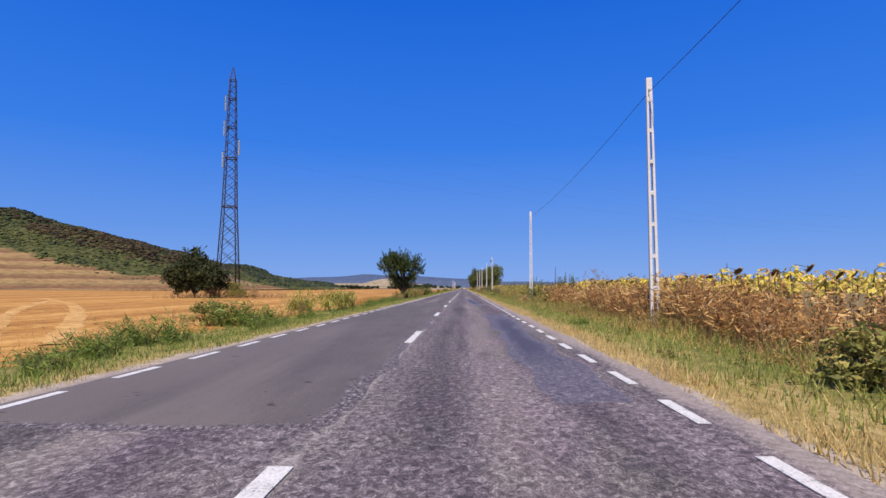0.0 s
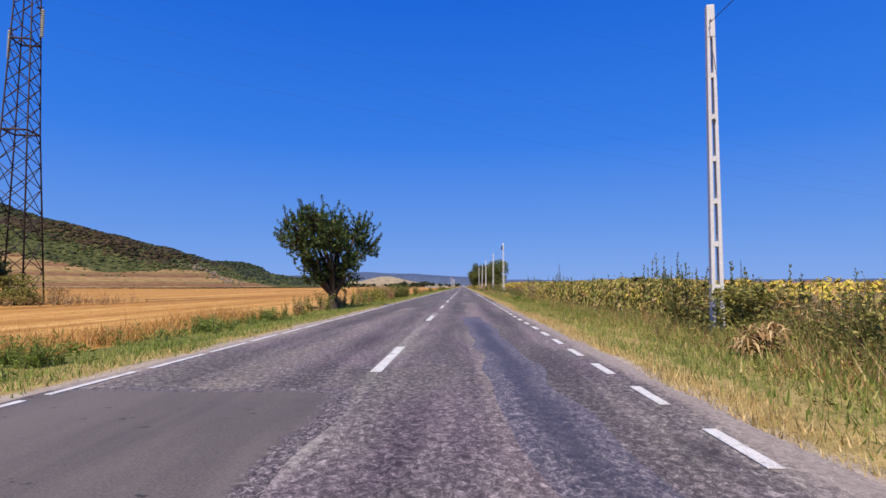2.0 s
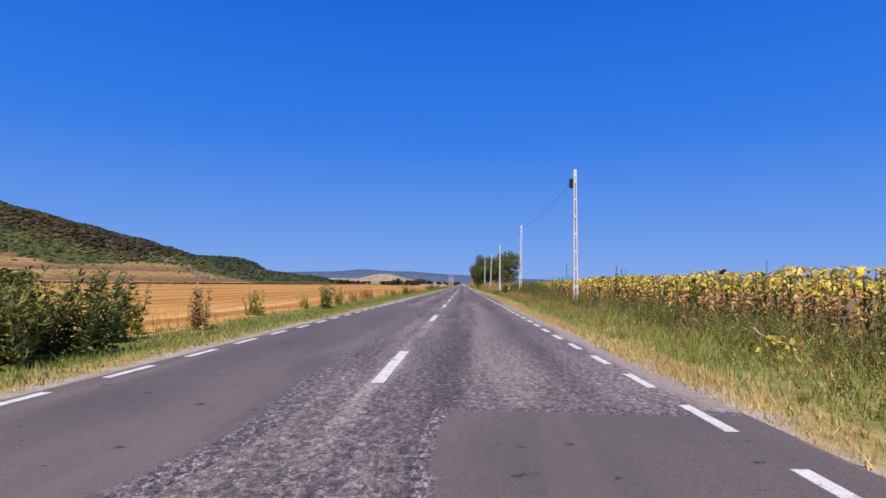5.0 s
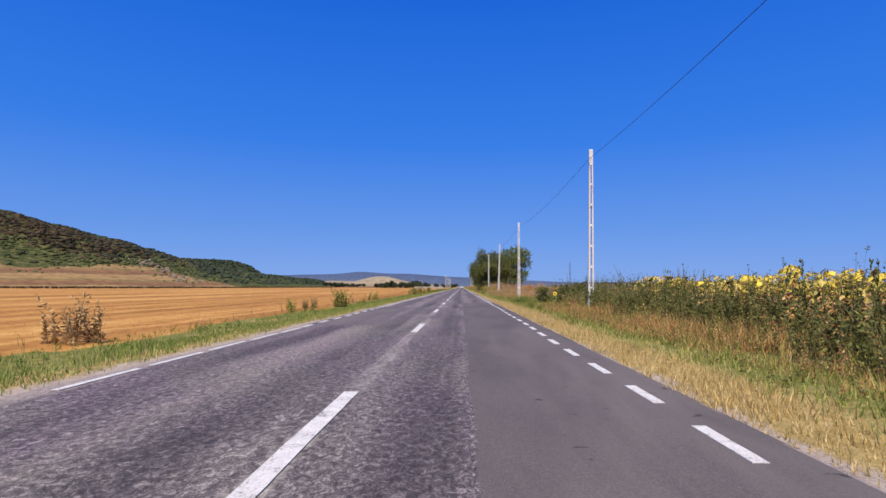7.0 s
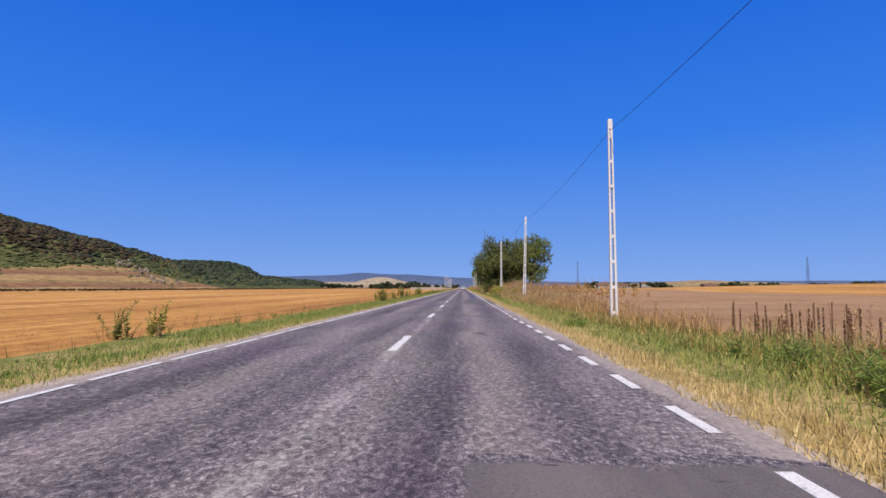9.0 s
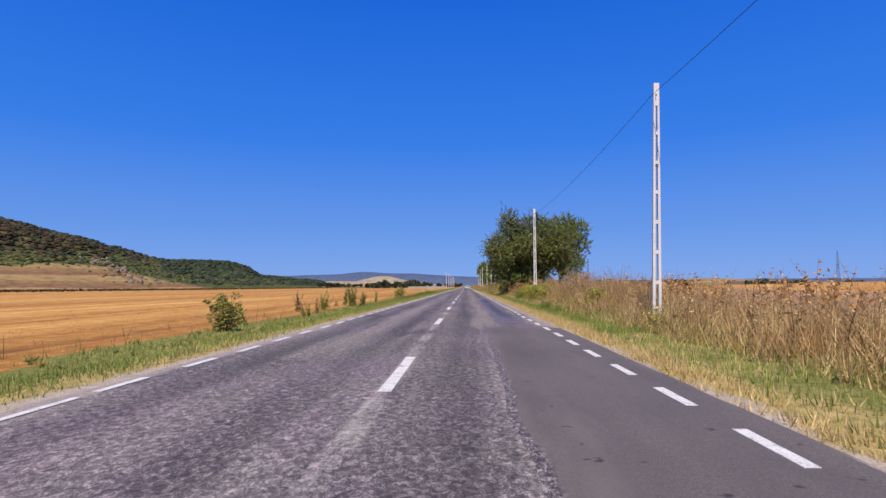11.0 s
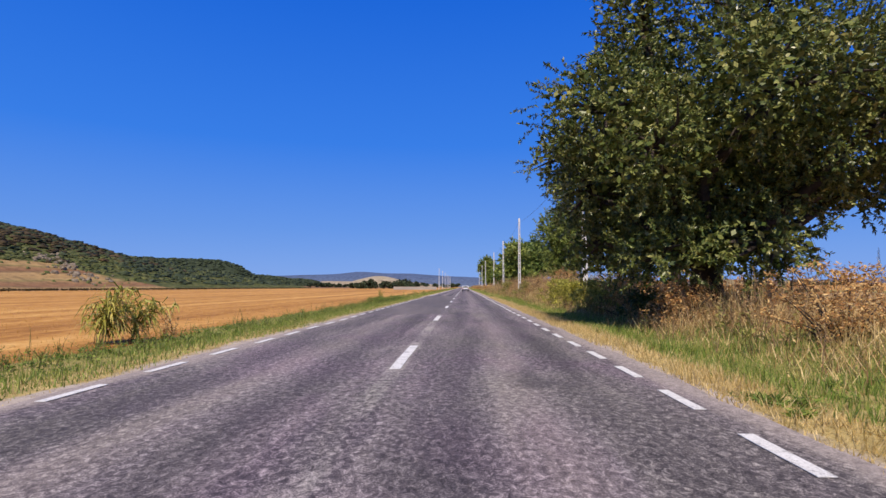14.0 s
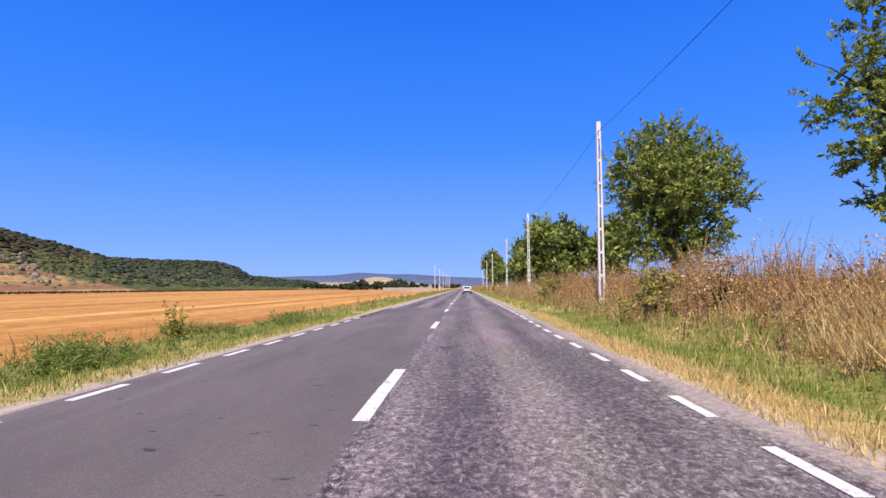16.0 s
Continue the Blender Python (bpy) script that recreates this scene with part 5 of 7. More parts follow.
def weed_mesh(name, x, y, h, rng, stems, leaves, leaf, mats, spread=0.22, base_z=None, lowest=0.12, taper=0.75, long=2.4, steep=(-0.35, 1.1), split=False):
    """Upright weeds: thin leaning stems and leaves up them. mats: leaf, stem."""
    n = len(x)
    z = ground_z(x, y) - 0.03 if base_z is None else base_z
    base = np.repeat(np.stack([x, y, z], -1), stems, 0) + np.concatenate([rng.normal(size=(n * stems, 2)) * 0.05, np.zeros((n * stems, 1))], 1)
    hh = np.repeat(h, stems) * rng.uniform(0.6, 1.0, n * stems)
    d = rng.normal(size=(n * stems, 2)) * spread
    top = base + np.concatenate([d * hh[:, None], hh[:, None]], 1)
    mid = (base + top) / 2 + np.concatenate([-d * hh[:, None] * 0.18, np.zeros((len(d), 1))], 1)
    a = rng.uniform(0, np.pi, len(d))
    sd = np.stack([np.cos(a), np.sin(a), np.zeros(len(d))], -1)
    w = (0.006 + 0.005 * hh)[:, None]
    sv = np.stack([base - sd * w, base + sd * w, mid + sd * w * 0.7, mid - sd * w * 0.7, top + sd * w * 0.25, top - sd * w * 0.25], 1).reshape(-1, 3)
    i = np.arange(len(d))[:, None] * 6
    sf = np.concatenate([i + np.array([[0, 1, 2, 3]]), i + np.array([[3, 2, 4, 5]])])
    t = rng.uniform(lowest, 1.0, (len(d), leaves, 1))
    q = (1 - t) ** 2 * base[:, None] + 2 * t * (1 - t) * mid[:, None] + t ** 2 * top[:, None]
    s = leaf * (1 - taper * t[..., 0]) * rng.uniform(0.6, 1.4, (len(d), leaves)) * np.clip(hh, 0.4, 1.6)[:, None]
    ang = rng.uniform(0, 2 * np.pi, (len(d), leaves))
    el = rng.uniform(steep[0], steep[1], (len(d), leaves))
    ax = np.stack([np.cos(ang) * np.cos(el), np.sin(ang) * np.cos(el), np.sin(el)], -1).reshape(-1, 3)
    q, s = q.reshape(-1, 3), s.reshape(-1)[:, None]
    b = np.cross(ax, rng.normal(size=ax.shape))
    b /= np.linalg.norm(b, axis=1, keepdims=True) + 1e-9
    lv = np.stack([q, q + ax * s * long * 0.45 + b * s * 0.5, q + ax * s * long, q + ax * s * long * 0.45 - b * s * 0.5], 1).reshape(-1, 3)
    lf = np.arange(len(lv)).reshape(-1, 4)
    if split:
        return from_arrays("branchwork", sv, sf, [mats[1]]), from_arrays("foliage", lv, lf, [mats[0]])
    v, f = join([(sv, sf), (lv, lf)])
    return from_arrays(name, v, f, list(mats), np.concatenate([np.ones(len(sf), int), np.zeros(len(lf), int)]))


def weeds(name, n, x0, x1, y0, y1, h0, h1, stems, leaves, leaf, mats, label, spread=0.22, fade=None, clump=2.0, tall=None, **more):
    x, y = rng.uniform(x0, x1, n), rng.uniform(y0, y1, n)
    k = rng.uniform(0, 1, n) < (0.45 + 0.55 * wave(x, y, clump, 2.3 + n * 0.001)) * (fade(x, y) if fade else 1.0) + 0.15
    x, y = x[k], y[k]
    h = rng.uniform(h0, h1, len(x)) * (0.85 + 0.25 * wave(x, y, 3.0, 4.0)) * (tall(x, y) if tall else 1.0)
    return tagged(part(name, weed_mesh(name, x, y, h, rng, stems, leaves, leaf, mats, spread, **more)), label, "weeds", kind="stuff")


DRYSTEM = plain("dry_brown_stem", (0.22, 0.14, 0.075, 1), 0.85, 10.0, 0.4)
GREENSTEM = plain("green_brown_stem", (0.12, 0.11, 0.04, 1), 0.8, 10.0, 0.4)
def rising(x, y):
    """Weeds grow taller away from the road, in drifts along the field."""
    return (0.34 + 0.66 * step(x, 6.2, 8.8)) * (0.5 + 0.5 * np.maximum(step(wave(x * 0.5, y, 5.0, 0.6), -0.5, 0.4), step(y, 44, 52) * (1 - step(y, 125, 140))))


weeds("weeds_before_sunflowers", 2600, 6.0, 9.5, -4, 180, 1.0, 1.7, 3, 12, 0.08, (OLIVE, GREENSTEM), "tangled olive weeds along the sunflower field", 0.28, lambda x, y: 1 - 0.9 * step(y, 58, 64) * (1 - step(y, 98, 108)), tall=rising)
weeds("rusty_weeds_before_sunflowers", 2300, 6.2, 9.5, -4, 180, 0.8, 1.6, 3, 12, 0.07, (RUST, DRYSTEM), "rust-brown dry weeds along the sunflower field", 0.3, lambda x, y: 1 - 0.9 * step(y, 42, 50) * (1 - step(y, 135, 150)), tall=rising)
weeds("dry_blades_before_sunflowers", 1350, 7.6, 9.5, -2, 44, 1.3, 1.9, 3, 12, 0.040, (RUST, DRYSTEM), "tall rust-orange dried weeds hiding the sunflower stems", 0.2, clump=4.0, taper=0.3, long=7.0)
weeds("brown_weeds_before_low_sunflowers", 220, 8.5, 9.8, 48, 64, 1.3, 1.85, 3, 9, 0.034, (BROWN, DRYSTEM), "dry brown weeds standing before the low sunflowers", 0.2, clump=4.0, taper=0.3, long=7.0)
weeds("green_weeds_before_low_sunflowers", 330, 8.5, 10.0, 43, 64, 1.35, 2.0, 4, 26, 0.06, (MUGWORT, GREENSTEM), "dark green weeds crowding before the low sunflowers", 0.16, clump=4.0)
weeds("olive_weeds_before_low_sunflowers", 250, 8.1, 9.7, 46, 64, 1.3, 1.9, 3, 13, 0.075, (OLIVE, GREENSTEM), "olive weeds standing before the low sunflowers", 0.2, clump=4.0)
weeds("dry_blades_further_along", 150, 8.2, 9.5, 86, 114, 0.9, 1.45, 3, 9, 0.034, (RUST, DRYSTEM), "dried brown weeds among the sunflower stems", 0.2, clump=4.0, taper=0.3, long=7.0)
weeds("green_weeds_before_sunflowers_further", 760, 7.3, 9.6, 98, 152, 0.7, 1.4, 4, 20, 0.057, (MUGWORT, GREENSTEM), "dark green weeds growing up before the sunflowers", 0.22, clump=3.0)
weeds("tall_green_weeds", 1200, 9.0, 10.8, 26, 164, 2.1, 2.75, 1, 60, 0.058, (MUGWORT, GREENSTEM), "tall dark green weeds standing above the sunflowers", 0.04, lambda x, y: step(y, 26, 40) * (1 - 0.5 * step(y, 100, 120)), clump=3.0, taper=0.6, steep=(0.6, 1.4))
weeds("green_spires_by_withered_sunflowers", 190, 8.1, 9.6, 54, 86, 1.55, 2.15, 2, 46, 0.055, (MUGWORT, GREENSTEM), "dark green spires of weeds among the withered sunflowers", 0.07, clump=3.5, taper=0.6, steep=(0.4, 1.4))
weeds("green_clumps_by_ploughed_field", 800, 8.1, 10.8, 149, 183, 1.8, 2.6, 4, 34, 0.048, (MUGWORT, GREENSTEM), "dark green weed clumps at the ploughed field's corner", 0.2)
weeds("dark_weeds_at_field_corner", 150, 8.6, 11.8, 177, 189, 1.3, 1.9, 4, 30, 0.045, (MUGWORT, GREENSTEM), "tall dark green weeds at the corner of the ploughed field", 0.14)
weeds("lush_weeds_under_bank", 520, 5.3, 7.2, 240, 345, 0.12, 0.34, 3, 10, 0.08, (LUSH, GREENSTEM), "low fresh green weeds under the bank", 0.5, clump=4.0)
weeds("low_weeds_by_ploughed_field", 750, 6.0, 8.6, 184, 240, 0.2, 0.6, 3, 13, 0.075, (OLIVE, GREENSTEM), "low green weeds beside the ploughed field", 0.4)
weeds("dry_docks_by_ploughed_field", 420, 7.6, 9.6, 188, 240, 0.6, 1.15, 2, 26, 0.035, (RUST, DRYSTEM), "dry brown dock stalks beside the ploughed field", 0.15, taper=0.2)
weeds("dry_weeds_on_bank", 2500, 6.2, 12.0, 214, 420, 1.4, 2.5, 3, 15, 0.055, (BROWN, DRYSTEM), "tall dry brown weeds crowding the bank", 0.34, lambda x, y: step(y, 214, 240), tall=lambda x, y: (0.45 + 0.55 * step(x, 6.4, 8.8)) * (0.85 + 0.35 * step(y, 312, 328) + 0.35 * step(y, 246, 252) * (1 - step(y, 262, 268))))
weeds("straw_weeds_on_bank", 1100, 5.7, 10.0, 226, 420, 0.7, 1.9, 4, 7, 0.020, (STRAW, DRYSTEM), "bleached straw-coloured grass on the bank", 0.25, tall=lambda x, y: 0.4 + 0.6 * step(x, 5.6, 8.4), long=9.0)
weeds("green_weeds_on_bank", 750, 5.9, 8.6, 236, 420, 0.4, 1.1, 3, 15, 0.07, (OLIVE, GREENSTEM), "green weeds at the foot of the bank", 0.35)
weeds("yellow_green_weeds_on_bank", 520, 6.5, 9.6, 301, 319, 1.1, 1.9, 4, 22, 0.055, (SHRUBLEAF, GREENSTEM), "feathery yellow-green weeds between the shrubs on the bank", 0.3, tall=lambda x, y: 0.5 + 0.5 * step(x, 6.4, 7.6))
weeds("yellow_green_weeds_by_brambles", 380, 6.5, 9.6, 261, 286, 0.9, 1.6, 4, 20, 0.055, (SHRUBLEAF, GREENSTEM), "feathery yellow-green weeds among the brambles", 0.32, tall=lambda x, y: 0.5 + 0.5 * step(x, 6.4, 7.6))
weeds("rusty_weeds_at_bank_end", 1350, 7.1, 10.6, 320, 364, 1.4, 2.4, 4, 20, 0.044, (RUST, DRYSTEM), "tall rust-orange weeds crowding the end of the bank", 0.22, tall=lambda x, y: 0.6 + 0.4 * step(x, 7.5, 9.0))
weeds("back_weeds_on_bank", 850, 11.5, 24.0, 240, 430, 1.5, 2.6, 3, 9, 0.13, (RUST, DRYSTEM), "dry weeds among the trees", 0.25)
weeds("far_bank_weeds", 600, 6.3, 14.0, 420, 720, 1.2, 2.4, 3, 11, 0.17, (RUST, DRYSTEM), "dry weeds along the far road", 0.25)
weeds("far_field_weeds", 400, -9.0, -5.5, 345, 720, 0.4, 1.2, 3, 10, 0.14, (OLIVE, GREENSTEM), "green weeds along the far verge", 0.3)
weeds("low_weeds_on_wide_verge", 1100, 4.9, 8.0, -4, 182, 0.15, 0.5, 4, 8, 0.10, (OLIVE, GREENSTEM), "low tangled green weeds on the wide verge", 0.5, clump=4.0)
weeds("low_rusty_weeds_on_wide_verge", 800, 5.8, 8.2, -4, 182, 0.2, 0.6, 4, 8, 0.08, (RUST, DRYSTEM), "low rust-brown weeds on the wide verge", 0.45, clump=4.0)
weeds("verge_low_weeds", 1500, -7.9, -5.0, -3, 345, 0.18, 0.5, 3, 9, 0.10, (LUSH, GREENSTEM), "low green weeds in the verge grass", 0.5, clump=5.0, tall=lambda x, y: 0.8 + 0.4 * (1 - step(y, 55, 70)) + 0.3 * step(y, 275, 290))
weeds("lush_verge_weeds_far_along", 700, -7.6, -5.4, 284, 345, 0.2, 0.55, 4, 9, 0.09, (LUSH, GREENSTEM), "fresh green weeds spreading over the verge", 0.5, clump=6.0)
weeds("broad_leaved_verge_weeds", 170, -7.9, -6.6, 45, 64, 0.25, 0.55, 4, 9, 0.13, (LUSH, GREENSTEM), "broad-leaved green weeds along the stubble's edge", 0.4, clump=3.0, long=3.0)
weeds("field_edge_weeds", 600, -9.2, -7.0, -3, 345, 0.35, 0.8, 2, 16, 0.04, (OLIVE, GREENSTEM), "thin dry weeds at the stubble's edge", 0.25, clump=6.0)
weeds("pylon_foot_weeds", 480, -43, -26.5, 77, 88, 0.6, 1.5, 4, 14, 0.06, (BROWN, DRYSTEM), "dry weeds round the pylon's foot", 0.35)

def rough_grass(name, n, x0, x1, y0, y1, h0, h1, w, material, label, tall, fade=None):
    x, y = rng.uniform(x0, x1, n), rng.uniform(y0, y1, n)
    k = rng.uniform(0, 1, n) < (0.55 + 0.45 * wave(x, y, 1.6, 3.3 + n * 0.0001)) * (fade(x, y) if fade else 1.0)
    x, y = x[k], y[k]
    h = rng.uniform(h0, h1, len(x)) * (0.8 + 0.3 * wave(x, y, 2.2, 7.0)) * tall(x, y)
    v, f = blades(x, y, h, w * rng.uniform(0.6, 1.5, len(x)), rng, 1.0)
    return tagged(part(name, from_arrays(name, v, f, [material])), label, "grass", kind="stuff")


def bank_rise(x, y):
    return 0.3 + 0.7 * step(x, 5.6, 8.6)


rough_grass("tall_straw_grass_on_bank", 110000, 5.7, 11.0, 222, 420, 0.35, 1.25, 0.022, STRAW, "tall bleached grass covering the bank", bank_rise, lambda x, y: step(y, 222, 250) * (1 - step(y, 318, 326) * (1 - step(x, 6.9, 7.4))) * (0.35 + 0.65 * step(wave(x, y, 6.0, 1.0), -0.4, 0.4)))
rough_grass("golden_grass_on_bank", 42000, 6.6, 9.0, 310, 327, 0.5, 1.3, 0.018, STRAW, "tall golden grass at the front of the bank", bank_rise)
rough_grass("tall_rusty_grass_on_bank", 120000, 6.2, 12.0, 210, 420, 0.4, 1.4, 0.02, BROWN, "tall brown dry grass covering the bank", bank_rise, lambda x, y: step(y, 210, 235))
rough_grass("rough_grass_by_sunflowers", 95000, 5.5, 9.3, -8, 195, 0.3, 0.95, 0.024, GREEN, "rough green grass along the sunflower field", bank_rise, lambda x, y: 1 - 0.6 * step(y, 138, 152) * (1 - step(y, 176, 184)) - 0.5 * (1 - step(y, 18, 32)) - 0.55 * step(y, 58, 64) * (1 - step(y, 96, 106)))
rough_grass("rusty_grass_at_field_corner", 22000, 6.0, 9.6, 152, 182, 0.25, 0.75, 0.022, RUST, "rust-brown and bleached grass before the field corner", bank_rise)
rough_grass("rusty_grass_by_sunflowers", 60000, 6.2, 9.0, -8, 240, 0.3, 0.9, 0.02, RUST, "rust-brown dry grass along the field edge", bank_rise, lambda x, y: 1 - 0.65 * step(y, 30, 50) * (1 - step(y, 125, 150)))
rough_grass("tall_pale_grass_by_dry_bushes", 14000, 7.4, 10.5, 248, 268, 0.9, 1.9, 0.018, BROWN, "tall dry pale-brown grass stalks on the bank", lambda x, y: 0.55 + 0.45 * step(x, 7.4, 8.6))
rough_grass("golden_grass_at_stubble_edge", 9000, -10.0, -7.2, 42, 66, 0.25, 0.75, 0.022, CUTSTRAW, "tall golden uncut straw at the stubble's edge", lambda x, y: 1.0)
rough_grass("straw_grass_by_low_sunflowers", 16000, 5.4, 8.6, 38, 82, 0.25, 0.7, 0.022, BROWN, "dry brown grass tangled through the verge", bank_rise)

# single plants standing out of the verge: x, y, height, width
GRASSY = [(-5.57, 8.92, 0.56, 1.21), (-6.98, 14.14, 0.78, 1.76), (-7.46, 20.77, 1.05, 1.29), (-6.51, 21.47, 0.8, 1.33), 
          (-5.49, 39.6, 0.64, 1.28), (-6.82, 328.05, 0.6, 1.67), (-6.45, 340.49, 0.6, 1.43), (-8.03, 335.15, 0.45, 2.4), (-9.0, 35.15, 0.86, 1.41), (-6.3, 11.5, 0.6, 1.4), (-6.0, 25.5, 0.5, 1.3), (-6.6, 50.0, 0.55, 1.6), (-6.9, 57.5, 0.6, 1.8), (-6.7, 63.0, 0.55, 1.7), (7.6, 181.0, 0.6, 1.6), (7.2, 190.5, 0.5, 1.8), (5.9, 185.5, 0.7, 1.4), (6.6, 187.4, 0.65, 1.6), (6.9, 273.0, 0.95, 1.5), (6.6, 276.0, 0.9, 1.3), (4.35, 284.7, 0.14, 0.8), (5.6, 253.2, 0.6, 1.0), (5.8, 250.3, 0.5, 0.7), (5.2, 199.6, 0.35, 1.3), (5.4, 19.4, 0.3, 0.8), (-5.5, 18.6, 0.5, 1.4), (-5.9, 326.6, 0.62, 1.9), (-6.0, 338.4, 0.45, 1.6), (5.8, 172.6, 0.4, 0.6), (5.55, 174.9, 0.55, 0.7), (4.35, 66.4, 0.16, 0.7), (4.3, 69.0, 0.13, 0.5)]
SPIKY = [(-8.8, 22.45, 1.16, 1.4), (-7.88, 31.56, 0.75, 1.0), (-6.97, 38.88, 1.2, 1.5), 
         (-7.13, 87.92, 1.25, 0.72), (-7.45, 86.81, 0.75, 0.67), (-9.28, 94.14, 1.39, 0.69), (-8.57, 94.23, 1.32, 0.7), (-8.38, 95.01, 1.54, 0.74)]
SPIKY_2 = [(-7.82, 95.58, 1.41, 0.69), (-6.83, 96.08, 1.34, 0.79), (-6.26, 97.12, 1.34, 0.76), (-7.85, 104.15, 1.32, 1.1), (-6.93, 106.67, 1.46, 1.1), (-6.68, 110.88, 1.48, 1.2), (-9.65, 103.73, 1.2, 0.8),
           (-9.02, 105.36, 1.5, 0.9), (-8.04, 105.53, 1.29, 0.91), (-7.16, 113.68, 1.52, 1.2), (-7.73, 115.43, 1.2, 0.75), (-8.2, 119.8, 0.59, 0.98), (-7.92, 131.65, 0.79, 0.95), (-6.6, 132.12, 1.44, 1.1)]
SPIKY_3 = [(-8.1, 153.74, 1.08, 1.9), (-7.73, 168.94, 0.8, 0.7), (-7.55, 171.98, 0.7, 0.6), (-8.2, 176.11, 0.79, 0.66), (-6.9, 179.0, 1.15, 1.0), (-6.9, 177.6, 1.2, 1.6), (-8.56, 175.09, 0.75, 0.9),
           (-9.06, 173.61, 0.67, 0.81), (-7.18, 187.26, 0.74, 0.86), (-7.88, 186.8, 0.67, 0.42), (-7.45, 196.38, 0.93, 0.8), (-7.84, 195.16, 0.97, 0.75), (-7.15, 196.06, 0.48, 0.32)]
SPIKY_4 = [(-8.17, 242.04, 0.98, 1.23), (-6.75, 247.16, 0.79, 0.87), (-7.28, 250.91, 0.75, 0.64), (-8.22, 255.81, 1.11, 0.79), (-6.99, 263.02, 1.18, 1.01), (-9.17, 253.26, 1.17, 0.41), (-8.9, 258.79, 1.07, 0.58),
           (-7.8, 262.17, 1.41, 1.29), (-8.95, 262.11, 0.64, 0.77), (-7.48, 272.55, 1.16, 0.55), (-8.76, 273.17, 0.86, 0.57),
           (-7.6, 294.7, 0.85, 0.4), (-7.13, 332.83, 0.96, 0.4)]


SPIKY_5 = [(-6.4, 109.4, 1.45, 1.2), (-6.2, 111.4, 1.5, 1.3), (-6.8, 110.4, 1.5, 1.2), (-9.0, 96.6, 1.3, 0.7), (-7.4, 99.2, 1.35, 0.8), (-8.4, 100.4, 1.4, 0.9), (-6.6, 101.3, 1.3, 0.8), (-7.3, 108.4, 1.35, 1.0), (-8.4, 109.8, 1.4, 1.0), (-7.6, 112.0, 1.3, 1.0), (-6.9, 117.2, 1.2, 0.9), (-8.0, 124.5, 1.1, 1.0), (-7.3, 138.0, 1.1, 1.0), (-7.9, 145.5, 1.0, 1.0)] + [(-7.7 + 1.1 * math.sin(2.6 * k), 90.5 + 1.25 * k, 1.15 + 0.3 * math.sin(4.1 * k), 0.75) for k in range(18)]


def verge_plant(name, x, y, h, w, stems, leaves, leaf, mats, label, category, group, seed, spread, **more):
    g = np.random.default_rng(seed)
    k = max(2, int(6 * w))
    px, py = g.normal(size=k) * w * 0.2, g.normal(size=k) * w * 0.2
    stems_mesh, leaves_mesh = weed_mesh(name, px, py, np.full(k, h) * g.uniform(0.65, 1.05, k), g, stems, leaves, leaf, mats, spread, base_z=np.full(k, -0.04), split=True, **more)
    th = tagged(new(name), label, category, group)
    part("branchwork", stems_mesh, None, th)["kind"] = "stuff"
    part("foliage", leaves_mesh, None, th)["kind"] = "stuff"
    th.location = (x, y, float(ground_z(x, y)))
    return th


for i, (x, y, h, w) in enumerate(GRASSY):
    verge_plant("grass_clump", x, y, h * 1.12, w * 1.1, 12, 14, 0.042, (LUSH, GREENSTEM), "arching green clump of reed grass on the verge", "grass clump", "grass clumps on the verge", 200 + i, 0.5, long=9.5, taper=0.4, lowest=0.02, steep=(-0.7, 1.0))


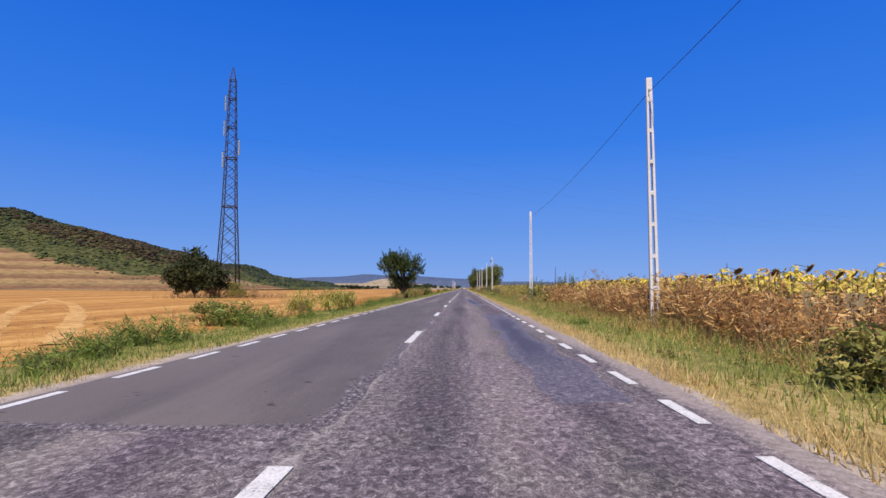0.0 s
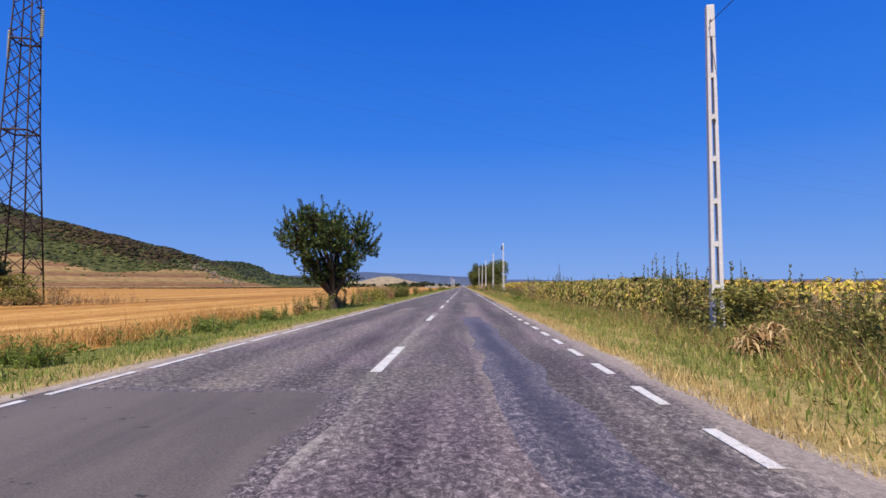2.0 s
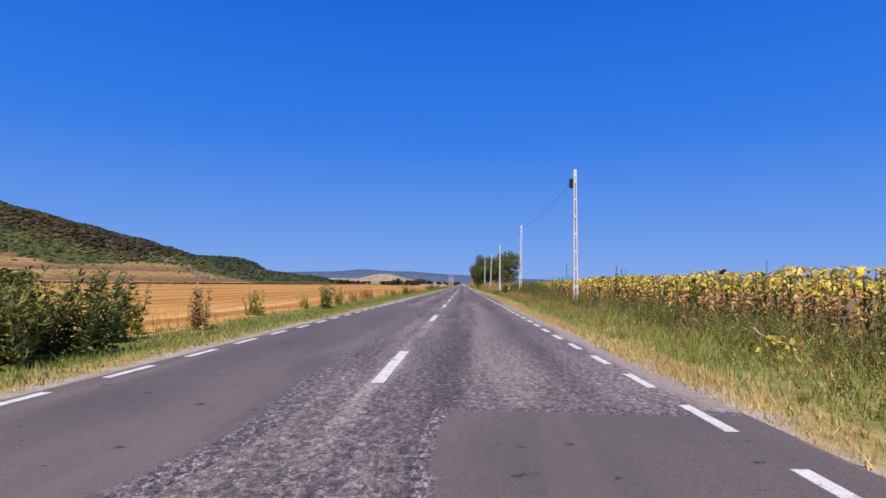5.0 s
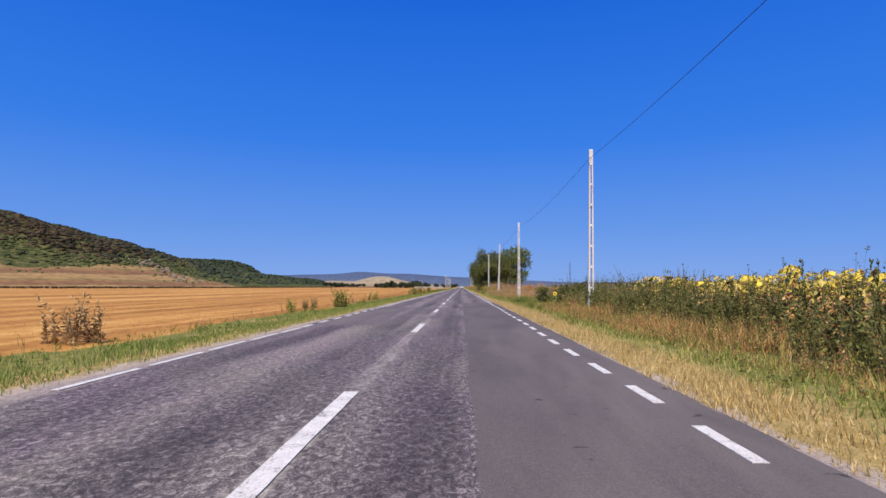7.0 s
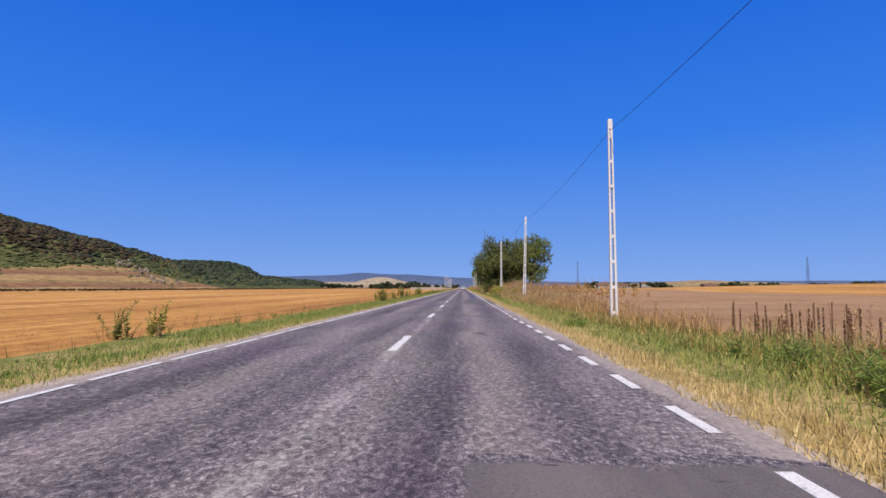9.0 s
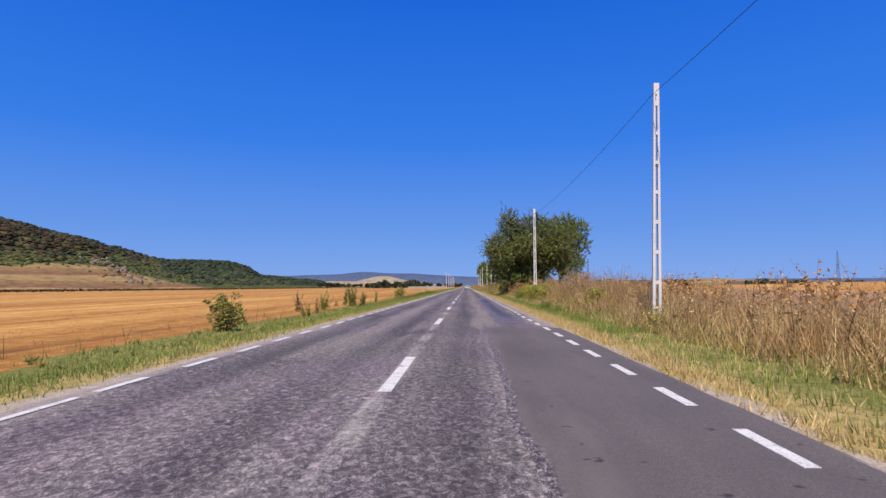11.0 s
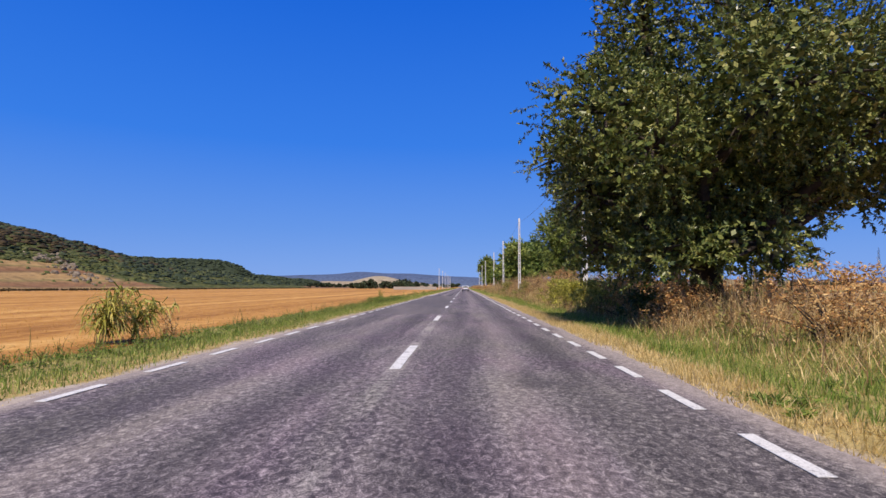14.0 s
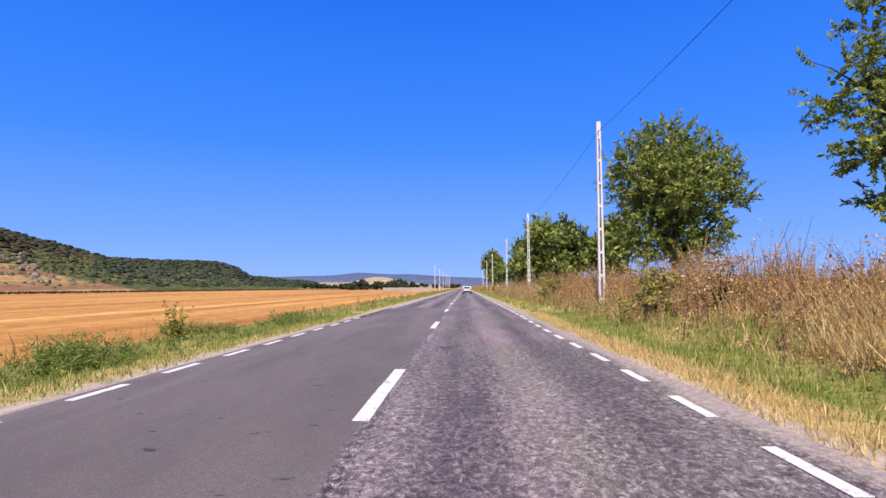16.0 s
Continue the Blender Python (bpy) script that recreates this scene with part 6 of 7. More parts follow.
def reed(x, y, h, w, seed, material, label, lean=0.5):
    """Reed stems that arch over to one side, with long ribbon leaves that bend down from them."""
    g = np.random.default_rng(seed)
    n = max(5, int(17 * w))
    base = np.stack([g.normal(size=n) * w * 0.16, g.normal(size=n) * w * 0.16, np.full(n, -0.04)], -1)
    tall = h * g.uniform(0.55, 1.05, n)
    side = np.stack([lean * g.uniform(0.2, 1.5, n) + g.normal(size=n) * 0.16, g.normal(size=n) * 0.22], -1) * tall[:, None]
    sv, sf, lv, lf = [], [], [], []

    def ribbon(vs, fs, pts, widths, across):
        o = sum(len(q) for q in vs)
        vs.append(np.concatenate([np.stack([p - across * k, p + across * k]) for p, k in zip(pts, widths)]))
        fs.append(np.array([[o + 2 * j, o + 2 * j + 1, o + 2 * j + 3, o + 2 * j + 2] for j in range(len(pts) - 1)]))

    for k in range(n):
        def at(u):
            return base[k] + np.array([side[k, 0] * u * u, side[k, 1] * u * u, tall[k] * (u - 0.18 * u ** 4)])
        turn = g.uniform(0, 3.14)
        across = np.array([math.cos(turn), math.sin(turn), 0])
        ribbon(sv, sf, [at(u) for u in (0, 0.35, 0.7, 1.0)], (0.009, 0.008, 0.006, 0.003), across)
        for j in range(13):
            u = 0.15 + 0.85 * (j + g.uniform()) / 13
            ang = g.normal() * 1.1 + (math.pi if g.uniform() < 0.25 else 0.0)
            out = np.array([math.cos(ang), math.sin(ang), 0])
            far = (0.36 + 0.34 * g.uniform()) * min(1.1, h) * (1.0 - 0.35 * u)
            p = at(u)
            pts = [p, p + out * far * 0.4 + np.array([0, 0, far * 0.42]), p + out * far * 0.85 + np.array([0, 0, far * 0.30]), p + out * far * 1.15 - np.array([0, 0, far * 0.25])]
            flat = np.cross(out, [0, 0, 1]) + g.normal(size=3) * 0.35
            ribbon(lv, lf, pts, (0.009, 0.024, 0.019, 0.001), flat / np.linalg.norm(flat))
    th = tagged(new("reed_clump"), label, "reed", "reed clumps on the verge")
    part("branchwork", from_arrays("branchwork", np.concatenate(sv), np.concatenate(sf), [GREENSTEM]), None, th)["kind"] = "stuff"
    part("foliage", from_arrays("foliage", np.concatenate(lv), np.concatenate(lf), [material]), None, th)["kind"] = "stuff"
    th.location = (x, y, float(ground_z(x, y)))


for i, (x, y, h, w) in enumerate(((-8.1, 292.3, 1.75, 1.1), (-7.7, 292.9, 1.35, 0.6), (-7.14, 33.4, 1.55, 0.8), (-7.0, 36.9, 1.45, 0.9), (-7.9, 28.6, 1.7, 0.45), (-7.35, 35.2, 1.5, 0.6), (-8.3, 34.2, 1.25, 0.4))):
    reed(x, y, h, w, 700 + i, REED, "arching yellow-green reed clump at the stubble's edge")
reed(6.6, 50.6, 0.75, 0.7, 730, BROWN, "dry brown reed clump bending over the verge", 0.5)
SPIKY_6 = [(-7.2 + 0.5 * math.sin(7.3 * k), 66.0 + 0.8 * k, 0.85 + 0.2 * math.sin(3.3 * k), 0.45) for k in range(32)]
WEEDLOOK = ((OLIVE, "upright olive-green weed at the stubble's edge"), (BROWN, "upright weed gone to brown seed at the stubble's edge"), (REED, "upright yellow-green weed at the stubble's edge"))
for i, (x, y, h, w) in enumerate(SPIKY + SPIKY_2 + SPIKY_3 + SPIKY_4 + SPIKY_5 + SPIKY_6):
    mat, lab = (MUGWORT, "upright dark green weed at the stubble's edge") if 103 < y < 118 and i % 2 else WEEDLOOK[i % 3 if y > 78 else i % 2]
    verge_plant("tall_weed", x, y, h * 1.22, w * 0.8, 3, 60, 0.058, (mat, GREENSTEM), lab, "weed", "tall weeds on the verge", 300 + i, 0.21, taper=0.55, lowest=0.08, steep=(-0.3, 1.2), long=3.2)


def shrub(x, y, w, h, seed, material, label, leaf=0.042, group="roadside shrubs"):
    g = np.random.default_rng(seed)
    th = tagged(new("shrub"), label, "shrub", group)
    n = int(26 * w * h) + 12
    c = np.stack([g.normal(size=n) * w * 0.24, g.normal(size=n) * w * 0.24, h * g.uniform(0.12, 0.92, n)], -1)
    c[:, :2] *= (1.15 - 0.5 * c[:, 2:] / h)
    v, f = tufts(c, 0.22 * g.uniform(0.6, 1.3, n), 28, leaf * 1.2, g, 0.75, 2.8)
    bm = bmesh.new()
    for q in c[:14]:
        add_tube(bm, [(q[0] * 0.15, q[1] * 0.15, -0.1), (q[0] * 0.6, q[1] * 0.6, q[2] * 0.55), tuple(q)], [0.022, 0.014, 0.005], 4)
    part("branchwork", bm, BARK, th)
    part("foliage", from_arrays("foliage", v, f, [material]), None, th)
    th.location = (x, y, float(ground_z(x, y)))
    return th


for i, (x, y, w, h, m, lab) in enumerate([(6.35, 7.3, 0.9, 0.8, OLIVE, "olive bushy shrub in the verge"), (5.9, 88.0, 0.95, 0.42, LUSH, "low broad-leaved green shrub"), (7.9, 42.7, 1.3, 1.2, OLIVE, "olive bush before the sunflowers"),
                                          (6.9, 267.2, 2.0, 1.3, SHRUBLEAF, "yellow-green bramble on the bank"), (7.3, 270.4, 2.3, 1.2, SHRUBLEAF, "yellow-green bramble on the bank"), (7.6, 273.8, 2.3, 1.2, SHRUBLEAF, "green bramble on the bank"), (7.7, 277.6, 2.3, 1.2, SHRUBLEAF, "yellow-green bramble on the bank"), (7.9, 281.4, 2.3, 1.2, SHRUBLEAF, "yellow-green bramble on the bank"), (9.2, 279.0, 2.4, 1.25, SHRUBLEAF, "yellow-green bramble on the bank"), (9.2, 274.5, 2.4, 1.25, SHRUBLEAF, "green bramble on the bank"), (7.0, 263.4, 1.8, 1.0, SHRUBLEAF, "low bramble on the bank"),
                                          (7.4, 304.5, 2.6, 1.4, SHRUBLEAF, "yellow-green leafy shrub on the bank"), (7.2, 308.6, 2.8, 1.4, SHRUBLEAF, "yellow-green leafy shrub on the bank"), (7.0, 312.8, 2.2, 1.6, SHRUBLEAF, "yellow-green leafy shrub on the bank"),
                                          (7.4, 300.4, 2.4, 1.7, RUST, "rust-brown dry shrub under the walnut tree"), (8.0, 289.0, 2.4, 1.5, RUST, "rust-brown dry shrub under the walnut tree"), (7.1, 294.6, 2.0, 1.3, RUST, "rust-brown dry shrub under the walnut tree"),
                                          (8.6, 256.6, 2.4, 1.9, BROWN, "brown dry bush in the tall weeds"), (9.7, 262.6, 2.5, 2.1, BROWN, "brown dry bush in the tall weeds"), (9.4, 285.0, 2.4, 1.8, RUST, "rust-brown dry shrub beside the walnut tree"), (10.4, 281.5, 2.3, 1.8, RUST, "rust-brown dry shrub beside the walnut tree"), (7.2, 297.5, 1.6, 1.1, DARKLEAF, "dark green shrub in the tree's shade"), (7.8, 249.6, 1.2, 1.0, SHRUBLEAF, "small yellowing shrub by the pole"), (-8.7, 21.0, 1.4, 0.9, OLIVE, "low olive bush at the stubble's edge"), (9.7, 327.0, 2.6, 2.1, RUST, "rust-orange dry bush on the bank"), (8.2, 333.2, 2.4, 1.6, BROWN, "brown dry bush on the bank"), (7.5, 336.0, 2.2, 1.5, OLIVE, "olive shrub on the bank"), (7.4, 358.0, 2.4, 1.6, OLIVE, "olive shrub on the bank"), (-7.3, 110.6, 2.4, 1.7, MUGWORT, "dense dark green bush of weeds at the stubble's edge"), (-7.1, 238.6, 1.1, 1.3, OLIVE, "leafy olive bush at the stubble's edge"), (-6.5, 109.2, 1.7, 1.2, MUGWORT, "dense dark green bush of weeds at the stubble's edge"),
                                          (-33.0, 81.0, 3.0, 2.5, OLIVE, "olive bush at the pylon's foot"), (-35.6, 80.2, 3.0, 1.9, BROWN, "brown dry bush at the pylon's foot"), (-30.2, 82.0, 2.6, 1.5, BROWN, "brown dry bush at the pylon's foot"), (-31.6, 80.4, 2.4, 1.4, OLIVE, "olive bush at the pylon's foot"), (8.4, 54.6, 2.2, 1.45, OLIVE, "olive bush of weeds before the sunflowers"),
                                          (7.3, 181.2, 1.3, 1.4, MUGWORT, "dark green bush of weeds at the field corner"), (8.3, 177.8, 1.7, 1.6, MUGWORT, "dark green bush of weeds at the field corner"), (9.4, 179.2, 1.9, 1.6, MUGWORT, "dark green bush of weeds at the field corner")]):
    shrub(x, y, w, h, 500 + i, m, lab, 0.026 if m in (BROWN, RUST) else 0.042)

# ---------------- single stalks and docks ----------------
def dead_stalk(x, y, h, seed, label):
    """A bare dry stalk that branches into a fine airy head."""
    g = np.random.default_rng(seed)
    th = tagged(new("dead_stalk"), label, "dead stalk", "dead stalks in the weeds")
    bm = bmesh.new()
    add_tube(bm, [(0, 0, -0.05), (0.02, 0.01, h * 0.4), (0.06 * g.normal(), 0.05, h * 0.82)], [0.017, 0.012, 0.006], 5)
    part("stem", bm, PALESTALK, th)
    bm = bmesh.new()
    for k in range(34):
        z, a = h * g.uniform(0.35, 0.86), g.uniform(0, 6.283)
        r = h * g.uniform(0.10, 0.24)
        tip = Vector((r * math.cos(a), r * math.sin(a), z + r * g.uniform(0.5, 1.1)))
        add_tube(bm, [(0.02, 0.01, z), tuple(tip * 0.55 + Vector((0, 0, z * 0.45))), tuple(tip)], [0.005, 0.003, 0.002], 3)
        for _ in range(8):
            add_tube(bm, [tuple(tip), tuple(tip + Vector((g.normal() * 0.09, g.normal() * 0.09, abs(g.normal()) * 0.09)))], [0.0035, 0.006], 3)
    part("branching_head", bm, PALESTALK, th)
    th.location = (x, y, float(ground_z(x, y)))
    return th


PALESTALK = plain("bleached_dry_stalk", (0.30, 0.215, 0.13, 1), 0.85, 12.0, 0.3)
for i, (x, y, h) in enumerate(((9.0, 31.8, 2.4), (9.1, 34.4, 2.1), (6.4, 81.3, 1.5), (7.55, 104.8, 1.6), (8.6, 106.5, 2.1), (8.9, 187.6, 1.5), (8.5, 260.2, 2.2))):
    dead_stalk(x, y, h, 900 + i, "thin bleached dead stalk with a fine branching head")


def dock(x, y, h, seed):
    """A dry dock: a stem crowded with dark rusty seeds."""
    g = np.random.default_rng(seed)
    th = tagged(new("dry_dock"), "dry dark-brown dock stalk standing by the ploughed soil", "dock", "dry docks by the ploughed field")
    bm = bmesh.new()
    add_tube(bm, [(0, 0, -0.05), (0.03 * g.normal(), 0.02, h)], [0.010, 0.005], 5)
    part("stem", bm, DRYSTEM, th)
    n = 150
    z = h * g.uniform(0.35, 1.0, n)
    a, r = g.uniform(0, 6.283, n), 0.026 * (1.05 - 0.6 * (z / h)) * g.uniform(0.3, 1.0, n)
    v, f = cards(np.stack([r * np.cos(a), r * np.sin(a), z], -1), np.full(n, 0.022), g)
    part("seed_spike", from_arrays("seed_spike", v, f, [DOCKSEED]), None, th)
    th.location = (x, y, float(ground_z(x, y)))
    return th


DOCKSEED = leafy("dark_rusty_dock_seeds", [(0.2, (0.14, 0.066, 0.036, 1)), (0.5, (0.26, 0.135, 0.070, 1)), (0.85, (0.42, 0.25, 0.14, 1))], 0.8, 0.1, 0.5)
for k in range(34):
    dock(8.5 + 0.5 * math.sin(2.4 * k) + 0.012 * k, 190.2 + 0.17 * k, 0.80 + 0.2 * math.sin(3.7 * k), 940 + k)
for i, (x, y, h) in enumerate(((6.4, 105.4, 0.8), (6.8, 238.2, 0.85), (7.2, 239.4, 0.7))):
    verge_plant("broad_leaf_plant", x, y, h, 0.6, 2, 9, 0.15, (SUNLEAF if i else SHRUBLEAF, GREENSTEM), "pale yellow-green broad-leaved plant at the field's edge", "plant", "broad-leaved plants", 980 + i, 0.3, long=1.5, taper=0.5)

# ---------------- sunflowers ----------------
def sunflower_shape(seed, rough=False, withered=False):
    """Places, corners and material of one ripe, drooping sunflower, 1.7 m tall. Materials: stem, leaf, head, bracts, dead leaf, olive leaf."""
    g = np.random.default_rng(seed)
    groups = {0: [], 1: [], 2: [], 3: [], 4: [], 5: []}
    top = np.array([g.normal() * 0.06, g.normal() * 0.06, 1.55])
    path = [np.zeros(3), top * 0.5 + np.array([0.02, 0, 0]), top, top + np.array([0, -0.10, 0.07]), top + np.array([0, -0.2, 0.0])]
    path[3][:2] += g.normal(size=2) * 0.05
    path[4][:2] += g.normal(size=2) * 0.08
    if rough:
        path = [path[2] * 0.55] + path[2:]
    ring = [np.stack([p + 0.017 * np.array([math.cos(k * 2.094), math.sin(k * 2.094), 0]) for k in range(3)]) for p in path]
    v = np.concatenate(ring)
    f = [[3 * i + k, 3 * i + (k + 1) % 3, 3 * i + 3 + (k + 1) % 3, 3 * i + 3 + k] for i in range(len(path) - 1) for k in range(3)]
    groups[0].append((v, np.array(f)))
    for k in range(58 if withered else 0):
        z, a = g.uniform(0.3, 1.6), g.uniform(0, 6.28)
        d, n = np.array([math.cos(a), math.sin(a), 0]), np.array([-math.sin(a), math.cos(a), 0])
        fall, wide = g.uniform(0.10, 0.28), g.uniform(0.012, 0.034)
        o = top * z / 1.55 + d * 0.01
        m = o + d * g.uniform(0.06, 0.20) + [0, 0, g.uniform(-0.03, 0.05)]
        tip = m + d * g.uniform(-0.03, 0.08) + n * g.uniform(-0.08, 0.08) - [0, 0, fall]
        v = np.array([o, m, tip, m + n * wide - [0, 0, 0.4 * fall], m - n * wide - [0, 0, 0.3 * fall]])
        groups[int(g.choice((1, 4, 5), p=(0.14, 0.24, 0.62)))].append((v, np.array([[1, 0, 3, 2], [1, 2, 4, 0]])))
    for k in range(0 if withered else 12 if rough else 40):
        z = 1.62 - (0.45 if rough else 1.25) * g.uniform(0, 1) ** 1.25
        a, s = g.uniform(0, 6.28), g.uniform(0.05, 0.105) * (1.7 if rough else 1.0)
        d, n = np.array([math.cos(a), math.sin(a), 0]), np.array([-math.sin(a), math.cos(a), 0])
        sag, curl = g.uniform(-0.1, 1.3), g.uniform(-0.4, 0.4)
        o = top * z / 1.55 + d * g.uniform(0.02, 0.16)
        m, tip = o + d * 0.9 * s + [0, 0, 0.25 * s - 0.4 * s * sag], o + d * 1.7 * s + n * curl * s + [0, 0, -1.5 * s * sag]
        v = np.array([o, m, tip, m + n * 0.62 * s - [0, 0, g.uniform(0.1, 0.7) * s], m - n * 0.62 * s - [0, 0, g.uniform(0.1, 0.7) * s]])
        dry = z < 1.12 or g.uniform() < 0.16
        groups[4 if dry else 1].append((v, np.array([[1, 0, 3, 2], [1, 2, 4, 0]])))
    c, ax = path[-1] + np.array([0, -0.03, -0.02]), np.array([g.normal() * 0.25, -0.75, -0.5 - 0.4 * g.uniform()])
    ax /= np.linalg.norm(ax)
    u = np.cross(ax, [1, 0, 0.1])
    u /= np.linalg.norm(u)
    w = np.cross(ax, u)
    r, m = g.uniform(0.085, 0.125), 9
    circ = [math.cos(2 * math.pi * k / m) * u + math.sin(2 * math.pi * k / m) * w for k in range(m)]
    front = np.array([c + ax * 0.05] + [c + q * r * 0.98 + ax * 0.025 for q in circ])
    groups[2].append((front, np.array([[0, 1 + k, 1 + (k + 1) % m, 0] for k in range(m)])))
    back = np.array([c - ax * 0.03] + [c + q * r + ax * 0.02 for q in circ] + [c + q * r * g.uniform(1.2, 1.65) + ax * g.uniform(-0.02, 0.06) for q in circ])
    groups[3].append((back, np.array([[0, 1 + (k + 1) % m, 1 + k, 0] for k in range(m)])))
    groups[3].append((back, np.array([[1 + k, 1 + (k + 1) % m, 1 + m + k, 1 + k] for k in range(m)])))
    return {k: join(s) for k, s in groups.items() if s}


def clean(f):
    """Quads with a doubled last corner become triangles."""
    tri = (f[:, 3] == f[:, 0])
    q = f[~tri]
    return np.concatenate([f[tri][:, :3], q[:, [0, 1, 2]], q[:, [0, 2, 3]]])


SHAPES = [sunflower_shape(s) for s in range(70, 76)]
ROUGH = [sunflower_shape(s, True) for s in range(80, 84)]
WITHERED = [sunflower_shape(s, withered=True) for s in range(90, 95)]
SUNMATS = [SUNSTEM, SUNLEAF, SUNHEAD, SUNBACK, RUST, OLIVE]


def plant_places(x0, x1, row, gap, y0, y1):
    px, py = [], []
    for x in np.arange(x0, x1, row):
        y = np.arange(y0, y1, gap)
        y = y + rng.normal(size=len(y)) * gap * 0.3
        px.append(x + rng.normal(size=len(y)) * 0.09)
        py.append(y)
    return np.concatenate(px), np.concatenate(py)


def stunted(y):
    """The sunflowers stand lower along one stretch of the field."""
    return 1.0 + 0.06 * step(y, 104, 112) * (1 - step(y, 140, 150)) - (0.16 - 0.09 * step(y, 58, 66)) * step(y, 42, 52) * (1 - step(y, 92, 104))


def sunflower_crop(name, shapes, px, py, label, mats):
    vs, fs, ms, o = [], [], [], 0
    which = rng.integers(0, len(shapes), len(px))
    turn = 1.35 + rng.normal(size=len(px)) * 0.6
    size = rng.uniform(0.99, 1.14, len(px)) * (1 + 0.05 * wave(px, py, 7.0, 6.0)) * stunted(py)
    gz = ground_z(px, py)
    for k, shape in enumerate(shapes):
        sel = which == k
        c, s = np.cos(turn[sel])[:, None], np.sin(turn[sel])[:, None]
        for mat, (v, f) in shape.items():
            f = clean(f)
            X = (v[:, 0] * c - v[:, 1] * s) * size[sel, None] + px[sel, None]
            Y = (v[:, 0] * s + v[:, 1] * c) * size[sel, None] + py[sel, None]
            Z = v[:, 2] * size[sel, None] + gz[sel, None]
            m = X.shape[0]
            vs.append(np.stack([X, Y, Z], -1).reshape(-1, 3))
            fs.append((f[None] + (np.arange(m) * len(v))[:, None, None]).reshape(-1, 3) + o)
            ms.append(np.full(m * len(f), mat))
            o += m * len(v)
    return tagged(part(name, from_arrays(name, np.concatenate(vs), np.concatenate(fs), mats, np.concatenate(ms))), label, "sunflowers", kind="stuff")


px, py = plant_places(10.05, 11.6, 0.8, 0.55, -4, 168)
sunflower_crop("sunflower_rows", SHAPES, px, py, "dense rows of ripe yellowing sunflowers", SUNMATS)
px, py = plant_places(8.2, 9.4, 0.40, 0.45, 60, 102)
sunflower_crop("withered_sunflower_rows", WITHERED, px, py, "withered sunflowers with limp ochre leaves along the verge", [SUNSTEM, SUNLEAF, SUNHEAD, OLIVE, BROWN, OLIVE])
px, py = plant_places(12.4, 32.0, 2.8, 2.1, -4, 178)
sunflower_crop("sunflower_field", ROUGH, px, py, "wide field of ripe sunflowers", SUNMATS)


def sunflower_thing(shape):
    th = tagged(new("sunflower"), "ripe sunflower with a drooping dark head and yellowing leaves", "sunflower", "front row of sunflowers")
    for mat, name in ((0, "stem"), (1, "foliage"), (2, "seed_head"), (3, "flower_back"), (4, "dead_foliage")):
        if mat not in shape:
            continue
        v, f = shape[mat]
        part(name, from_arrays(name, v, clean(f), [SUNMATS[mat]]), None, th)
    return th


models = [sunflower_thing(s) for s in SHAPES]
used = set()
for k in range(250):
    x, y = 9.45 + 0.12 * rng.normal(), -6 + 0.655 * k + 0.1 * rng.normal()
    m = pose(x, y, float(ground_z(x, y)), 4 * rng.normal(), 4 * rng.normal(), 78 + 36 * rng.normal()) @ Matrix.Scale(rng.uniform(0.96, 1.12) * float(stunted(y)), 4)
    j = k % 6
    if j in used:
        copy_thing(models[j], m)
    else:
        used.add(j)
        models[j].matrix_world = m

def fallen_sunflower(x, y):
    """A snapped pale stem that leans over, with the yellowed head and leaves hanging into the grass."""
    g = np.random.default_rng(77)
    th = tagged(new("fallen_sunflower"), "snapped sunflower with a pale bent stem and yellow leaves", "sunflower")
    bm = bmesh.new()
    add_tube(bm, [(-0.25, 0.1, 0.62), (-0.16, 0.05, 0.50), (0.1, 0.0, 0.38), (0.42, -0.05, 0.32)], [0.034, 0.026, 0.02, 0.016], 7)
    part("stem", bm, PALESTALK, th)
    n = 46
    p = np.stack([g.normal(size=n) * 0.24 + 0.22, g.normal(size=n) * 0.12, g.uniform(0.03, 0.46, n)], -1)
    v, f = cards(p, np.full(n, 0.095), g, 1.6, 0.3)
    part("foliage", from_arrays("foliage", v, f, [SUNLEAF]), None, th)["kind"] = "stuff"
    th.location = (x, y, float(ground_z(x, y)))
    return th


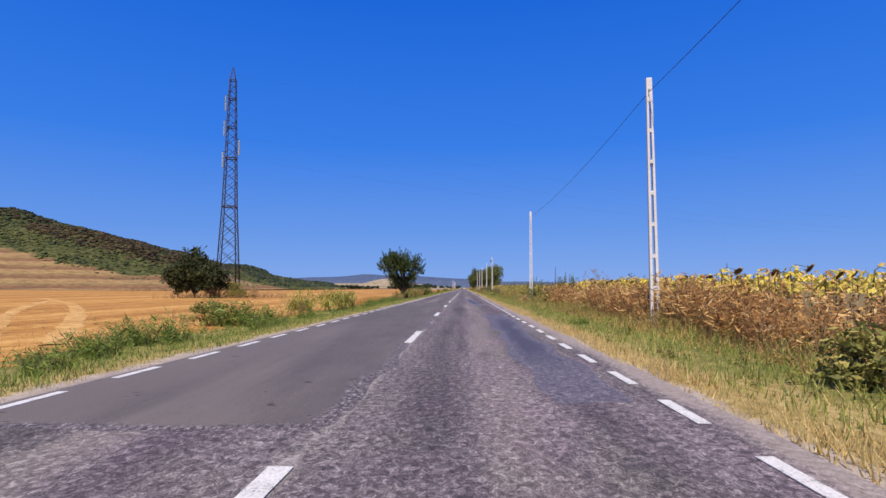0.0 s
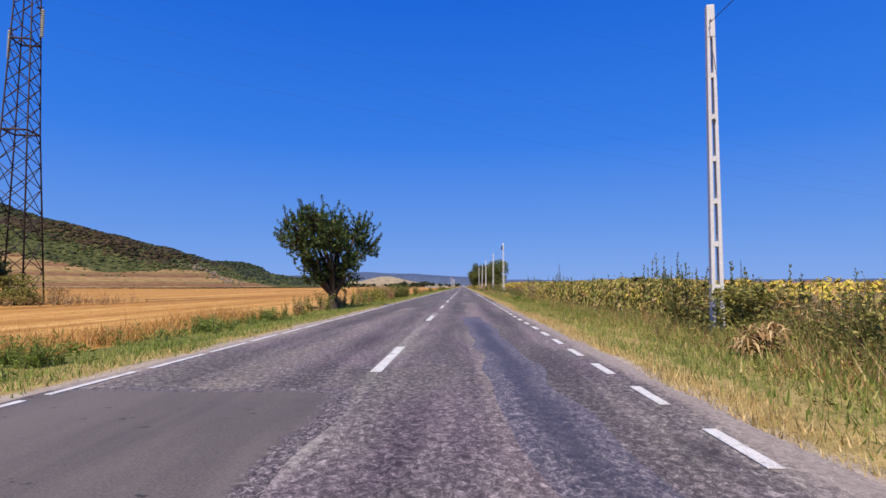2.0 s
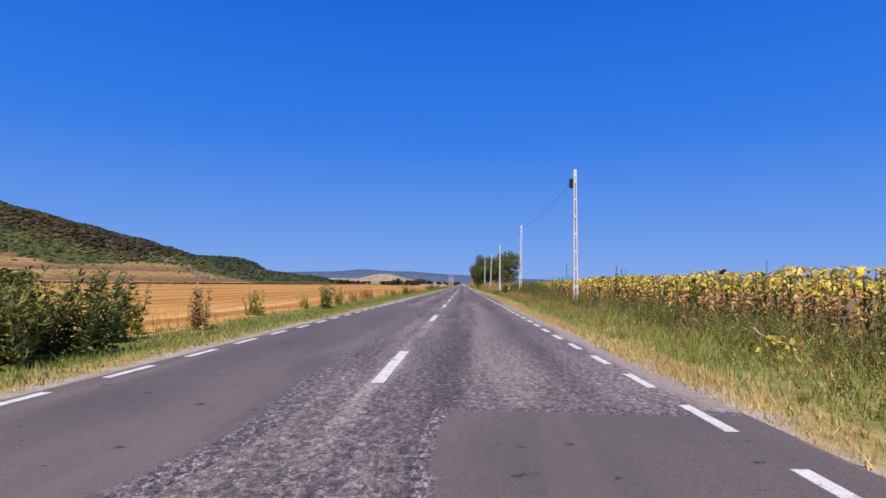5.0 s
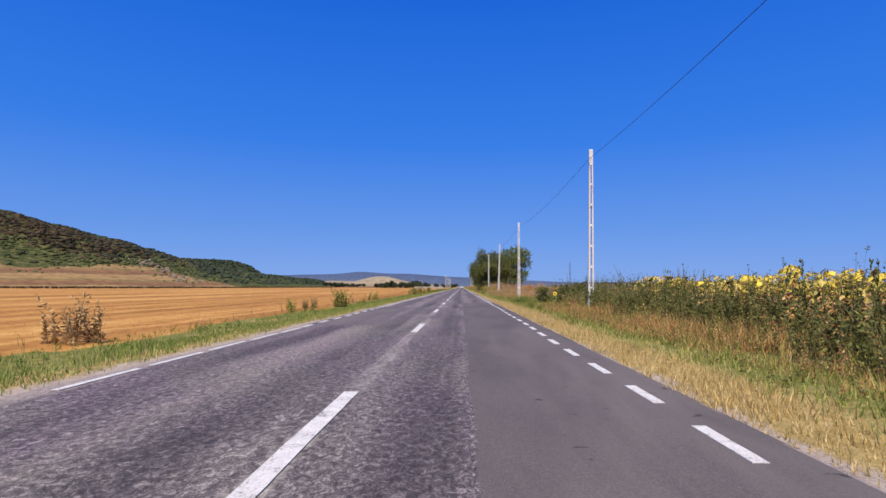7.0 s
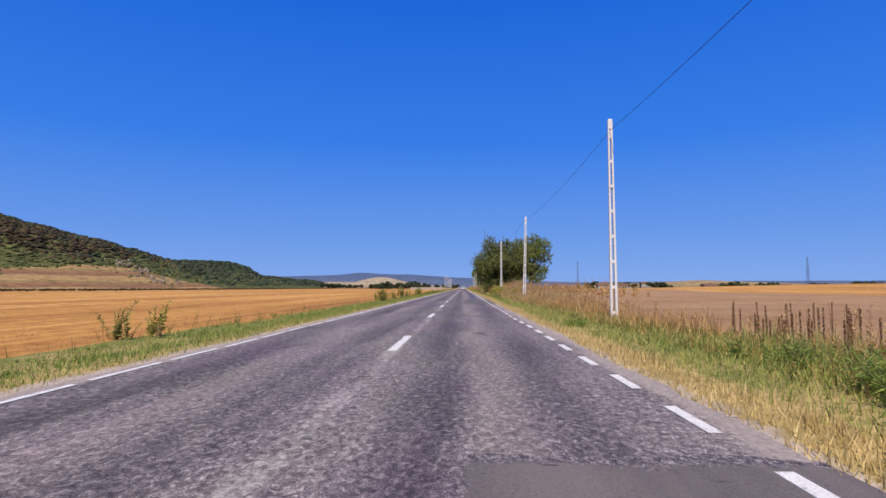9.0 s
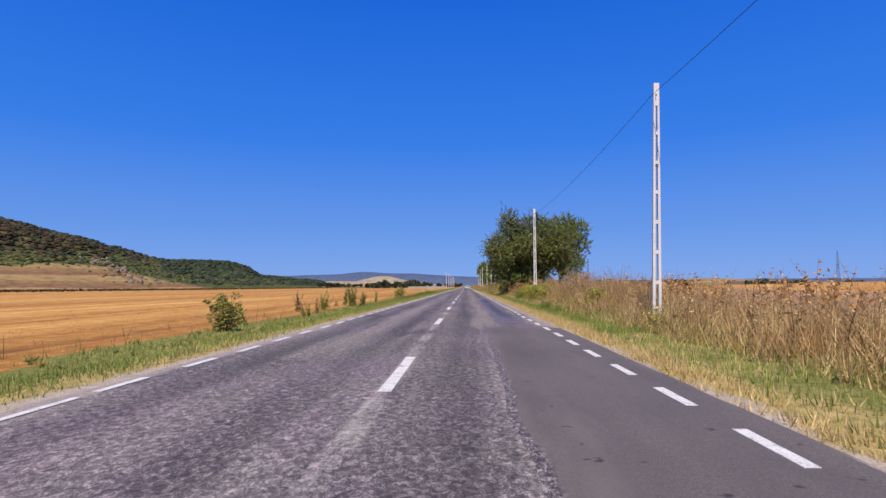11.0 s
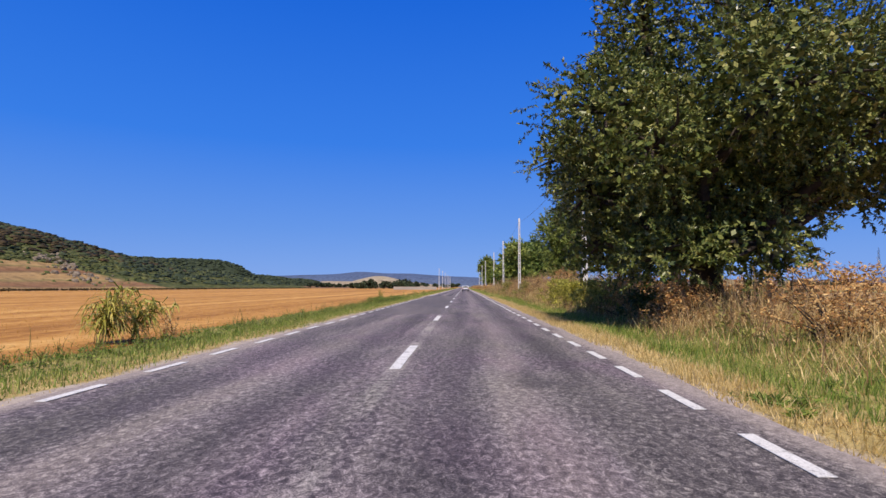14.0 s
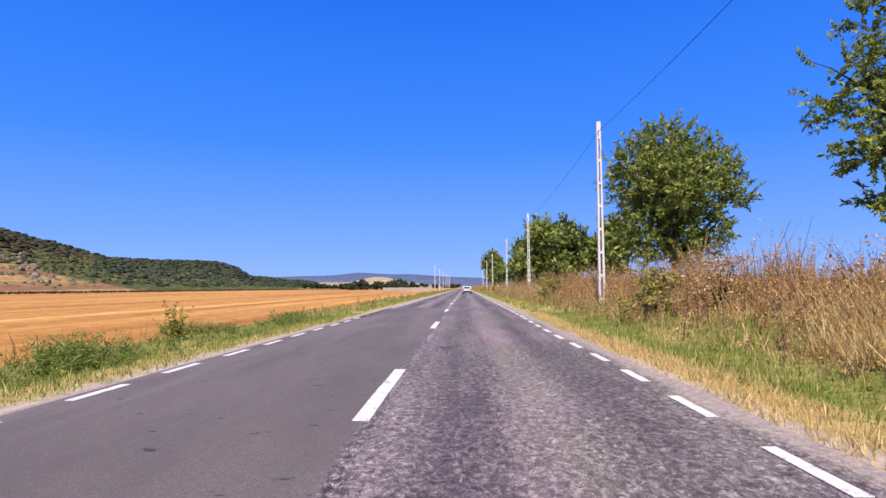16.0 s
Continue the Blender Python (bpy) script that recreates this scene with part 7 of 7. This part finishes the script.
def late_sunflower(x, y, h):
    """A low sunflower still in bloom: stem, broad leaves, ray petals round a dark disc."""
    g = np.random.default_rng(78)
    th = tagged(new("blooming_sunflower"), "low sunflower in yellow bloom among the weeds", "sunflower")
    bm = bmesh.new()
    add_tube(bm, [(0, 0, -0.05), (0.03, 0, h * 0.6), (0, -0.02, h)], [0.016, 0.013, 0.01], 6)
    part("stem", bm, GREENSTEM, th)
    n = 16
    v, f = cards(np.stack([g.normal(size=n) * 0.13, g.normal(size=n) * 0.13, g.uniform(0.15, 0.85, n) * h], -1), np.full(n, 0.13), g, 1.5, 0.4)
    part("foliage", from_arrays("foliage", v, f, [LUSH]), None, th)["kind"] = "stuff"
    c, ax = Vector((0, -0.05, h)), Vector((-0.25, -0.95, 0.15)).normalized()
    u = ax.cross(Vector((0, 0, 1))).normalized()
    w = u.cross(ax)
    bm = bmesh.new()
    add_tube(bm, [tuple(c - ax * 0.01), tuple(c + ax * 0.03)], [0.055, 0.045], 12)
    part("disc", bm, SUNHEAD, th)
    for k in range(18):
        a = k * 0.349
        d, e = math.cos(a) * u + math.sin(a) * w, -math.sin(a) * u + math.cos(a) * w
        bm = bmesh.new()
        q = [bm.verts.new(c + d * r + e * b + ax * z) for r, b, z in ((0.045, 0, 0.015), (0.09, 0.02, 0.025), (0.15, 0, 0.01), (0.09, -0.02, 0.025))]
        bm.faces.new(q)
        part("petal", bm, SUNBACK, th)
    th.location = (x, y, float(ground_z(x, y)))
    return th


fallen_sunflower(6.75, 111.4)
late_sunflower(7.3, 176.2, 0.95)

# ---------------- car far ahead ----------------
CARPAINT = plain("silver_car_paint", (0.55, 0.56, 0.58, 1), 0.3, 6.0, 0.05, 0.3)
REDLENS = plain("red_lamp_lens", (0.35, 0.015, 0.012, 1), 0.25, 20.0, 0.1)


def car(x, y):
    th = tagged(new("hatchback_car"), "small silver hatchback on the road far ahead", "car")
    bm = bmesh.new()
    side = [(-2.0, 0.28), (-2.05, 0.62), (-1.98, 0.95), (-1.65, 1.42), (-1.2, 1.5), (0.1, 1.48), (0.95, 1.0), (1.85, 0.85), (2.05, 0.6), (2.0, 0.28)]
    rows = [[bm.verts.new((w * (1 - 0.13 * max(0, z - 0.9) / 0.6), yy, z)) for yy, z in side] for w in (-0.84, 0.84)]
    n = len(side)
    for k in range(n):
        bm.faces.new((rows[0][k], rows[0][(k + 1) % n], rows[1][(k + 1) % n], rows[1][k]))
    bm.faces.new(rows[0])
    bm.faces.new(rows[1][::-1])
    bmesh.ops.recalc_face_normals(bm, faces=bm.faces[:])
    bmesh.ops.bevel(bm, geom=bm.edges[:], offset=0.05, segments=2, affect="EDGES")
    body = part("body", bm, CARPAINT, th)
    bm = bmesh.new()
    v = [bm.verts.new(p) for p in ((-0.66, -1.955, 1.02), (0.66, -1.955, 1.02), (0.58, -1.725, 1.36), (-0.58, -1.725, 1.36))]
    w = [bm.verts.new(q.co + Vector((0, 0.05, -0.03))) for q in v]
    bm.faces.new(v), bm.faces.new(w[::-1])
    for k in range(4):
        bm.faces.new((v[k], w[k], w[(k + 1) % 4], v[(k + 1) % 4]))
    part("rear_window", bm, WINDOW, th)
    for s in (-1, 1):
        bm = bmesh.new()
        add_box(bm, (s * 0.7 - 0.1, -2.07, 0.72), (s * 0.7 + 0.1, -1.93, 1.02), 0.02)
        part("tail_light", bm, REDLENS, th)
        bm = bmesh.new()
        v = [bm.verts.new(p) for p in ((s * 0.825, -1.5, 1.0), (s * 0.825, 0.55, 1.0), (s * 0.745, 0.05, 1.4), (s * 0.745, -1.3, 1.4))]
        w = [bm.verts.new(q.co - Vector((s * 0.04, 0, 0))) for q in v]
        bm.faces.new(v), bm.faces.new(w[::-1])
        for k in range(4):
            bm.faces.new((v[k], w[k], w[(k + 1) % 4], v[(k + 1) % 4]))
        part("side_window", bm, WINDOW, th)
        for yy in (-1.3, 1.3):
            bm = bmesh.new()
            add_tube(bm, [(s * 0.64, yy, 0.31), (s * 0.85, yy, 0.31)], [0.31, 0.31], 18)
            wheel = part("wheel", bm, BLACK, th)
            bm = bmesh.new()
            add_tube(bm, [(s * 0.80, yy, 0.31), (s * 0.862, yy, 0.31)], [0.2, 0.18], 14)
            part("rim", bm, CARPAINT, wheel)
    bm = bmesh.new()
    add_box(bm, (-0.8, -2.12, 0.32), (0.8, -1.98, 0.58), 0.04)
    part("bumper", bm, BLACK, th)
    bm = bmesh.new()
    add_box(bm, (-0.26, -2.10, 0.66), (0.26, -2.05, 0.77), 0.005)
    part("plate", bm, PAINT, th)
    th.location = (x, y, 0.0)
    return th


car(1.45, 424.0)
